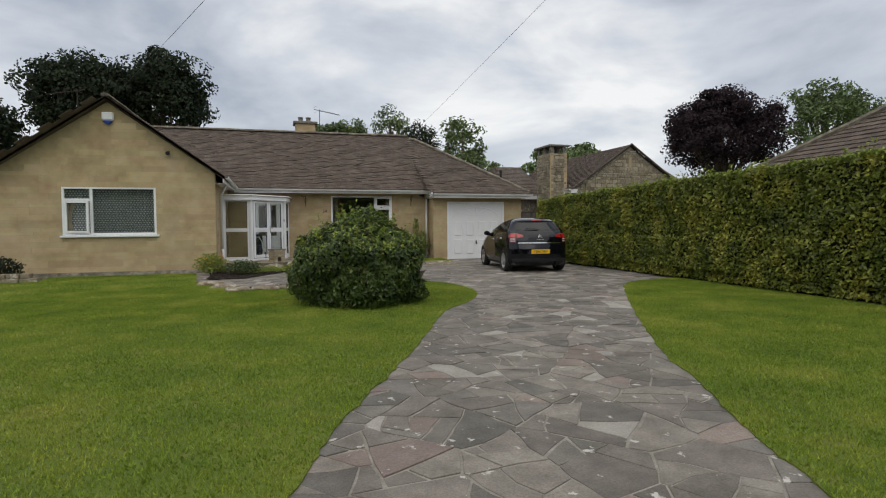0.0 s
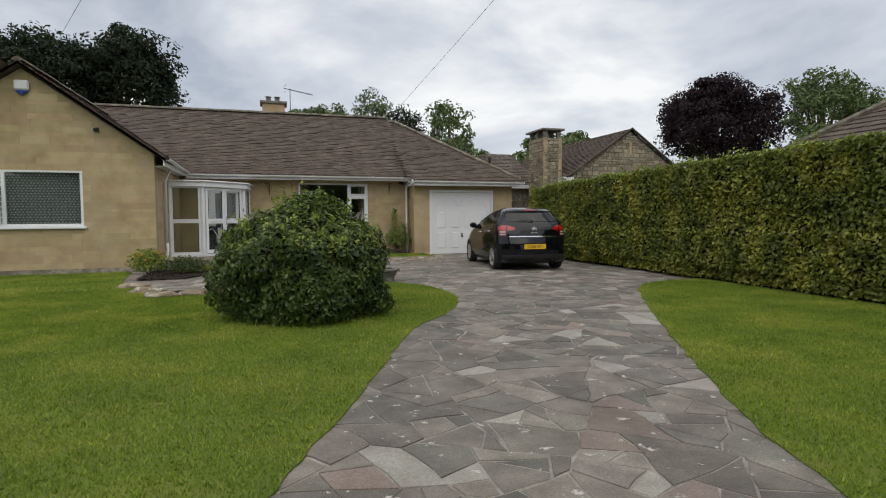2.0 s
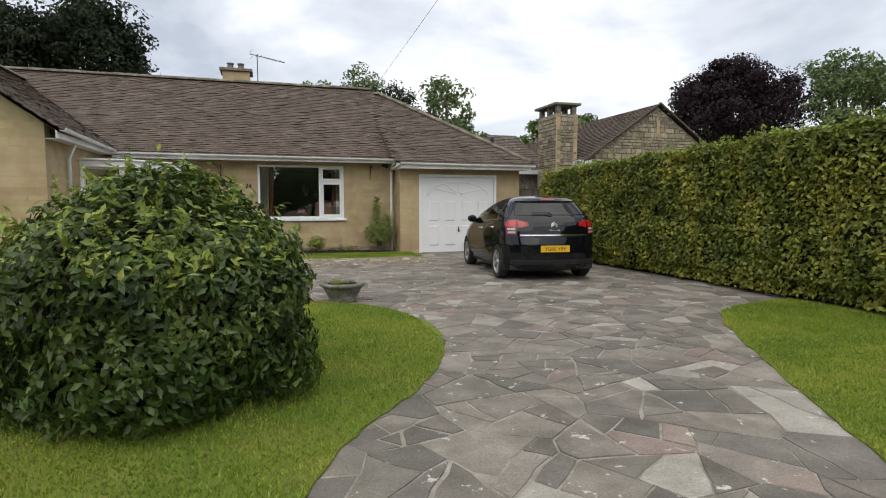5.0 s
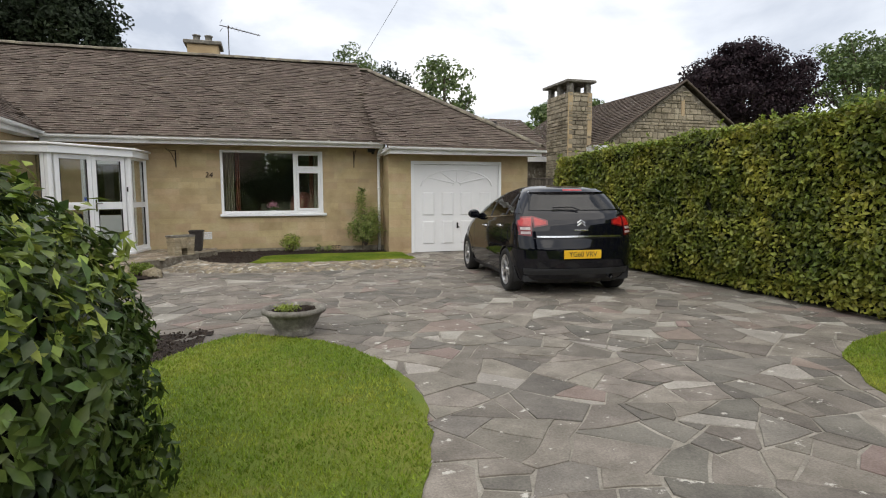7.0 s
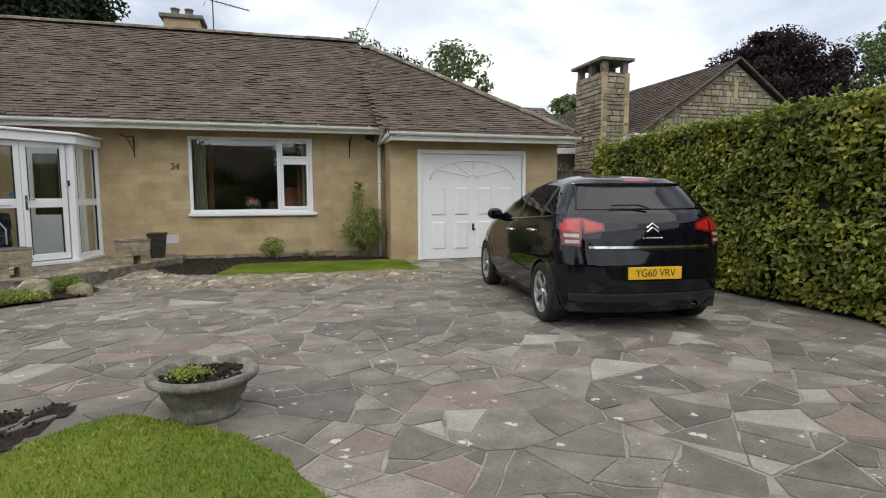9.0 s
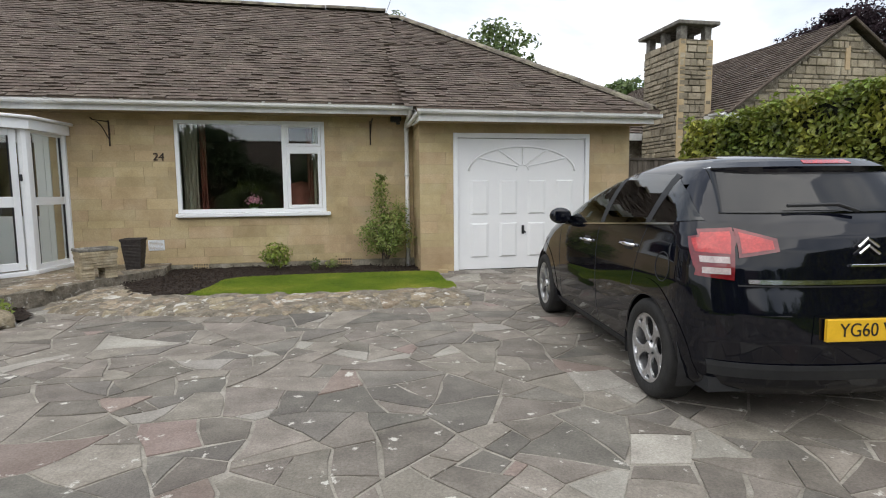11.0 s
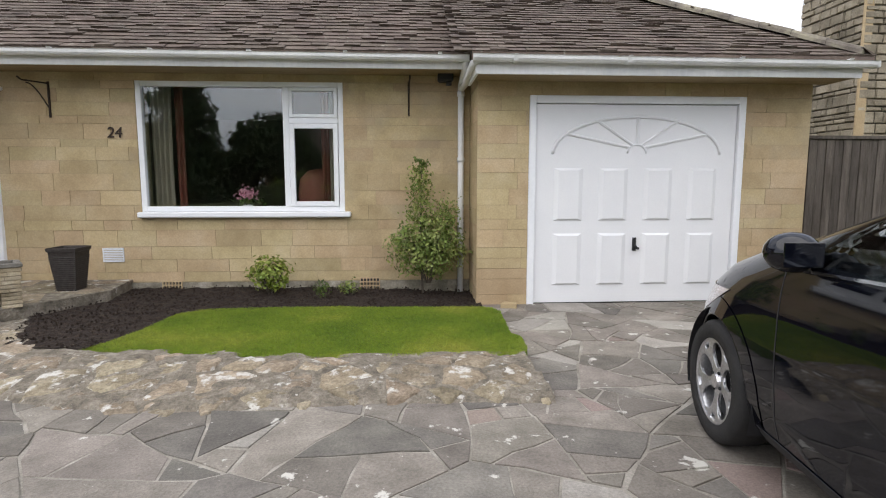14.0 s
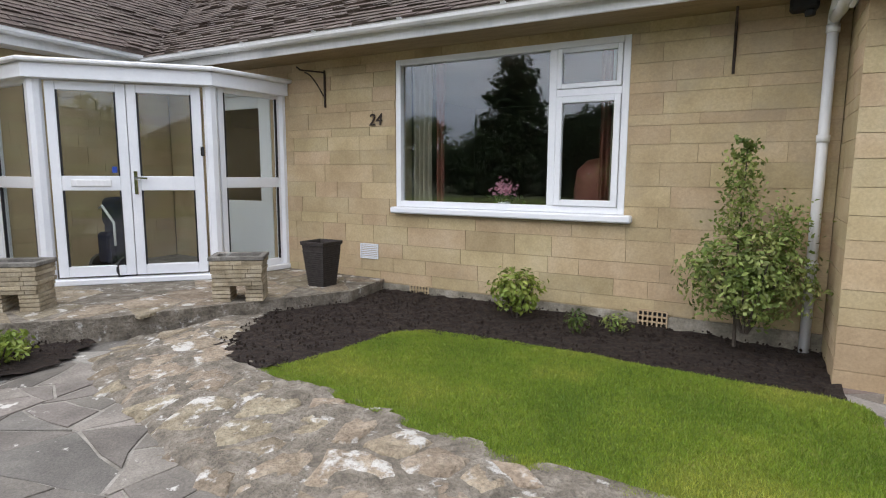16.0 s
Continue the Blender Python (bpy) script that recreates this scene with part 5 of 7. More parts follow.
                rows.append(row)
            for ra, rb in zip(rows, rows[1:]):
                for i in range(40):
                    q.faces.new((ra[i], ra[i + 1], rb[i + 1], rb[i]))
            bmesh.ops.remove_doubles(q, verts=q.verts, dist=0.0005)
            bmesh.ops.recalc_face_normals(q, faces=q.faces)
            put(part("arch_flange", q, M_CARPAINT, None, smooth=True), car)
            q = bmesh.new()
            rows = []
            for xx in (s * 0.845, s * 0.52):
                rows.append([q.verts.new((xx, wy + 0.372 * math.cos(t), wz + 0.372 * math.sin(t))) for t in [math.radians(-20 + 220 * i / 20) for i in range(21)]])
            for i in range(20):
                q.faces.new((rows[0][i], rows[0][i + 1], rows[1][i + 1], rows[1][i]))
            q.faces.new(rows[1])
            put(part("arch_liner", q, M_BLACK, None), car)
        # mirror
        mr = bmesh.new()
        bmesh.ops.create_uvsphere(mr, u_segments=16, v_segments=10, radius=1.0, matrix=Matrix.LocRotScale((s * 0.90, 1.76, 1.05), Euler((0, 0, s * 0.15)), (0.10, 0.08, 0.075)))
        mo = put(part("wing_mirror", mr, M_CARPAINT, None, "black wing mirror", smooth=True), car)
        put(part("mirror_glass", boxes((s * 0.90 - 0.07, s * 0.90 + 0.07, 1.683, 1.69, 1.005, 1.095), bevel=0.003), M_CARPAINT, None), mo)
        put(part("mirror_arm", tube([(s * 0.79, 1.80, 0.985), (s * 0.87, 1.77, 1.01)], 0.03, 8), M_CARTRIM, None), mo)
        # tail lamps wrap from the tail on to the flank
        lamp = patch("tail_lamp", [(s * 0.81, 0.83), (s * 0.66, 0.815), (s * 0.64, 1.085), (s * 0.77, 1.072)], M_LAMP_DRK, 0, 0.012, 8, 8, label="red wrap-round tail lamp")
        patch("lamp_wing", [(s * 0.635, 0.93), (s * 0.45, 0.965), (s * 0.455, 1.03), (s * 0.635, 1.083)], M_LAMP_DRK, 0, 0.011, 6, 4, par=lamp)
        patch("lamp_lens", [(s * 0.80, 0.955), (s * 0.67, 0.95), (s * 0.655, 1.065), (s * 0.765, 1.055)], M_LAMP_RED, 0, 0.016, 8, 5, par=lamp, label="bright red lens")
        patch("lamp_lens", [(s * 0.622, 0.953), (s * 0.475, 0.978), (s * 0.48, 1.020), (s * 0.622, 1.062)], M_LAMP_RED, 0, 0.016, 6, 4, par=lamp, label="bright red lens")
        for z, w in ((0.845, 0.785), (0.902, 0.79)):
            patch("reversing_strip", [(s * w, z), (s * 0.675, z), (s * 0.675, z + 0.033), (s * w, z + 0.033)], M_LAMP_CLR, 0, 0.017, 6, 2, par=lamp, label="clear reversing strip")
        patch("lamp_flank", [(-0.46, 0.835), (-0.56, 0.825), (-0.52, 1.072), (-0.36, 1.03)], M_LAMP_DRK, s, 0.010, 8, 8, par=lamp)
        patch("lamp_lens", [(-0.43, 0.955), (-0.53, 0.955), (-0.50, 1.055), (-0.385, 1.022)], M_LAMP_RED, s, 0.014, 6, 5, par=lamp, label="bright red lens")
    # tail
    rg = patch("rear_window", [(-0.66, 1.155), (0.66, 1.155), (0.57, 1.415), (-0.57, 1.415)], M_PRIVACY, 0, 0.006, 44, 16, label="dark rear window")
    for f in rg.data.polygons:
        f.use_smooth = True
    rg.visible_shadow = False
    patch("spoiler", [(-0.57, 1.405), (0.57, 1.405), (0.50, 1.452), (-0.50, 1.452)], M_CARPAINT, 0, 0.05, 24, 3, thick=0.05)
    patch("brake_light", [(-0.14, 1.423), (0.14, 1.423), (0.13, 1.443), (-0.13, 1.443)], M_LAMP_RED, 0, 0.056, 8, 1, label="dark red high brake light")
    patch("tailgate_chrome", [(-0.60, 0.800), (0.60, 0.800), (0.60, 0.822), (-0.60, 0.822)], M_CHROME, 0, 0.012, 24, 1, label="chrome strip across the tailgate")
    patch("tailgate_seam", [(-0.64, 0.785), (0.64, 0.785), (0.64, 0.793), (-0.64, 0.793)], M_BLACK, 0, 0.002, 24, 1, thick=0.002)
    patch("bumper_lower", [(-0.74, 0.30), (0.74, 0.30), (0.76, 0.385), (-0.76, 0.385)], M_CARTRIM, 0, 0.012, 26, 3, label="grey lower bumper")
    patch("plate_recess", [(-0.31, 0.50), (0.31, 0.50), (0.30, 0.65), (-0.30, 0.65)], M_CARPAINT, 0, 0.004, 10, 3)
    plate = put(part("number_plate", boxes((-0.26, 0.26, -0.722, -0.698, 0.518, 0.632), bevel=0.003), M_PLATE, None, "yellow number plate with black letters"), car)
    t = text_mesh("plate_text", "YG60 VRV", 0.098, 0.001, pose(0, -0.7235, 0.575, 90, 0, 0) @ Matrix.Diagonal((1.0, 1.0, 1.0, 1)), M_BLACK)
    t.parent = plate
    t.scale = (0.90, 1.0, 1.0)
    for z in (0.985, 0.95):
        put(part("badge", tube([(-0.055, rear_y(0.05, z) - 0.014, z), (0, rear_y(0, z + 0.035) - 0.014, z + 0.042), (0.055, rear_y(0.05, z) - 0.014, z)], 0.009, 6), M_CHROME, None, "chrome chevron badge"), car)
    put(part("badge_bar", boxes((-0.10, 0.10, -0.658, -0.644, 0.885, 0.899), bevel=0.002), M_CHROME, None, "small chrome lettering bar"), car)
    put(part("wiper", tube([(0.0, -0.560, 1.165), (-0.10, -0.545, 1.20), (-0.36, -0.52, 1.195)], 0.010, 6), M_BLACK, None, "rear wiper"), car)
    put(part("exhaust", tube([(0.42, -0.35, 0.275), (0.42, -0.685, 0.27)], 0.035, 14, cap=False), M_CHROME, None, "chrome exhaust tip"), car)
    # inside: seats and dark cabin
    put(part("cabin_floor", boxes((-0.74, 0.74, -0.5, 2.2, 0.20, 0.28)), M_CARTRIM, None), car)
    for sx in (-0.38, 0.38):
        for sy in (0.30, 1.12):
            seat = put(part("seat", boxes((sx - 0.24, sx + 0.24, sy, sy + 0.5, 0.3, 0.58), (sx - 0.23, sx + 0.23, sy - 0.06, sy + 0.10, 0.58, 1.02), bevel=0.04), M_CARTRIM, None, "grey cloth seat"), car)
            put(part("headrest", boxes((sx - 0.12, sx + 0.12, sy - 0.08, sy + 0.02, 1.12, 1.28), bevel=0.03), M_CARTRIM, None), seat)
    put(part("dashboard", boxes((-0.74, 0.74, 1.75, 2.2, 0.7, 0.93), bevel=0.04), M_CARTRIM, None), car)
    put(part("steering_wheel", tube([(0.38 + 0.17 * math.cos(q), 1.60 + 0.05 * math.sin(q), 0.92 + 0.16 * math.sin(q)) for q in [2 * math.pi * i / 20 for i in range(21)]], 0.014, 6), M_BLACK, None), car)
    # wheels
    def wheel(y, s):
        w = empty("wheel")
        w.parent = car
        w.location = (s * 0.765, y, 0.31)
        prof = [(0.215, -0.095), (0.29, -0.097), (0.306, -0.075), (0.31, 0.0), (0.306, 0.075), (0.29, 0.095), (0.235, 0.092), (0.215, 0.085)]
        q = bmesh.new()
        rr = [[q.verts.new((h, r * math.cos(2 * math.pi * k / 40), r * math.sin(2 * math.pi * k / 40))) for k in range(40)] for r, h in prof]
        for r0, r1 in zip(rr, rr[1:] + rr[:1]):
            for k in range(40):
                q.faces.new((r0[k], r0[(k + 1) % 40], r1[(k + 1) % 40], r1[k]))
        bmesh.ops.recalc_face_normals(q, faces=q.faces)
        ty = part("tyre", q, M_TYRE, None, smooth=True)
        ty.parent = w
        q = bmesh.new()
        prof = [(0.218, -0.07), (0.213, 0.05), (0.218, 0.09), (0.206, 0.092), (0.196, 0.07), (0.19, -0.07)]
        rr = [[q.verts.new((s * h, r * math.cos(2 * math.pi * k / 40), r * math.sin(2 * math.pi * k / 40))) for k in range(40)] for r, h in prof]
        for r0, r1 in zip(rr, rr[1:] + rr[:1]):
            for k in range(40):
                q.faces.new((r0[k], r0[(k + 1) % 40], r1[(k + 1) % 40], r1[k]))
        bmesh.ops.recalc_face_normals(q, faces=q.faces)
        rim = part("rim", q, M_ALLOY, None, "silver alloy rim", smooth=True)
        rim.parent = w
        brake = part("brake_disc", tube([(s * 0.0, 0, 0), (s * 0.02, 0, 0)], 0.185, 30), M_CARTRIM, None)
        brake.parent = w
        # face with five large oval openings and small ones between
        q = bmesh.new()
        R, T = 18, 140
        holes = [(0.128, 2 * math.pi * k / 5 + 0.3, 0.052, 0.066) for k in range(5)] + [(0.186, 2 * math.pi * (k + 0.5) / 5 + 0.3, 0.026, 0.014) for k in range(5)]

        def oval(yy, zz):
            best, out = 9.0, (yy, zz)
            for hr, ha, ta, ra in holes:
                hy, hz = hr * math.cos(ha), hr * math.sin(ha)
                dr = (yy - hy) * math.cos(ha) + (zz - hz) * math.sin(ha)
                dt = -(yy - hy) * math.sin(ha) + (zz - hz) * math.cos(ha)
                wide = ta * (1 + 0.25 * dr / ra)
                e2 = math.hypot(dt / max(wide, 0.005), dr / ra)
                if e2 < best:
                    best = e2
                    if 0.72 < e2 < 1.0:
                        dr, dt = dr / e2, dt / e2
                        out = (hy + dr * math.cos(ha) - dt * math.sin(ha), hz + dr * math.sin(ha) + dt * math.cos(ha))
            return best, out
        gr = []
        for i in range(R + 1):
            r = 0.03 + (0.208 - 0.03) * i / R
            row = []
            for k in range(T):
                th = 2 * math.pi * k / T
                e2, (yy, zz) = oval(r * math.cos(th), r * math.sin(th))
                dish = 0.064 + 0.022 * math.hypot(yy, zz) / 0.208 - 0.012 * max(0.0, 1.25 - e2)
                row.append(q.verts.new((s * dish, yy, zz)))
            gr.append(row)
        for g, h in zip(gr, gr[1:]):
            for k in range(T):
                f4 = (g[k], g[(k + 1) % T], h[(k + 1) % T], h[k])
                cy, cz = sum(v.co.y for v in f4) / 4, sum(v.co.z for v in f4) / 4
                if oval(cy, cz)[0] >= 0.985:
                    q.faces.new(f4)
        bmesh.ops.remove_doubles(q, verts=q.verts, dist=0.0003)
        bmesh.ops.recalc_face_normals(q, faces=q.faces)
        bmesh.ops.solidify(q, geom=list(q.faces), thickness=0.022)
        sp = part("wheel_face", q, M_ALLOY, None, "silver five-hole alloy face", smooth=True)
        sp.parent = rim
        hub = part("hub_cap", tube([(s * 0.05, 0, 0), (s * 0.085, 0, 0)], [0.05, 0.034], 16), M_ALLOY, None)
        hub.parent = rim
        for k in range(4):
            a = 2 * math.pi * k / 4 + 0.5
            nt = part("wheel_nut", tube([(s * 0.055, 0.052 * math.cos(a), 0.052 * math.sin(a)), (s * 0.078, 0.052 * math.cos(a), 0.052 * math.sin(a))], 0.009, 6), M_CARTRIM, None)
            nt.parent = rim
    for s in (-1, 1):
        wheel(0.0, s)
        wheel(2.465, s)
    # front lamps and bumper grille face the garage
    for s in (-1, 1):
        patch("headlamp", [(2.72, 0.62), (3.02, 0.58), (2.9, 0.76), (2.35, 0.80)], M_LAMP_CLR, s, 0.006, 10, 6, label="clear headlamp")
    # windscreen
    q = bmesh.new()
    rows = []
    for v in range(9):
        z = 1.0 + (1.43 - 1.0) * v / 8
        ry, fy, w, cr, cf = lerp(TAB, z)
        rows.append([q.verts.new((xx, fy - cf * (1 - (1 - min(0.999, abs(xx) / w) ** 2.4) ** (1 / 2.4)) + 0.004, z)) for xx in [(-0.86 + 1.72 * u / 20) * w for u in range(21)]])
    for g, h in zip(rows, rows[1:]):
        for u in range(20):
            q.faces.new((g[u], g[u + 1], h[u + 1], h[u]))
    ws = put(part("windscreen", q, M_CARGLASS, None, "tinted windscreen"), car)
    ws.visible_shadow = False


def side_open(y, z):
    """Whether a point of the flank lies in a side window."""
    base = float(np.interp(y, [-0.4, 0.0, 0.85, 1.9], [1.13, 1.09, 1.045, 0.995]))
    if base < z < 1.37:
        if 0.17 < y < 0.84 or (-0.10 < y < 0.06 and z < 1.31):
            return True
        if 0.94 < y < 1.82 - (z - 1.0) * 1.40:
            return True
    return False


def put(ob, parent):
    """Hangs a part built in the thing's own space under it."""
    ob.parent = parent
    return ob


make_car()


# ---------------------------------------------------------------- neighbours
def rubble_wall(name, p0, p1, z0, z1, parent, seed, top=None, mean=(0.2, 0.12)):
    """Coursed rubble face between two plan points, stones joined."""
    rng = random.Random(seed)
    a, b = Vector((*p0, 0)), Vector((*p1, 0))
    d = b - a
    ln = d.length
    u = d.normalized()
    out = Vector((u.y, -u.x, 0))
    vs, fs = [], []
    z = z0
    while z < z1 - 0.02:
        h = min(rng.uniform(0.07, 0.19), z1 - z)
        s = 0.0
        while s < ln - 0.01:
            w = min(rng.uniform(0.5, 1.6) * mean[0], ln - s)
            if ln - s - w < 0.08:
                w = ln - s
            if top is None or top(s + w / 2) > z + h * 0.6:
                zt = z + h if top is None else min(z + h, top(s), top(s + w))
                if zt - z > 0.02:
                    o = rng.uniform(0.006, 0.03)
                    g = 0.007
                    base = len(vs)
                    for dz, ds, k in ((g, g, 0), (g, w - g, 0), (zt - z - g, w - g, 0), (zt - z - g, g, 0), (g * 2.5, g * 2.5, o), (g * 2.5, w - g * 2.5, o), (zt - z - 2.5 * g, w - g * 2.5, o), (zt - z - 2.5 * g, g * 2.5, o)):
                        q = a + u * (s + ds) + out * (k + 0.001) + Vector((0, 0, z + dz))
                        vs.append(tuple(q))
                    fs += [tuple(base + i for i in f) for f in ((4, 5, 6, 7), (0, 1, 5, 4), (1, 2, 6, 5), (2, 3, 7, 6), (3, 0, 4, 7))]
            s += w
        z += h
    ob = raw(name, vs, fs, M_RUBSTONE, parent)
    return tagged(ob, kind="stuff")


def tiled_sheet(name, corners, rows, cols, material, parent):
    """A roof slope of proud tile courses between four corners (eaves left, eaves right, ridge right, ridge left)."""
    a, b, c, d = [Vector(p) for p in corners]
    n = (b - a).cross(d - a).normalized()
    vs, fs = [], []
    rng = random.Random(rows * 31 + cols)
    for r in range(rows):
        t0, t1 = r / rows, min(1.0, (r + 1.25) / rows)
        l0, r0 = a.lerp(d, t0), b.lerp(c, t0)
        l1, r1 = a.lerp(d, t1), b.lerp(c, t1)
        for k in range(cols):
            s0, s1 = k / cols, (k + 0.97) / cols
            h = 0.024 + rng.uniform(0, 0.012)
            base = len(vs)
            for p in (l0.lerp(r0, s0) + n * h, l0.lerp(r0, s1) + n * h, l1.lerp(r1, s1), l1.lerp(r1, s0), l0.lerp(r0, s0), l0.lerp(r0, s1)):
                vs.append(tuple(p))
            fs += [tuple(base + i for i in f) for f in ((0, 1, 2, 3), (4, 5, 1, 0))]
    ob = raw(name, vs, fs, material, parent)
    return ob


house2 = empty("neighbour_house")
tagged(house2, "neighbouring rubble-stone bungalow with tiled roof and wide chimney", "house")
NX0, NX1, NAP, NY, NZE, NZA = 12.42, 17.70, 15.06, 20.72, 2.92, 4.74
part("wall", boxes((NX0, NX1, NY + 0.02, 30, -0.05, NZE), (9.8, 12.41, 23.8, 30, -0.05, 2.6)), M_RUBBLE_BED, house2)
bm = bmesh.new()
f = [bm.verts.new(p) for p in ((NX0, NY + 0.01, NZE - 0.01), (NX1, NY + 0.01, NZE - 0.01), (NAP, NY + 0.01, NZA - 0.05))]
g = [bm.verts.new(p) for p in ((NX0, NY + 0.3, NZE - 0.01), (NX1, NY + 0.3, NZE - 0.01), (NAP, NY + 0.3, NZA - 0.05))]
bm.faces.new(f)
bm.faces.new(g[::-1])
for i in range(3):
    bm.faces.new((f[i], g[i], g[(i + 1) % 3], f[(i + 1) % 3]))
bmesh.ops.recalc_face_normals(bm, faces=bm.faces)
part("gable", bm, M_RUBBLE_BED, house2)
rubble_wall("rubble_face", (NX0, NY), (NX1, NY), 1.6, NZA, house2, 3, top=lambda s: NZA - 0.06 - (NZA - NZE) * abs(NX0 + s - NAP) / (NAP - NX0))
part("gable_slit", boxes((NAP - 0.06, NAP + 0.06, NY - 0.03, NY + 0.02, 3.75, 4.25), bevel=0.004), M_STONE, house2, "pale stone slit panel")
tiled_sheet("roof_slope", [(NX0 - 0.3, 29.5, NZE - 0.12), (NX0 - 0.3, NY - 0.1, NZE - 0.12), (NAP, NY - 0.1, NZA + 0.06), (NAP, 29.5, NZA + 0.06)], 28, 55, M_TILE, house2)
tiled_sheet("roof_slope", [(NX1 + 0.3, NY - 0.1, NZE - 0.12), (NX1 + 0.3, 29.5, NZE - 0.12), (NAP, 29.5, NZA + 0.06), (NAP, NY - 0.1, NZA + 0.06)], 28, 55, M_TILE, house2)
tiled_sheet("roof_slope", [(9.5, 23.5, 2.65), (12.5, 23.5, 2.65), (12.5, 27, 4.35), (11.2, 27, 4.35)], 20, 16, M_TILE, house2)
tiled_sheet("roof_slope", [(9.5, 29.5, 2.65), (9.5, 23.5, 2.65), (11.2, 27, 4.35), (11.2, 28, 4.35)], 20, 24, M_TILE, house2)
part("fascia", boxes((9.5, 11.9, 23.44, 23.47, 2.47, 2.64), bevel=0.004), M_GUTTER, house2)
tiled_sheet("roof_slope", [(17.0, 25.5, 2.9), (23.0, 25.5, 2.9), (22.0, 28.5, 4.95), (16.2, 28.5, 4.95)], 22, 30, M_TILE, house2)
part("fascia", boxes((NX0 - 0.33, NX0 - 0.3, NY - 0.1, 29.5, NZE - 0.3, NZE - 0.12), (NX0 - 0.30, NX0, NY - 0.1, NY - 0.07, NZE - 0.3, NZE - 0.12), bevel=0.004), M_GUTTER, house2)
part("gutter", half_gutter((NX0 - 0.40, NY - 0.1, NZE - 0.12), (NX0 - 0.40, 21.0, NZE - 0.12), (-1, 0, 0)), M_GUTTER, house2)
part("vent_pipe", tube([(10.6, 25.0, 3.2), (10.6, 25.0, 3.85)], 0.06, 10), M_BLACK, house2)
part("vent_cowl", tube([(10.6, 25.0, 3.85), (10.6, 25.0, 3.97)], [0.085, 0.07], 10), M_BLACK, house2)
for sx in (-1, 1):
    e0, e1 = Vector((NAP + sx * (NAP - NX0 + 0.3), NY - 0.12, NZE - 0.13)), Vector((NAP, NY - 0.12, NZA + 0.07))
    part("verge", tube([e0, e1], 0.035, 6), M_TILE_ONE, house2)
# the chimney, broad in one direction, with an open capped top
ch = part("chimney", boxes((11.48, 12.22, 21.33, 22.65, -0.05, 4.40)), M_RUBBLE_BED, house2, "broad rubble-stone chimney with open capped top")
CHP = [(11.46, 22.67), (11.46, 21.31), (12.24, 21.31), (12.24, 22.67)]
for i in range(4):
    rubble_wall("rubble_face", CHP[i], CHP[(i + 1) % 4], 1.5, 4.41, ch, 40 + i)
part("quoin", boxes((11.445, 11.60, 21.295, 21.33, 1.5, 4.41), (12.10, 12.255, 21.295, 21.33, 1.5, 4.41), bevel=0.01), M_STONE, ch)
for px, py in ((11.56, 21.4), (12.14, 21.4), (11.56, 22.58), (12.14, 22.58), (11.56, 21.99), (12.14, 21.99)):
    part("pier", boxes((px - 0.08, px + 0.08, py - 0.08, py + 0.08, 4.41, 4.69), bevel=0.01), M_CONC, ch)
part("cap", boxes((11.35, 12.34, 21.20, 22.80, 4.69, 4.77), bevel=0.012), M_CONC, ch, "flat stone chimney cap")

house3 = empty("neighbour_house")
tagged(house3, "neighbouring house with a broad brown tiled hip roof behind the hedge", "house")
part("wall", boxes((13.0, 22.0, 0.5, 11.6, -0.05, 2.5)), M_STONE, house3)
tiled_sheet("roof_slope", [(12.5, 12.1, 2.45), (12.5, 0.0, 2.45), (17.3, 5.0, 5.7), (17.3, 7.4, 5.7)], 26, 36, M_TILE, house3)
tiled_sheet("roof_slope", [(22.5, 12.1, 2.45), (12.5, 12.1, 2.45), (17.3, 7.4, 5.7), (17.7, 7.4, 5.7)], 26, 36, M_TILE, house3)
ridge3 = tube([(12.5, 12.1, 2.5), (17.3, 7.4, 5.75)], 0.09, 6)
part("hip_tiles", ridge3, M_RIDGE, house3)

fence = empty("fence")
tagged(fence, "dark weathered board fence beside the garage", "fence")
for i in range(26):
    x = 9.02 + i * 0.10
    part("board", boxes((x, x + 0.094, 19.18 + 0.006 * (i % 2), 19.20 + 0.006 * (i % 2), 0.0, 1.75), bevel=0.003), M_FENCE, fence)
part("rail", boxes((9.0, 11.6, 19.21, 19.26, 1.4, 1.48)), M_FENCE, fence)
part("capping", boxes((9.0, 11.6, 19.16, 19.24, 1.752, 1.79), bevel=0.004), M_FENCE, fence)


# ---------------------------------------------------------------- hedge, shrubs, trees
def blob_points(rng, n, centre, radii, lump=0.18, low=-1.0, depth=0.06):
    """Points on a lumpy rounded shell with their outward normals."""
    d = rng.normal(0, 1, (n, 3))
    d /= np.linalg.norm(d, axis=1)[:, None]
    d = d[d[:, 2] > low]
    k = np.array([1 + lump * noise.noise((q[0] * 2.1 + centre[0], q[1] * 2.1 + centre[1], q[2] * 2.1)) + 0.5 * lump * noise.noise((q[0] * 6, q[1] * 6, q[2] * 6 + centre[0])) for q in d])
    k *= 1 - np.abs(rng.normal(0, depth, len(d)))
    return np.array(centre) + d * np.array(radii) * k[:, None], d / np.array(radii)


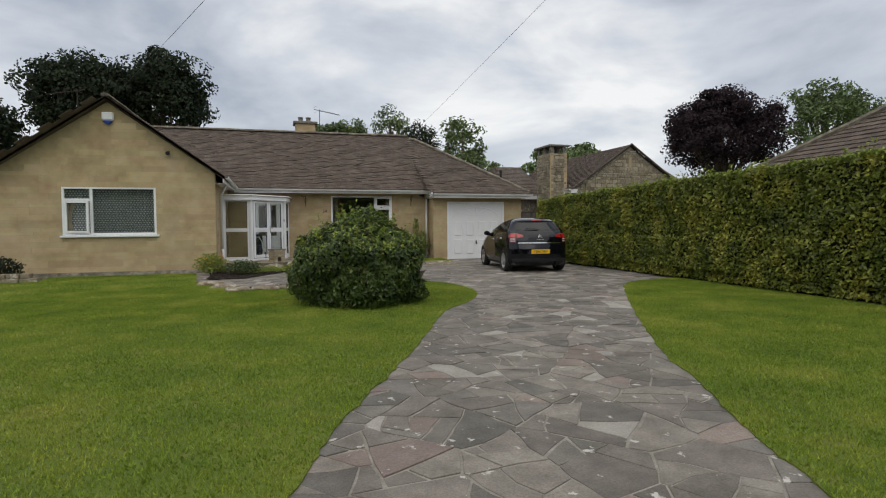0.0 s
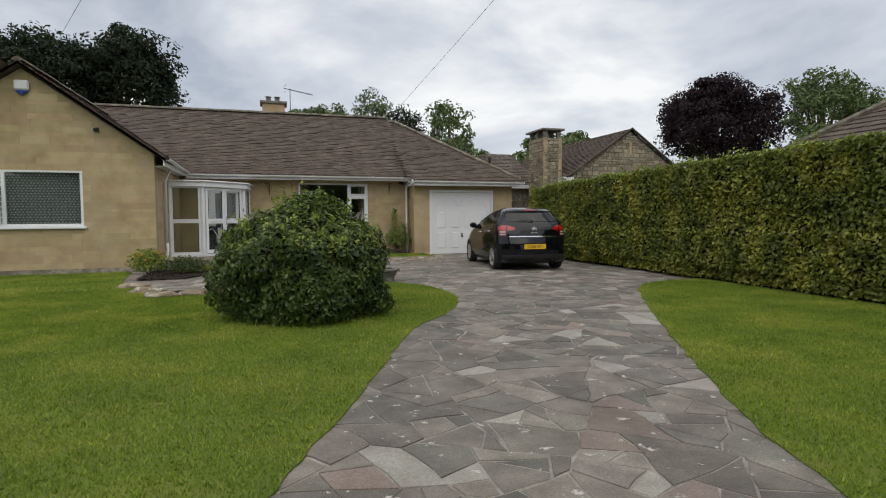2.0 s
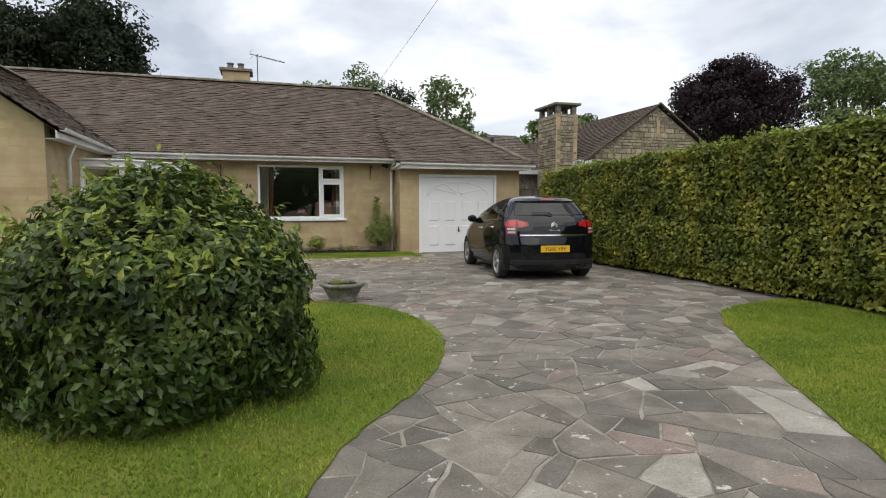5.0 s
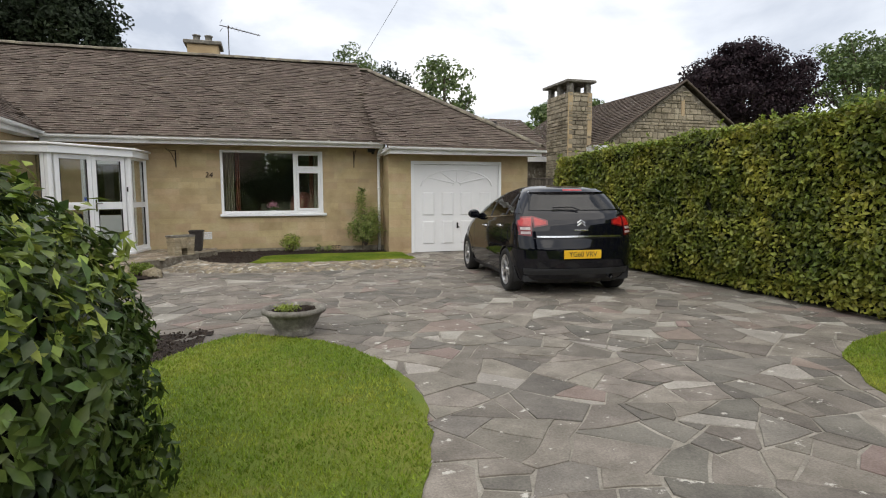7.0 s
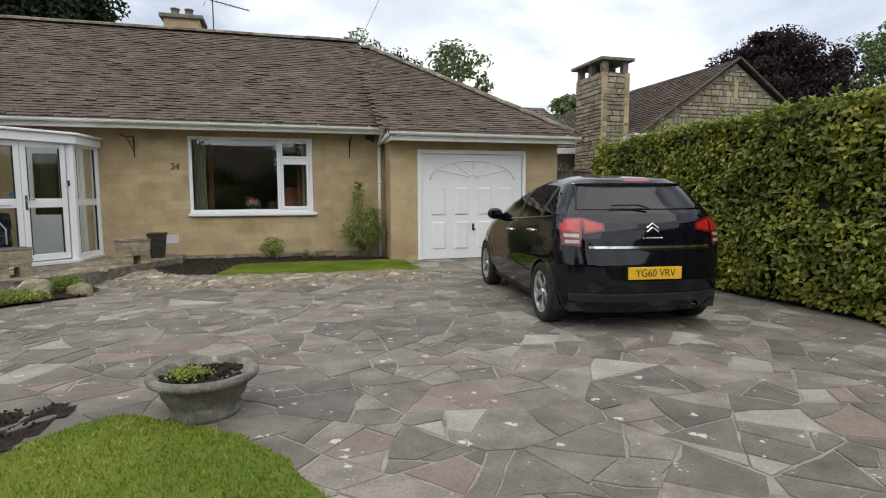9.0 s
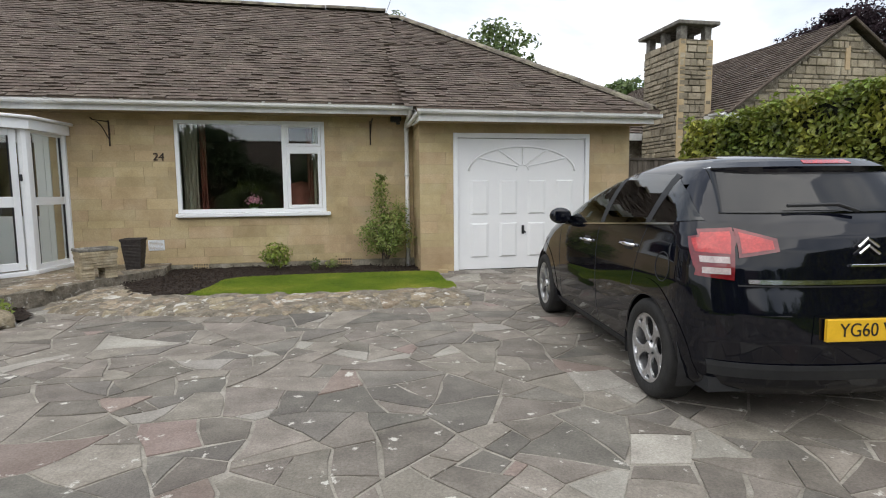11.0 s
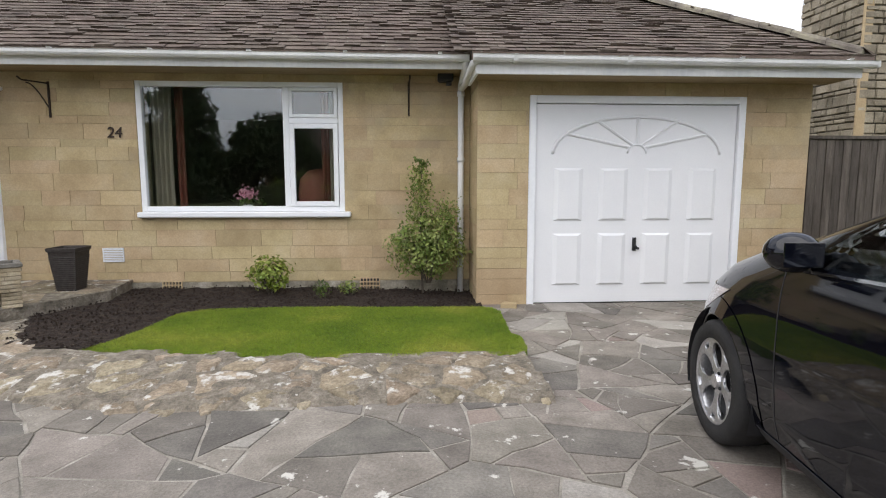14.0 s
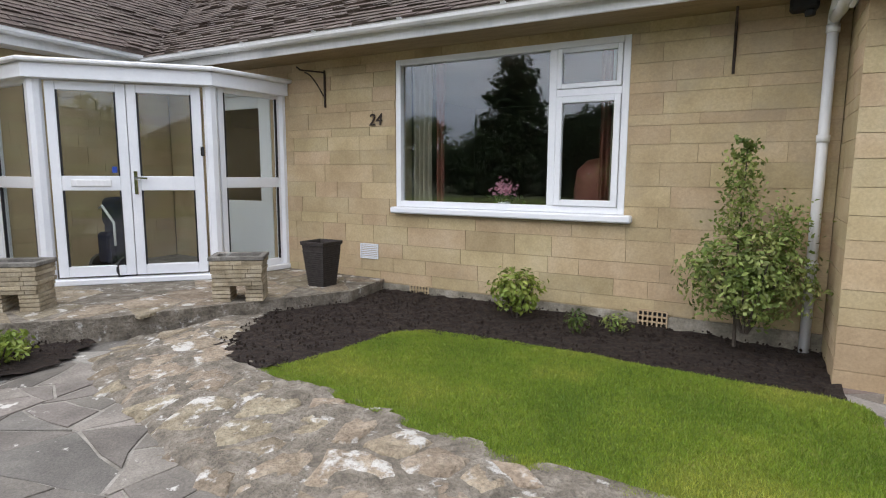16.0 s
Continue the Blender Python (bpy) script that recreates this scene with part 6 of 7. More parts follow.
def make_hedge():
    h = empty("hedge")
    tagged(h, "tall clipped green and yellowing hedge along the boundary", "hedge")
    Y0, Y1, XF, XB = -3.0, 17.42, 8.95, 9.9
    def top(y):
        return float(np.interp(y, [-3, 5, 8, 12, 15, 17.4], [2.52, 2.44, 2.36, 2.29, 2.24, 2.15])) + 0.05 * noise.noise((y * 1.1, 0, 0)) + 0.03 * noise.noise((y * 4, 2, 0))
    def front(y, z):
        return XF + 0.10 * noise.noise((y * 0.9, z * 1.2, 2)) + 0.05 * noise.noise((y * 3, z * 3, 5)) + 0.10 * max(0, z - 1.5) ** 2 - (0.06 if 0.3 < z < 1.0 else 0)
    # Solid filler behind the leaves, coloured near-black as the hedge's inner shade.
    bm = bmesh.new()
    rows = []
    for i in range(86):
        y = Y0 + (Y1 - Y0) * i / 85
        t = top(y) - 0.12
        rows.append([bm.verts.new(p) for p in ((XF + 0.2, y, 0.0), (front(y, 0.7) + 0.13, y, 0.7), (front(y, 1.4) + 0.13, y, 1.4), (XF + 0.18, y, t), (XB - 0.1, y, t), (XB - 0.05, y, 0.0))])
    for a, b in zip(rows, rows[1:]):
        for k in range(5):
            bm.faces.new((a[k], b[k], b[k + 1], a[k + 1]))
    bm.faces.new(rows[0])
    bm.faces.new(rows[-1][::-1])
    part("core", bm, mat("hedge_inner_shade", [(0.006, 0.008, 0.003), (0.016, 0.018, 0.007)], rough=0.95, scale=9, fine=50, bump=1.0, depth=0.04), h, "near-black filler for the shade between the hedge leaves")
    rng = np.random.default_rng(3)
    n = 76000
    y = Y0 + (Y1 - Y0) * rng.random(n) ** 0.9
    z = 0.06 + rng.random(n) * 2.5
    t = np.array([top(q) for q in y])
    ok = z < t
    y, z = y[ok], z[ok]
    dep = np.abs(rng.normal(0, 0.08, len(y)))
    hole = np.array([noise.noise((a * 1.6, b * 1.6, 9)) for a, b in zip(y, z)])
    keep = (hole > -0.36) | (rng.random(len(y)) < 0.45)
    y, z, dep = y[keep], z[keep], dep[keep]
    x = np.array([front(a, b) for a, b in zip(y, z)]) + dep
    c = np.stack([x, y, z], 1)
    nr = np.tile((-0.75, 0, 0.75), (len(c), 1))
    leaves("foliage", c, nr, 0.088, 0.050, L_HEDGE, h, "small oval green leaves", seed=4, droop=0.8, jitter=1.1)
    n = 17000
    y = Y0 + (Y1 - Y0) * rng.random(n)
    x = XF + 0.02 + (XB - XF) * rng.random(n)
    z = np.array([top(q) for q in y]) - np.abs(rng.normal(0, 0.05, n)) + 0.03 * rng.random(n)
    leaves("top_growth", np.stack([x, y, z], 1), np.tile((-0.2, 0, 1.0), (n, 1)), 0.075, 0.045, L_YOUNG, h, "bright young growth on top", seed=5, droop=-0.3)
    n = 2600
    x = XF + 0.1 + 0.7 * rng.random(n)
    z = rng.random(n) * 2.1
    leaves("end_foliage", np.stack([x, np.full(n, Y1 + 0.02), z], 1), np.tile((0, 1.0, 0.2), (n, 1)), 0.075, 0.045, L_HEDGE, h, seed=8)
    pts = []
    for i in range(60):
        yy = 2 + 15.8 * rng.random()
        k = 16
        pts.append(np.array([XF + 0.1 + 0.5 * rng.random(), yy, top(yy)]) + np.stack([rng.normal(0, 0.03, k), rng.normal(0, 0.03, k), rng.random(k) * rng.uniform(0.08, 0.24)], 1))
    pts = np.concatenate(pts)
    leaves("shoot_growth", pts, rng.normal(0, 1, pts.shape) + (0, 0, 0.5), 0.07, 0.035, L_YOUNG, h, "pale shoots above the clipped line", seed=100, droop=-0.5)


make_hedge()


def make_shrub():
    s = empty("shrub")
    tagged(s, "large rounded evergreen shrub growing on the lawn", "shrub")
    rng = np.random.default_rng(9)
    cx, cy = 1.34, 8.36
    # Lumpy filler under the foliage; its near-black colour stands for the shade within.
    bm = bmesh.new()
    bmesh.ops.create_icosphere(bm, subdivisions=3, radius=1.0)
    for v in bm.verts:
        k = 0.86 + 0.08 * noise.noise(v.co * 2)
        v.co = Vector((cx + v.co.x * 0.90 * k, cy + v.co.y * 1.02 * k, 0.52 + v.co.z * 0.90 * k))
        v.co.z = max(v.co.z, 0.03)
    part("core", bm, mat("shrub_inner_shade", [(0.005, 0.007, 0.003), (0.012, 0.014, 0.006)], rough=0.95, scale=9, fine=50, bump=1.0, depth=0.04), s, "near-black filler for the shade inside the shrub")
    for i in range(9):
        a = 2 * math.pi * i / 9
        part("stem", tube([(cx + 0.1 * math.cos(a), cy + 0.1 * math.sin(a), 0.0), (cx + 0.5 * math.cos(a), cy + 0.5 * math.sin(a), 0.5)], [0.03, 0.012], 6), M_BARK, s)
    c, nr = blob_points(rng, 30000, (cx, cy, 0.52), (1.08, 1.20, 0.98), lump=0.22, low=-0.56, depth=0.085)
    ok = c[:, 2] > 0.06
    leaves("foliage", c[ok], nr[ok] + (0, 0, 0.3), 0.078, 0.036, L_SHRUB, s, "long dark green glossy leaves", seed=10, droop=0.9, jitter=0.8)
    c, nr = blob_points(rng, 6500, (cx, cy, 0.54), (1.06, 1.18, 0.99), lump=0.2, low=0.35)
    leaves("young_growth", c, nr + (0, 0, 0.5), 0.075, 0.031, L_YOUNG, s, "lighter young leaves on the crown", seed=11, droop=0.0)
    pts, nrm = [], []
    for i in range(60):
        a, b = rng.random() * 2 * math.pi, rng.uniform(0.3, 1.45)
        d = np.array([math.cos(a) * math.cos(b), math.sin(a) * math.cos(b), math.sin(b)])
        p = np.array([cx, cy, 0.52]) + d * (1.02, 1.13, 0.95)
        k = 13
        tt = np.linspace(0, rng.uniform(0.06, 0.16), k)[:, None]
        pts.append(p + (d + (0, 0, 0.7)) * tt + rng.normal(0, 0.014, (k, 3)))
        nrm.append(rng.normal(0, 1, (k, 3)) + d)
    tagged(leaves("shoot_growth", np.concatenate(pts), np.concatenate(nrm), 0.08, 0.03, L_YOUNG, s, "pale shoots rising from the crown", seed=200, droop=-0.2), kind="stuff")


make_shrub()


def make_tree(name, label, base, trunk_h, crown_c, crown_r, clumps, per, leaf, size, material, seed, bark=M_BARK, clump_r=0.3, spread=1.0, low=-0.6, cone=False):
    """A tapered trunk with limbs and a crown of many leaf clumps with gaps between."""
    t = empty(name)
    tagged(t, label, "tree")
    rng = np.random.default_rng(seed)
    bx, by = base
    top = Vector(crown_c)
    pts = [Vector((bx, by, -0.1)), Vector((bx + 0.2, by, trunk_h * 0.5)), Vector((bx, by, trunk_h)), top + Vector((0, 0, crown_r[2] * 0.5))]
    r0 = 0.035 * (crown_c[2] + crown_r[2])
    part("trunk", tube(pts, [r0, r0 * 0.8, r0 * 0.65, r0 * 0.15], 10), bark, t, smooth=True)
    cs, ns = [], []
    for i in range(clumps):
        d = rng.normal(0, 1, 3)
        d /= np.linalg.norm(d)
        if d[2] < low:
            d[2] *= -0.5
        f = rng.uniform(0.45, 1.0) ** 0.5
        k = 1 + 0.22 * noise.noise((d[0] * 2 + seed, d[1] * 2, d[2] * 2))
        c = np.array(crown_c) + d * np.array(crown_r) * f * k * spread
        if cone:
            up = rng.random() ** 1.5
            c = np.array(crown_c) + np.array((d[0], d[1], 0.0)) * (1.08 - up) * np.array(crown_r) * 1.25 + (0, 0, crown_r[2] * (2 * up - 1))
        if i % 5 == 0:
            limb = [Vector((bx, by, trunk_h * rng.uniform(0.7, 1.1))), Vector(np.array([bx, by, trunk_h]) * 0.4 + c * 0.6 + rng.normal(0, 0.3, 3)), Vector(c)]
            part("limb", tube(limb, [r0 * 0.35, r0 * 0.18, r0 * 0.04], 6), bark, t)
        rr = clump_r * rng.uniform(0.6, 1.35)
        q = rng.normal(0, 1, (per, 3))
        q /= np.linalg.norm(q, axis=1)[:, None]
        p = q * rng.uniform(0.3, 1.0, (per, 1)) ** 0.4 * rr * (1.25, 1.25, 0.75)
        cs.append(c + p)
        ns.append(q + (0, 0, 0.4))
    leaves("crown", np.concatenate(cs), np.concatenate(ns), leaf, leaf * 0.6, material, t, seed=seed + 1)
    return t


make_tree("tree", "tall dark broad-crowned tree behind the bungalow", (-11.5, 41), 6.0, (-11.9, 41, 9.4), (3.3, 3.5, 3.1), 150, 125, 0.28, 1, L_DARKTREE, 31, clump_r=0.85)
make_tree("tree", "dark spreading tree behind the wing", (-7.8, 42), 5.5, (-7.7, 42, 10.1), (2.7, 2.8, 3.2), 120, 125, 0.28, 1, L_DARKTREE, 32, clump_r=0.8)
make_tree("tree", "dark tree at the edge of the garden", (-18.5, 40), 5.0, (-18.3, 40, 6.6), (2.6, 3.0, 2.9), 80, 120, 0.28, 1, L_DARKTREE, 33, clump_r=0.9)
make_tree("copper_beech", "large copper beech with dark purple crown", (50.2, 54), 5.0, (50.2, 54, 11.1), (6.1, 6.1, 5.4), 280, 125, 0.36, 1, L_COPPER, 34, clump_r=1.15)
make_tree("tree", "tall light green tree with open crown", (62.5, 51), 8.0, (62.5, 51, 13.3), (4.2, 4.0, 4.2), 75, 70, 0.45, 1, L_GREENTREE, 35, clump_r=1.1)
make_tree("tree", "tall light green tree beside the beech", (67.5, 51), 8.0, (67.5, 51, 12.2), (3.0, 3.0, 3.8), 45, 70, 0.45, 1, L_GREENTREE, 39, clump_r=1.0)
make_tree("tree", "young green ash tree behind the garage", (11.2, 33), 3.0, (11.2, 33, 6.2), (1.3, 1.3, 2.2), 70, 26, 0.24, 1, L_GREENTREE, 36, clump_r=0.42)
make_tree("birch_tree", "slender pale green birch behind the roof", (7.6, 38), 4.5, (7.5, 38, 7.6), (1.3, 1.3, 2.2), 60, 34, 0.18, 1, L_GREENTREE, 37, clump_r=0.42)
make_tree("cedar_tree", "blue-green cedar with drooping boughs behind the roof", (9.1, 36), 4.0, (9.1, 36, 6.6), (1.2, 1.2, 1.5), 50, 40, 0.18, 1, L_DARKTREE, 38, clump_r=0.45)
for i, (tx, ty, th) in enumerate([(3.5, 40, 7.7), (4.6, 40, 7.8), (5.6, 41, 7.9), (2.7, 41, 7.4), (13.4, 37, 5.6), (14.6, 36, 5.0)]):
    make_tree("tree", "small green tree showing above the roof", (tx, ty), 3.0, (tx, ty, th), (0.6, 0.6, 1.0), 16, 45, 0.24, 1, L_GREENTREE, 50 + i, clump_r=0.4)
for i, (tx, ty, th) in enumerate([(22, 42, 6.0), (26, 44, 6.6), (48, 40, 7.5)]):
    make_tree("tree", "distant green garden tree", (tx, ty), 2.5, (tx, ty, th), (2.0, 2.0, 1.6), 40, 60, 0.40, 1, L_GREENTREE, 70 + i, clump_r=0.7)
# over the road, behind the walk: what the panes reflect
make_tree("tree", "dark green bushy tree across the road", (-5.0, -15), 1.5, (-5.0, -15, 3.3), (3.0, 2.6, 2.5), 110, 70, 0.36, 1, L_CONIFER, 95, clump_r=0.8)
make_tree("conifer_tree", "tall dark conifer across the road", (-10.2, -12), 1.5, (-10.0, -12, 4.6), (2.9, 2.7, 4.4), 230, 60, 0.36, 1, L_CONIFER, 80, clump_r=0.7, cone=True)
for i, (tx, ty, th, tr) in enumerate([(-24, -20, 3.6, 4.5), (-16, -24, 3.2, 4.0), (6, -22, 3.0, 4.0), (13, -20, 3.6, 4.5), (22, -18, 3.6, 4.5)]):
    make_tree("tree", "broad green tree across the road", (tx, ty), 2.0, (tx, ty, th), (tr, 3.0, 2.8), 80, 60, 0.45, 1, L_GREENTREE, 81 + i, clump_r=1.0)
for i, (tx, ty) in enumerate([(-15.5, -13.0), (-8.0, -15.5), (-2.0, -17.0), (3.0, -18.5)]):
    make_tree("bush", "dense dark green bush across the road", (tx, ty), 0.6, (tx, ty, 1.5), (2.6, 1.8, 1.6), 60, 60, 0.36, 1, L_CONIFER, 120 + i, clump_r=0.8)
house4 = empty("neighbour_house")
tagged(house4, "brown brick house with tiled roof across the road", "house")
part("wall", boxes((-7, 2.0, -28, -21, -0.05, 2.7)), M_CURTAIN_R, house4)
tiled_sheet("roof_slope", [(2.5, -20.6, 2.6), (-7.5, -20.6, 2.6), (-7.5, -24.5, 5.8), (2.5, -24.5, 5.8)], 24, 50, M_TILE, house4)
tiled_sheet("roof_slope", [(-7.5, -28.4, 2.6), (2.5, -28.4, 2.6), (2.5, -24.5, 5.8), (-7.5, -24.5, 5.8)], 24, 50, M_TILE, house4)
for wx in (-5, -1.2):
    part("window", frame_bm(wx, wx + 1.8, 0.9, 2.1, -20.98, 0.1, 0.06), M_UPVC, house4)


# ---------------------------------------------------------------- chimney, aerials, wires
chimney = empty("chimney")
tagged(chimney, "buff stone chimney stack with two clay pots on the ridge", "chimney")
part("chimney_body", boxes((0.72, 1.56, 23.98, 24.7, 4.0, 5.70), bevel=0.01), M_STONE, chimney)
part("cap", boxes((0.63, 1.65, 23.90, 24.78, 5.70, 5.80), bevel=0.015), M_CONC, chimney, "projecting concrete cap")
for cx in (0.95, 1.28):
    part("pot", lathe([(0.11, 5.80), (0.12, 5.82), (0.095, 5.88), (0.095, 5.98), (0.115, 5.99), (0.115, 6.02), (0.08, 6.02)], 14, cx, 24.3), M_CONC, chimney, "pale chimney pot", smooth=True)


def aerial(x, y, z0, z1, heading, label):
    a = empty("tv_aerial")
    tagged(a, label, "aerial")
    part("mast", tube([(x, y, z0), (x, y, z1)], 0.016, 6), M_IRON, a)
    d = Vector((math.cos(heading), math.sin(heading), -0.12))
    s = Vector((-math.sin(heading), math.cos(heading), 0))
    p = Vector((x, y, z1 - 0.05))
    part("boom", tube([p - d * 0.25, p + d * 0.95], 0.013, 6), M_IRON, a)
    for i in range(9):
        c = p + d * (0.0 + 0.11 * i)
        part("element", tube([c - s * (0.17 - 0.008 * i), c + s * (0.17 - 0.008 * i)], 0.007, 5), M_IRON, a)
    c = p - d * 0.2
    for k in (-1, 1):
        part("reflector", tube([c - s * 0.2 + Vector((0, 0, 0.12 * k)), c + s * 0.2 + Vector((0, 0, 0.12 * k))], 0.006, 5), M_IRON, a)


aerial(1.80, 24.8, 4.3, 6.50, 0.25, "grey television aerial on a mast beside the chimney")
aerial(-6.0, 19.0, 4.2, 5.62, 2.9, "grey television aerial behind the wing's gable")


def wire(p0, p1, sag, label):
    a, b = Vector(p0), Vector(p1)
    pts = [a.lerp(b, i / 24) - Vector((0, 0, sag * 4 * (i / 24) * (1 - i / 24))) for i in range(25)]
    return tagged(part("overhead_wire", tube(pts, 0.0045, 5), M_BLACK), label, "wire")


wire((5.40, 23.0, 5.05), (7.2, -14, 9.9), 0.25, "thin black overhead wire running to the roof")
wire((-6.8, 23.0, 5.3), (7.6, -7.5, 7.4), 0.12, "thin black overhead wire above the lawn")

# ---------------------------------------------------------------- wall fittings
text_mesh("house_number", "24", 0.165, 0.006, pose(1.575, 19.538, 1.81, 90, 0, 0), M_IRON, shear=0.12)
tagged(bpy.data.objects["house_number"], "dark metal house number 24 fixed to the wall", "number")


def scroll_bracket(x, z, turned):
    b = empty("hanging_bracket")
    tagged(b, "dark wrought iron scroll bracket for a hanging basket", "bracket")
    d = Vector((-0.5, -0.87, 0)) if not turned else Vector((0.05, -1, 0))
    o = Vector((x, 19.545, z))
    part("back_bar", boxes((x - 0.01, x + 0.01, 19.53, 19.549, z - 0.36, z + 0.02), bevel=0.003), M_IRON, b)
    part("arm", tube([o, o + d * 0.26, o + d * 0.30 + Vector((0, 0, 0.03))], 0.009, 6), M_IRON, b)
    part("scroll", tube([o + Vector((0, -0.012, -0.26))] + [o + d * (0.02 + 0.20 * (i / 10)) + Vector((0, 0, -0.24 + 0.22 * math.sin(math.pi / 2 * i / 10))) for i in range(11)], 0.007, 6), M_IRON, b, smooth=True)


scroll_bracket(0.92, 2.33, False)
scroll_bracket(4.78, 2.37, True)


def louvre_vent(x0, x1, z0, z1):
    v = empty("wall_vent")
    tagged(v, "white plastic louvred wall vent", "vent")
    part("frame", frame_bm(x0, x1, z0, z1, 19.535, 0.012, 0.016), M_UPVC, v)
    k = 7
    for i in range(k):
        z = z0 + 0.012 + (z1 - z0 - 0.024) * i / k
        part("slat", boxes((x0 + 0.013, x1 - 0.013, 19.538, 19.549, z + 0.004, z + 0.016)), M_UPVC, v)


louvre_vent(1.36, 1.59, 0.39, 0.55)


def air_brick(x0, x1, z0, z1):
    v = empty("air_brick")
    tagged(v, "buff clay air brick with square holes at the wall's foot", "air brick")
    # Black sheet behind the grille: stands in for the shade in the holes.
    part("face", boxes((x0, x1, 19.53, 19.535, z0, z1)), M_BLACK, v)
    bm = bmesh.new()
    for i in range(7):
        x = x0 + (x1 - x0) * i / 6
        box(bm, x - 0.006, x + 0.006, 19.515, 19.53, z0, z1)
    for j in range(4):
        z = z0 + (z1 - z0) * j / 3
        box(bm, x0 - 0.006, x1 + 0.006, 19.516, 19.53, z - 0.006, z + 0.006)
    part("grille", bm, M_STONE, v)


air_brick(2.0, 2.21, 0.04, 0.165)
air_brick(4.21, 4.43, 0.05, 0.185)

lamp = empty("security_light")
tagged(lamp, "black security light under the eaves", "light")
part("housing", boxes((5.10, 5.27, 19.38, 19.52, 2.37, 2.47), bevel=0.02), M_BLACK, lamp)
part("sensor", lathe([(0.03, 2.33), (0.035, 2.36), (0.02, 2.38)], 10, 5.22, 19.42), M_BLACK, lamp)

alarm = empty("alarm_box")
tagged(alarm, "white alarm box with blue base high on the gable", "alarm box")
part("cover", boxes((-4.44, -4.15, 15.57, 15.665, 4.12, 4.34), bevel=0.03), M_UPVC, alarm)
part("base", boxes((-4.40, -4.19, 15.575, 15.66, 4.06, 4.118), bevel=0.02), M_BLUE, alarm, "blue base")
part("bulb", lathe([(0.04, 4.02), (0.05, 4.04), (0.05, 4.058)], 10, -4.295, 15.62), M_BLUE, alarm)
flood = empty("wall_lamp")
tagged(flood, "small dark lamp on the gable wall", "lamp")
part("head", tube([(-2.86, 15.64, 3.31), (-2.86, 15.55, 3.29)], [0.045, 0.055], 10), M_BLACK, flood)
part("mount", boxes((-2.90, -2.82, 15.64, 15.668, 3.27, 3.36), bevel=0.005), M_CARTRIM, flood)

pipe2 = empty("downpipe")
tagged(pipe2, "white downpipe beside the porch with a kicked-out shoe", "downpipe")
part("pipe", tube([(-1.63, 16.7, 0.62), (-1.63, 16.7, 2.22), (-1.45, 16.6, 2.58)], 0.034, 10), M_GUTTER, pipe2, smooth=True)
part("shoe", tube([(-1.63, 16.7, 0.62), (-1.60, 16.62, 0.45), (-1.62, 16.42, 0.12)], 0.036, 10), M_GUTTER, pipe2, smooth=True)

rock0 = tagged(part("loose_stone", prism([(5.70, 18.68), (5.86, 18.66), (5.88, 18.74), (5.76, 18.79)], -0.006, 0.05), M_STONE), "loose broken stone by the garage door", "stone")


# ---------------------------------------------------------------- pots and planters
def trough(x, y, rot, z=0.19):
    """A layered stone trough on two feet."""
    t = empty("stone_planter", pose(x, y, z, 0, 0, rot))
    tagged(t, "layered buff stone trough planter on two feet", "planter")
    rng = random.Random(int(x * 100))
    zz = 0.0
    for side in (-1, 1):
        for r in range(4):
            h = 0.035
            a = 0.21 + rng.uniform(-0.008, 0.004)
            b = part("foot_stone", boxes((min(side * 0.06, side * a), max(side * 0.06, side * a), -0.13 + rng.uniform(0, 0.008), 0.13, r * h, r * h + h - 0.004), bevel=0.004), M_PLANTER)
            b.parent = t
    for r in range(6):
        h, z0 = 0.036, 0.14 + r * 0.036
        g = rng.uniform(0.196, 0.212) + r * 0.002
        d = rng.uniform(0.135, 0.145) + r * 0.002
        cuts = sorted([-g, rng.uniform(-0.1, -0.02), rng.uniform(0.03, 0.12), g])
        for c0, c1 in zip(cuts, cuts[1:]):
            for y0, y1 in ((-d - rng.uniform(0, 0.006), -d + 0.04), (d - 0.04, d + rng.uniform(0, 0.006))):
                b = part("course_stone", boxes((c0 + 0.001, c1 - 0.001, y0, y1, z0, z0 + h - 0.003), bevel=0.003), M_PLANTER)
                b.parent = t
        for x0, x1 in ((-g, -g + 0.04), (g - 0.04, g)):
            b = part("course_stone", boxes((x0, x1, -d + 0.041, d - 0.041, z0, z0 + h - 0.003), bevel=0.003), M_PLANTER)
            b.parent = t
    b = part("rim", boxes((-0.225, 0.225, -0.155, -0.105, 0.357, 0.392), (-0.225, 0.225, 0.105, 0.155, 0.357, 0.392), (-0.225, -0.175, -0.105, 0.105, 0.357, 0.392), (0.175, 0.225, -0.105, 0.105, 0.357, 0.392), bevel=0.005), M_CONC)
    b.parent = t
    b = part("soil", boxes((-0.175, 0.175, -0.105, 0.105, 0.28, 0.34)), M_SOIL)
    b.parent = t
    b = part("base_slab", boxes((-0.19, 0.19, -0.10, 0.10, 0.141, 0.20)), M_PLANTER)
    b.parent = t


trough(1.14, 18.14, 38)
trough(-0.08, 17.0, 38)

pot = empty("tall_pot")
tagged(pot, "tall square tapered dark woven pot on the terrace", "pot")
bm = lathe([(0.125, 0.19), (0.13, 0.2), (0.185, 0.59), (0.20, 0.595), (0.205, 0.625), (0.19, 0.63), (0.18, 0.62), (0.17, 0.55), (0.02, 0.54)], 4, 1.34, 18.96, square=True)
part("body", bm, M_WICKER, pot)
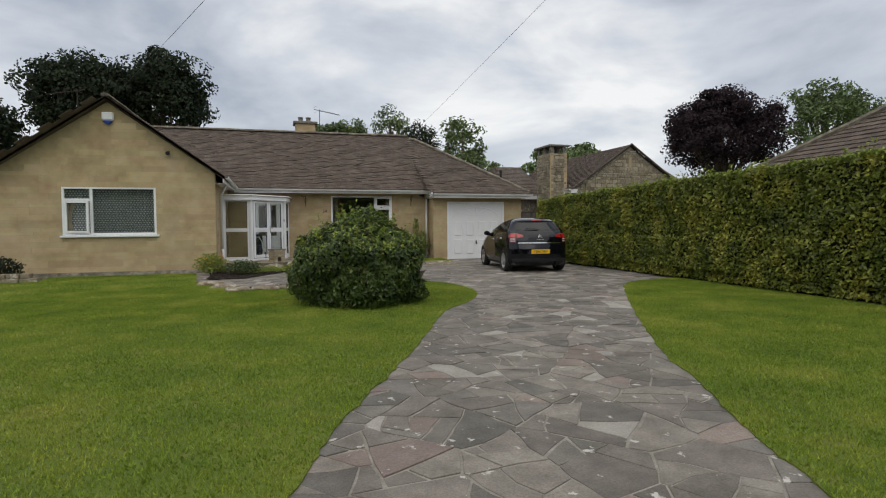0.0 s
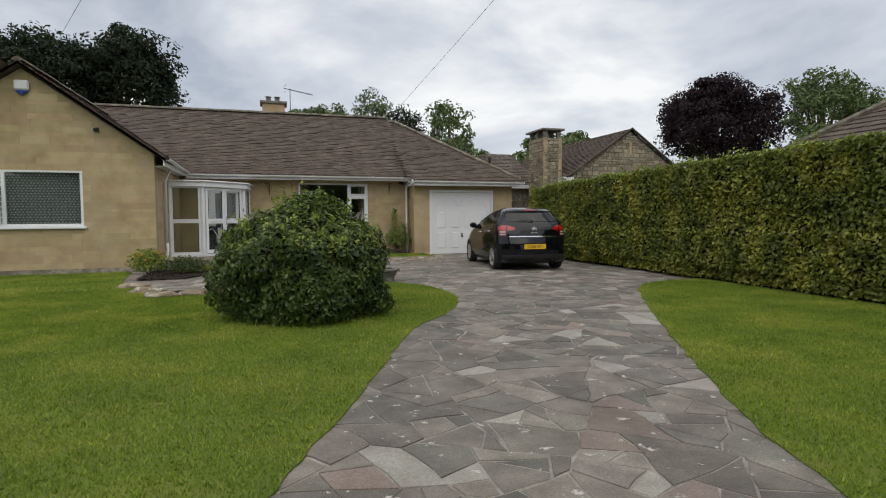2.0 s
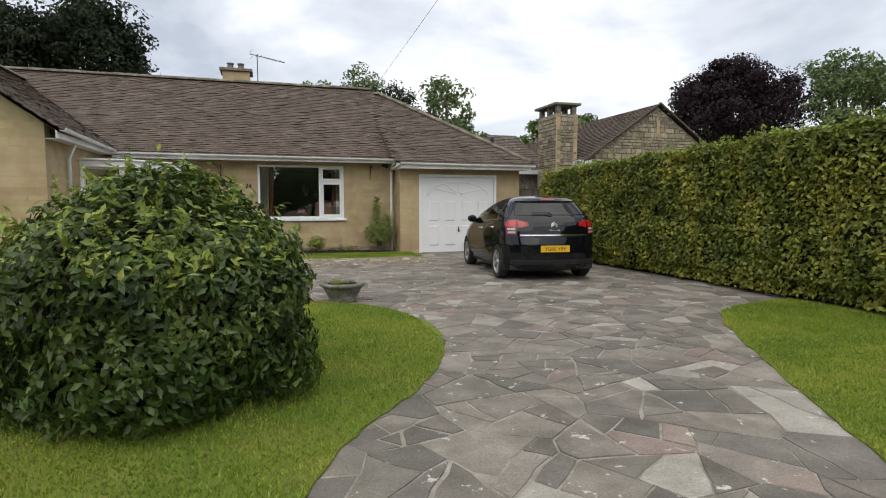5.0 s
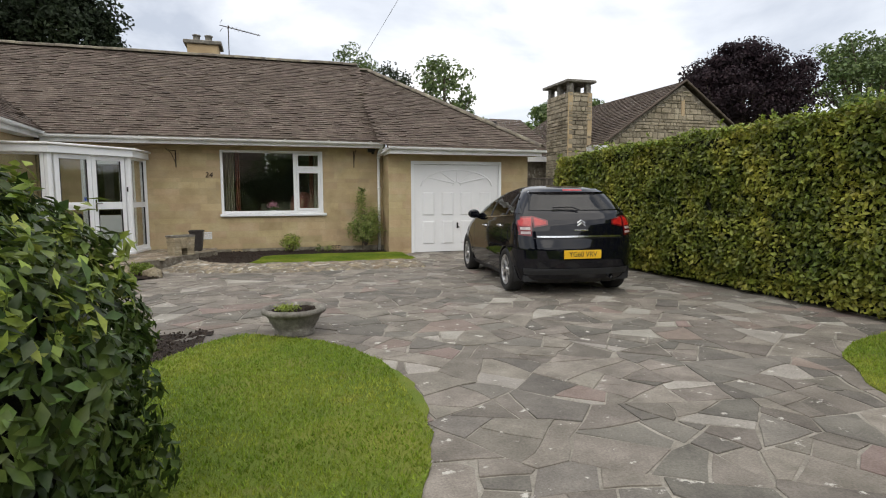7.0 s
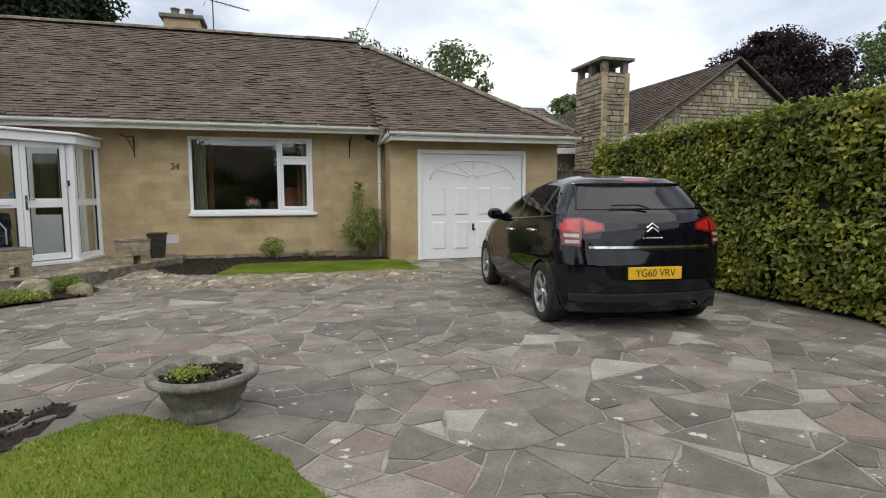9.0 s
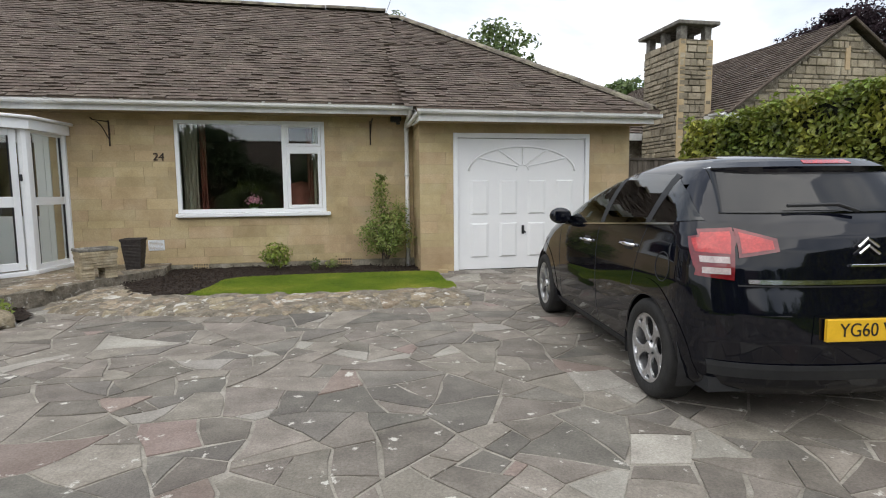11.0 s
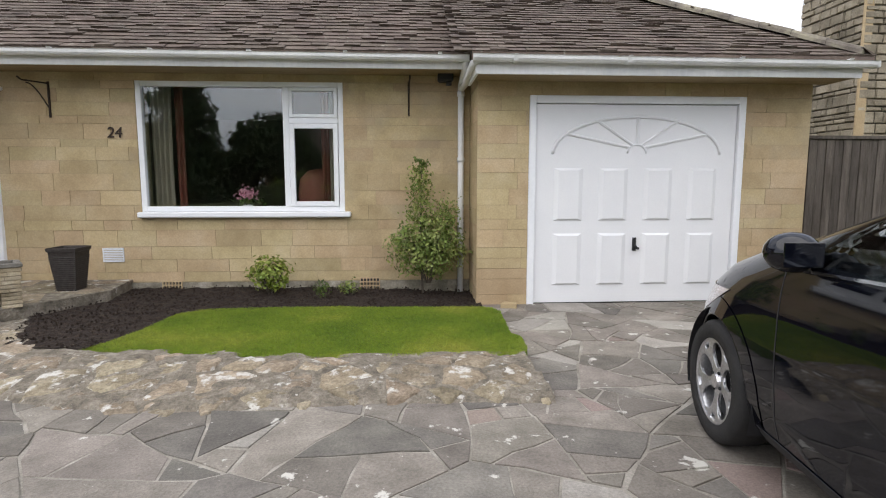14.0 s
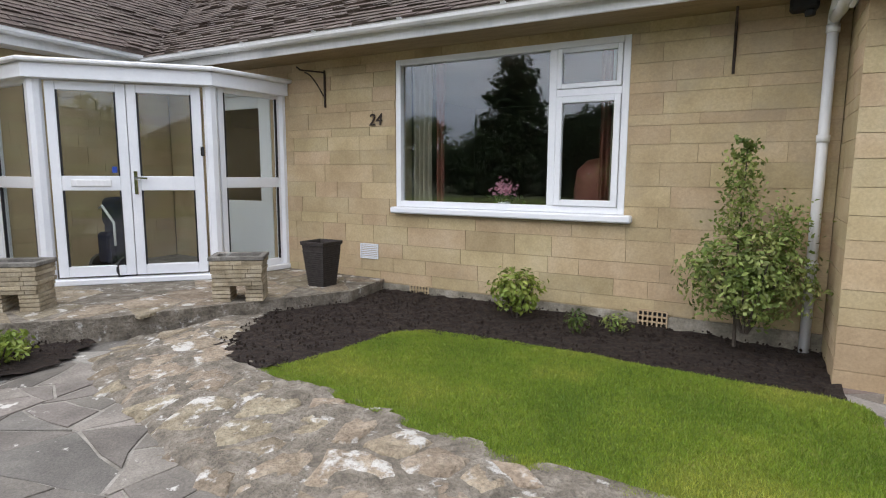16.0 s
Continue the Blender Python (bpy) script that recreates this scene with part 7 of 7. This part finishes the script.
for r in range(17):
    z = 0.205 + r * 0.0205
    k = 0.130 + (0.185 - 0.130) * (z - 0.2) / 0.39 + 0.0015
    c = [(1.34 + k * math.cos(math.pi * (i + 0.5) / 2), 18.96 + k * math.sin(math.pi * (i + 0.5) / 2), z) for i in range(5)]
    part("weave", tube(c, 0.0075, 5, cap=False), M_WICKER, pot)

bowl = empty("bowl_planter")
tagged(bowl, "weathered round concrete bowl planter with soil and moss", "planter")
part("bowl", lathe([(0.17, -0.005), (0.19, 0.0), (0.195, 0.03), (0.185, 0.05), (0.21, 0.09), (0.215, 0.11), (0.235, 0.13), (0.24, 0.16), (0.262, 0.19), (0.27, 0.205), (0.305, 0.22), (0.312, 0.24), (0.30, 0.262), (0.27, 0.265), (0.25, 0.235), (0.235, 0.215), (0.02, 0.21)], 40, 3.04, 11.63), M_CONC, bowl, smooth=True)
bm = bmesh.new()
rng = random.Random(8)
for i in range(120):
    a, r = rng.random() * 6.283, 0.235 * math.sqrt(rng.random())
    s = rng.uniform(0.012, 0.035)
    bmesh.ops.create_icosphere(bm, subdivisions=1, radius=s, matrix=Matrix.LocRotScale((3.04 + r * math.cos(a), 11.63 + r * math.sin(a), 0.222 + rng.uniform(0, 0.04) * (1 - r / 0.25)), Euler((a, r, 0)), (1, 0.8, 0.6)))
part("soil", bm, M_SOIL, bowl)
nr = np.random.default_rng(12)
k = 420
pc = np.array([2.97, 11.55, 0.275]) + nr.normal(0, 1, (k, 3)) * (0.05, 0.05, 0.014)
MOSS = leaves("moss", pc, nr.normal(0, 1, (k, 3)) + (0, 0, 1.5), 0.022, 0.014, L_YOUNG, bowl, "bright yellow-green moss", seed=13)


# ---------------------------------------------------------------- small plants
def plant(name, label, c, r, n, leaf, material, seed, stems=5, extra=None, droop=0.2, upright=0.0):
    p = empty(name)
    tagged(p, label, "plant")
    rg = np.random.default_rng(seed)
    for i in range(stems):
        a = 6.283 * i / stems
        q = (c[0] + r[0] * 0.6 * math.cos(a), c[1] + r[1] * 0.6 * math.sin(a), c[2] + r[2] * 0.3)
        part("stem", tube([(c[0] + 0.02 * math.cos(a), c[1] + 0.02 * math.sin(a), max(0.0, c[2] - r[2] - 0.04)), q], [0.009, 0.004], 5), M_BARK, p)
    d = rg.normal(0, 1, (n, 3))
    d /= np.linalg.norm(d, axis=1)[:, None]
    f = rg.random((n, 1)) ** 0.4
    lump = np.array([1 + 0.35 * noise.noise((q[0] * 2.5 + seed, q[1] * 2.5, q[2] * 2.5)) for q in d])[:, None]
    pts = np.array(c) + d * f * lump * np.array(r)
    pts = pts[pts[:, 2] > 0.05]
    leaves("foliage", pts, d[:len(pts)] + (0, 0, 0.4), leaf, leaf * 0.5, material, p, seed=seed + 1, droop=droop)
    if extra:
        em, k, el = extra
        d = rg.normal(0, 1, (k, 3))
        d[:, 2] = np.abs(d[:, 2])
        d /= np.linalg.norm(d, axis=1)[:, None]
        leaves("flowers", np.array(c) + d * np.array(r) * 1.05, d, 0.04, 0.035, em, p, el, seed=seed + 2)
    return p


plant("small_shrub", "small bright green shrub in the flower bed", (3.28, 19.18, 0.31), (0.25, 0.2, 0.2), 620, 0.062, L_YOUNG, 301, 6)
tall = plant("wall_shrub", "tall variegated shrub against the wall by the downpipe", (4.98, 19.2, 0.58), (0.44, 0.24, 0.36), 3300, 0.050, L_VARIEG, 303, 11)
rg = np.random.default_rng(5)
pts = np.array([(4.90 + 0.05 * math.sin(i * 0.7), 19.26, 0.8 + 0.72 * i / 60) for i in range(61)])
pts = np.repeat(pts, 16, 0)
w = np.interp(pts[:, 2], [0.8, 1.2, 1.52], [0.10, 0.07, 0.035])[:, None]
pts = pts + rg.normal(0, 1, pts.shape) * w * (0.8, 0.5, 0.4)
leaves("leader", pts, rg.normal(0, 1, pts.shape), 0.045, 0.022, L_VARIEG, tall, "upright leading shoot", seed=41)
pts = np.array([5.17, 19.22, 0.90]) + rg.normal(0, 1, (520, 3)) * (0.085, 0.07, 0.10)
GROWTH = leaves("side_growth", pts, rg.normal(0, 1, pts.shape), 0.042, 0.02, L_VARIEG, tall, seed=42)
part("leader_stem", tube([(4.92, 19.28, 0.05), (4.9, 19.28, 0.8), (4.92, 19.27, 1.5)], [0.014, 0.008, 0.003], 5), M_BARK, tall)
plant("small_plant", "tiny leafy plant in the mulch", (3.86, 18.95, 0.17), (0.1, 0.08, 0.1), 130, 0.04, L_SHRUB, 305, 3)
plant("small_plant", "straggly low plant in the mulch", (4.12, 19.15, 0.16), (0.14, 0.1, 0.09), 130, 0.04, L_VARIEG, 307, 3)
plant("rockery_plant", "mound of fresh green leaves in the rockery", (0.72, 16.5, 0.13), (0.22, 0.2, 0.12), 700, 0.05, L_YOUNG, 309, 4)
plant("rockery_plant", "spreading yellow-green mat in the rockery", (0.3, 15.85, 0.09), (0.5, 0.22, 0.08), 1400, 0.04, L_YOUNG, 311, 4)
plant("rockery_plant", "spreading mossy mat at the rockery's edge", (-0.3, 15.0, 0.09), (0.5, 0.4, 0.09), 1500, 0.045, L_YOUNG, 313, 4)
plant("flowering_plant", "green clump with orange flowers beside the wing", (-1.75, 14.9, 0.30), (0.42, 0.35, 0.28), 1500, 0.07, L_YOUNG, 315, 6, (M_ORANGE, 40, "orange flower heads"))
plant("flowering_plant", "leafy green clump by the porch", (-0.9, 14.5, 0.22), (0.5, 0.4, 0.20), 1300, 0.06, L_SHRUB, 317, 5)
plant("dark_shrub", "low dark shrub against the wing's far corner", (-6.5, 14.75, 0.3), (0.5, 0.4, 0.3), 1300, 0.08, L_DARKTREE, 319, 6)


def boulder(x, y, z, r, seed, label):
    bm = bmesh.new()
    bmesh.ops.create_icosphere(bm, subdivisions=3, radius=1.0)
    for v in bm.verts:
        k = 1 + 0.30 * noise.noise(v.co * 1.6 + Vector((seed, 0, 0))) + 0.10 * noise.noise(v.co * 5)
        v.co = Vector((x + v.co.x * r[0] * k, y + v.co.y * r[1] * k, z + v.co.z * r[2] * k))
    return tagged(part("rock", bm, M_RUBBLE, smooth=True), label, "rock", "rockery stones")


boulder(0.95, 16.25, 0.06, (0.17, 0.1, 0.11), 3, "pale weathered rock at the rockery's corner")
boulder(0.42, 16.42, 0.09, (0.22, 0.12, 0.13), 5, "pale weathered rock in the rockery")
boulder(-0.15, 15.75, 0.08, (0.25, 0.13, 0.12), 7, "pale weathered rock in the rockery")
boulder(-1.3, 15.5, 0.12, (0.25, 0.2, 0.2), 9, "brown rock in the rockery")
for i, (x, y) in enumerate([(-0.75, 10.62), (-0.25, 10.70), (0.25, 10.75), (-1.1, 11.3), (-1.45, 12.1)]):
    boulder(x, y, 0.03, (0.28, 0.16, 0.07), 20 + i, "flat grey edging stone round the lawn")

low_wall = empty("low_wall")
tagged(low_wall, "low dark stone garden wall beside the wing", "garden wall")
rng = random.Random(5)
for r in range(2):
    x = -9.4
    while x < -5.7:
        w = rng.uniform(0.2, 0.42)
        part("stone", boxes((x, x + w - 0.012, 13.75 + rng.uniform(-0.02, 0.02) + (x + 9.4) * 0.1, 14.0 + (x + 9.4) * 0.1, r * 0.11, r * 0.11 + 0.104), bevel=0.012), M_RUBBLE, low_wall)
        x += w


# ---------------------------------------------------------------- pieces of walls and roof
def place_blocks():
    bpy.context.view_layer.update()
    for parent, axis, fixed, out, s0, s1, z0, z1, rv in BLOCKS:
        ob = bpy.data.objects.new("stone_block", block_mesh)
        scene.collection.objects.link(ob)
        d = 0.016 + 0.004 * rv
        g = 0.002
        c, w = (s0 + s1) / 2, s1 - s0 - 2 * g
        y = fixed - out * (d / 2 + 0.0022 - 0.0015 * rv)
        if axis == 'x':
            ob.location, ob.scale = (c, y, (z0 + z1) / 2), (w, d, z1 - z0 - 2 * g)
        else:
            ob.location, ob.scale = (y, c, (z0 + z1) / 2), (d, w, z1 - z0 - 2 * g)
        ob.parent = parent


place_blocks()
for vs, fs in TILES_NEAR:
    raw("roof_tile", vs, fs, M_TILE_ONE, roof)
tagged(raw("tile_courses", TILES_FAR[0], TILES_FAR[1], M_TILE, roof), kind="stuff")


# ---------------------------------------------------------------- paving, rubble strip, terrace slabs
def darts(poly, rmin, rmax, tries, seed):
    rng = random.Random(seed)
    xs, ys = [p[0] for p in poly], [p[1] for p in poly]
    pts, grid = [], {}
    for _ in range(tries):
        x, y = rng.uniform(min(xs), max(xs)), rng.uniform(min(ys), max(ys))
        if not inside(x, y, poly):
            continue
        r = rmin + (rmax - rmin) * rng.random() ** 1.4
        gx, gy = int(x), int(y)
        ok = True
        for i in (-1, 0, 1):
            for j in (-1, 0, 1):
                for px, py, pr in grid.get((gx + i, gy + j), ()):
                    if (px - x) ** 2 + (py - y) ** 2 < ((r + pr) / 2) ** 2:
                        ok = False
        if ok:
            pts.append((x, y))
            grid.setdefault((gx, gy), []).append((x, y, r))
    return pts


PAVED = [(-1.16, -1.94), (1.44, -1.9), (2.34, -0.34), (2.84, 0.8), (3.25, 1.74), (3.65, 2.68), (4.05, 3.63), (4.79, 5.02), (5.51, 6.29), (6.37, 7.73), (7.28, 9.1), (8.22, 9.71), (9.14, 9.84), (9.13, 18.3), (9.05, 18.86), (5.62, 18.86), (5.66, 16.2), (1.17, 16.39), (-0.41, 15.48), (-0.94, 13.34), (-0.77, 11.07), (1.06, 11.42), (2.08, 11.55), (3, 11.26), (3.52, 10.44), (3.63, 9.61), (3.35, 8.68), (2.85, 7.94), (2.16, 7), (1.47, 5.28), (0.78, 3.91), (0.1, 2.45), (-0.2, 1.53)]
KINDS = [(M_PAVE, "slab"), (M_PAVE_DK, "slab"), (M_PAVE_PK, "slab"), (M_PAVE_LT, "slab")]
rest = {0: ([], []), 1: ([], []), 2: ([], []), 3: ([], [])}
sites = darts(PAVED, 0.55, 0.98, 30000, 17)
rng = random.Random(23)


def warp(p):
    """Moves a corner a little, the same for every slab that shares it."""
    x, y = p
    return (x + 0.05 * noise.noise((x * 2.7, y * 2.7, 4.0)) + 0.022 * noise.noise((x * 9, y * 9, 1.0)), y + 0.05 * noise.noise((x * 2.7, y * 2.7, 8.0)) + 0.022 * noise.noise((x * 9, y * 9, 6.0)))


def half_plane(poly, px, py, nx, ny):
    """The part of an outline behind a line through (px, py)."""
    res = []
    for k in range(len(poly)):
        p, q = poly[k], poly[(k + 1) % len(poly)]
        dp, dq = (p[0] - px) * nx + (p[1] - py) * ny, (q[0] - px) * nx + (q[1] - py) * ny
        if dp <= 0:
            res.append(p)
        if (dp < 0 < dq) or (dq < 0 < dp):
            t = dp / (dp - dq)
            res.append((p[0] + t * (q[0] - p[0]), p[1] + t * (q[1] - p[1])))
    return res


def polygon_area(poly):
    return 0.5 * abs(sum(poly[i - 1][0] * poly[i][1] - poly[i][0] * poly[i - 1][1] for i in range(len(poly))))


def broken(poly, out, depth=0):
    """Breaks a flag across its length, again and again, into the pieces of crazy paving."""
    if len(poly) < 3:
        return
    if depth > 5 or polygon_area(poly) < rng.choice((0.05, 0.07, 0.10, 0.13, 0.17, 0.24)):
        out.append(poly)
        return
    pts = np.array(poly)
    mid = pts.mean(0)
    w, v = np.linalg.eigh(np.cov((pts - mid).T))
    ang = math.atan2(v[1, 1], v[0, 1]) + rng.gauss(0, 0.22)
    nx, ny = math.cos(ang), math.sin(ang)
    off = rng.uniform(-0.22, 0.22) * math.sqrt(w[1]) * 2
    px, py = mid[0] + nx * off, mid[1] + ny * off
    broken(half_plane(poly, px, py, nx, ny), out, depth + 1)
    broken(half_plane(poly, px, py, -nx, -ny), out, depth + 1)


def laid(poly, gap):
    """A piece drawn in by its joint, its long edges made slightly uneven."""
    core = poly
    for k in range(len(poly)):
        (x0, y0), (x1, y1) = poly[k], poly[(k + 1) % len(poly)]
        ln = math.hypot(x1 - x0, y1 - y0)
        if ln < 1e-4:
            continue
        nx, ny = (y1 - y0) / ln, -(x1 - x0) / ln
        core = half_plane(core, x0 - nx * gap, y0 - ny * gap, nx, ny)
        if len(core) < 3:
            return []
    out = []
    for k in range(len(core)):
        (x0, y0), (x1, y1) = core[k], core[(k + 1) % len(core)]
        n = max(1, int(math.hypot(x1 - x0, y1 - y0) / 0.13))
        out += [warp((x0 + (x1 - x0) * i / n, y0 + (y1 - y0) * i / n)) for i in range(n)]
    clean = [p for i, p in enumerate(out) if math.hypot(p[0] - out[i - 1][0], p[1] - out[i - 1][1]) > 0.018]
    return clean if len(clean) > 2 else []


near_count = 0
for (x, y), cell in zip(sites, cells(sites, 1.3)):
    pieces = []
    broken(cell, pieces)
    for poly in pieces:
        poly = laid(poly, rng.choice((0.004, 0.006, 0.008, 0.012)))
        if len(poly) < 3 or polygon_area(poly) < 0.005:
            continue
        kind = rng.choices((0, 1, 2, 3), (0.62, 0.23, 0.06, 0.09))[0]
        vs, fs = slab_geo(poly, -0.012, 0.002 + rng.uniform(-0.002, 0.004), 0.003)
        if near_count < 300 and (1.0 < y < 5.2 or (12.2 < y < 16 and 2.4 < x < 6.2)):
            raw("slab", vs, fs, KINDS[kind][0], drive)
            near_count += 1
        else:
            base = len(rest[kind][0])
            rest[kind][0].extend(vs)
            rest[kind][1].extend([tuple(i + base for i in f) for f in fs])
for kind, m in ((0, M_PAVE_J), (1, M_PAVE_DKJ), (2, M_PAVE_PKJ), (3, M_PAVE_LTJ)):
    tagged(raw("paving_rest", rest[kind][0], rest[kind][1], m, drive), kind="stuff")


def hold_in(poly, x, y, edge, gap=0.01):
    """Draws in corners that lie outside an outline."""
    out = []
    for p in poly:
        f = 1.0
        q = p
        while f > 0.1 and not inside(*q, edge):
            f -= 0.06
            q = (x + (p[0] - x) * f, y + (p[1] - y) * f)
        out.append(q)
    return out


OUTER = [(5.62, 16.16), (5.1, 16.2), (4.25, 16.21), (3.41, 16.15), (2.77, 16.27), (2.13, 16.47), (1.63, 16.55), (1.07, 16.85), (0.93, 17.2)]
INNER = [(5.56, 16.94), (5.08, 16.91), (4.35, 16.91), (3.71, 16.97), (3.08, 17.09), (2.43, 17.13), (1.82, 17.46), (1.48, 18.03), (1.36, 18.23)]
STRIP = OUTER + INNER[::-1]


def near_line(x, y, line):
    best = 9.0
    for (x0, y0), (x1, y1) in zip(line, line[1:]):
        t = max(0, min(1, ((x - x0) * (x1 - x0) + (y - y0) * (y1 - y0)) / ((x1 - x0) ** 2 + (y1 - y0) ** 2)))
        best = min(best, math.hypot(x - x0 - t * (x1 - x0), y - y0 - t * (y1 - y0)))
    return best


def strip_z(x, y):
    a, b = near_line(x, y, OUTER), near_line(x, y, INNER)
    t = a / (a + b + 1e-6)
    return 0.004 + 0.088 * min(1, t * 1.5) ** 0.7


bm = bmesh.new()
grid = {}
for i in range(130):
    for j in range(64):
        x, y = 0.85 + i * 0.037, 15.9 + j * 0.037
        if inside(x, y, STRIP) or near_line(x, y, STRIP + STRIP[:1]) < 0.035:
            grid[i, j] = bm.verts.new((x, y, strip_z(x, y) - 0.004 - 0.03 * max(0.0, 1 - near_line(x, y, OUTER) / 0.07) + 0.022 * noise.noise((x * 5, y * 5, 1)) + 0.012 * noise.noise((x * 14, y * 14, 1))))
for (i, j), v in list(grid.items()):
    q = [(i, j), (i + 1, j), (i + 1, j + 1), (i, j + 1)]
    if all(k in grid for k in q):
        bm.faces.new([grid[k] for k in q])
strip = structure(part("rubble_edging", bm, M_RUBBLE_BED, smooth=True), "sloping edging of rough lichened stones set in mortar", "stone edging")


def rough_slab(poly, zf, rise, seed):
    """A hand-laid stone with a broken, uneven top."""
    cx, cy = sum(p[0] for p in poly) / len(poly), sum(p[1] for p in poly) / len(poly)
    ring = []
    k = len(poly)
    for i in range(k):
        a, b = poly[i], poly[(i + 1) % k]
        for t in (0.0, 0.34, 0.67):
            x, y = a[0] + (b[0] - a[0]) * t, a[1] + (b[1] - a[1]) * t
            f = 1 + 0.16 * noise.noise((x * 9, y * 9, seed))
            ring.append((cx + (x - cx) * f * 0.97, cy + (y - cy) * f * 0.97))
    n = len(ring)
    vs, fs = [], []
    for f, up in ((1.0, 0.0), (0.95, 0.55), (0.86, 0.95), (0.6, 1.0), (0.3, 1.0)):
        for x, y in ring:
            xx, yy = cx + (x - cx) * f, cy + (y - cy) * f
            vs.append((xx, yy, zf(xx, yy) - 0.022 * (1 - up) + up * (rise + 0.007 * noise.noise((xx * 8, yy * 8, seed)) + 0.007 * noise.noise((xx * 22, yy * 22, 3)))))
    vs.append((cx, cy, zf(cx, cy) + rise))
    for r in range(4):
        for i in range(n):
            j = (i + 1) % n
            fs.append((r * n + i, r * n + j, (r + 1) * n + j, (r + 1) * n + i))
    for i in range(n):
        fs.append((4 * n + i, 4 * n + (i + 1) % n, 5 * n))
    return vs, fs


sites = darts(STRIP, 0.16, 0.52, 9000, 31)
for n_, ((x, y), cell) in enumerate(zip(sites, cells(sites, 0.45))):
    if len(cell) < 3:
        continue
    poly = shrink(hold_in([warp(p) for p in cell], x, y, STRIP), random.Random(n_).choice((0.004, 0.008, 0.014)))
    if len(poly) < 3:
        continue
    vs, fs = rough_slab(poly, strip_z, random.Random(n_ + 5).uniform(-0.006, 0.008), n_)
    raw("stone", vs, fs, M_RUBBLE, strip, smooth=True)

sites = darts(TERRACE, 0.30, 0.7, 6000, 37)
for n_, ((x, y), cell) in enumerate(zip(sites, cells(sites, 0.8))):
    if len(cell) < 3 or (y > 17.6 and x < 0.2):
        continue
    poly = shrink(hold_in([warp(p) for p in cell], x, y, TERRACE), 0.009)
    if len(poly) < 3:
        continue
    vs, fs = slab_geo(poly, 0.17, 0.194, 0.008)
    raw("slab", vs, fs, M_RUBBLE, terrace)


# ---------------------------------------------------------------- grass
def grass(name, poly, area, count, zb, h, seed, parent, wd=0.007):
    """Short blades over a lawn: one joined mesh of single leaning triangles."""
    rg = np.random.default_rng(seed)
    x0, x1, y0, y1 = area
    x, y = rg.uniform(x0, x1, count), rg.uniform(y0, y1, count)
    ok = np.zeros(count, bool)
    px, py = np.array([p[0] for p in poly]), np.array([p[1] for p in poly])
    j = len(poly) - 1
    for i in range(len(poly)):
        c = ((py[i] > y) != (py[j] > y)) & (x < (px[j] - px[i]) * (y - py[i]) / (py[j] - py[i] + 1e-12) + px[i])
        ok ^= c
        j = i
    x, y = x[ok], y[ok]
    k = len(x)
    a = rg.uniform(0, 2 * math.pi, k)
    hh = h * rg.uniform(0.5, 1.3, k)
    lean = rg.normal(0, 0.5, (k, 2)) * hh[:, None]
    w = wd * rg.uniform(0.6, 1.3, k)
    b0 = np.stack([x - w * np.cos(a), y - w * np.sin(a), np.full(k, zb - 0.004)], 1)
    b1 = np.stack([x + w * np.cos(a), y + w * np.sin(a), np.full(k, zb - 0.004)], 1)
    tp = np.stack([x + lean[:, 0], y + lean[:, 1], zb + hh], 1)
    v = np.stack([b0, b1, tp], 1).reshape(-1, 3)
    me = bpy.data.meshes.new(name)
    me.vertices.add(len(v))
    me.vertices.foreach_set("co", v.ravel())
    me.loops.add(3 * k)
    me.loops.foreach_set("vertex_index", np.arange(3 * k))
    me.polygons.add(k)
    me.polygons.foreach_set("loop_start", np.arange(k) * 3)
    me.polygons.foreach_set("loop_total", np.full(k, 3))
    me.materials.append(M_GRASS)
    me.update(calc_edges=True)
    ob = new(name, me)
    return tagged(ob, "short green grass blades of the mown lawn", "grass", kind="stuff")


grass("grass", LAWN_L, (-4.5, 3.7, 0.2, 11.8), 420000, 0.014, 0.021, 61, lawn_left, 0.006)
grass("grass", LAWN_L, (-10, 0.0, 7.5, 15.4), 110000, 0.014, 0.022, 64, lawn_left, 0.012)
grass("grass", LAWN_R, (1.5, 9.0, 0.2, 9.9), 380000, 0.014, 0.021, 62, lawn_right, 0.006)
grass("grass", LAWN_F, (2.3, 5.7, 16.6, 18.6), 260000, 0.085, 0.015, 63, lawn_front, 0.0026)

if GROWTH:
    tagged(GROWTH, kind="stuff")
if MOSS:
    tagged(MOSS, kind="stuff")
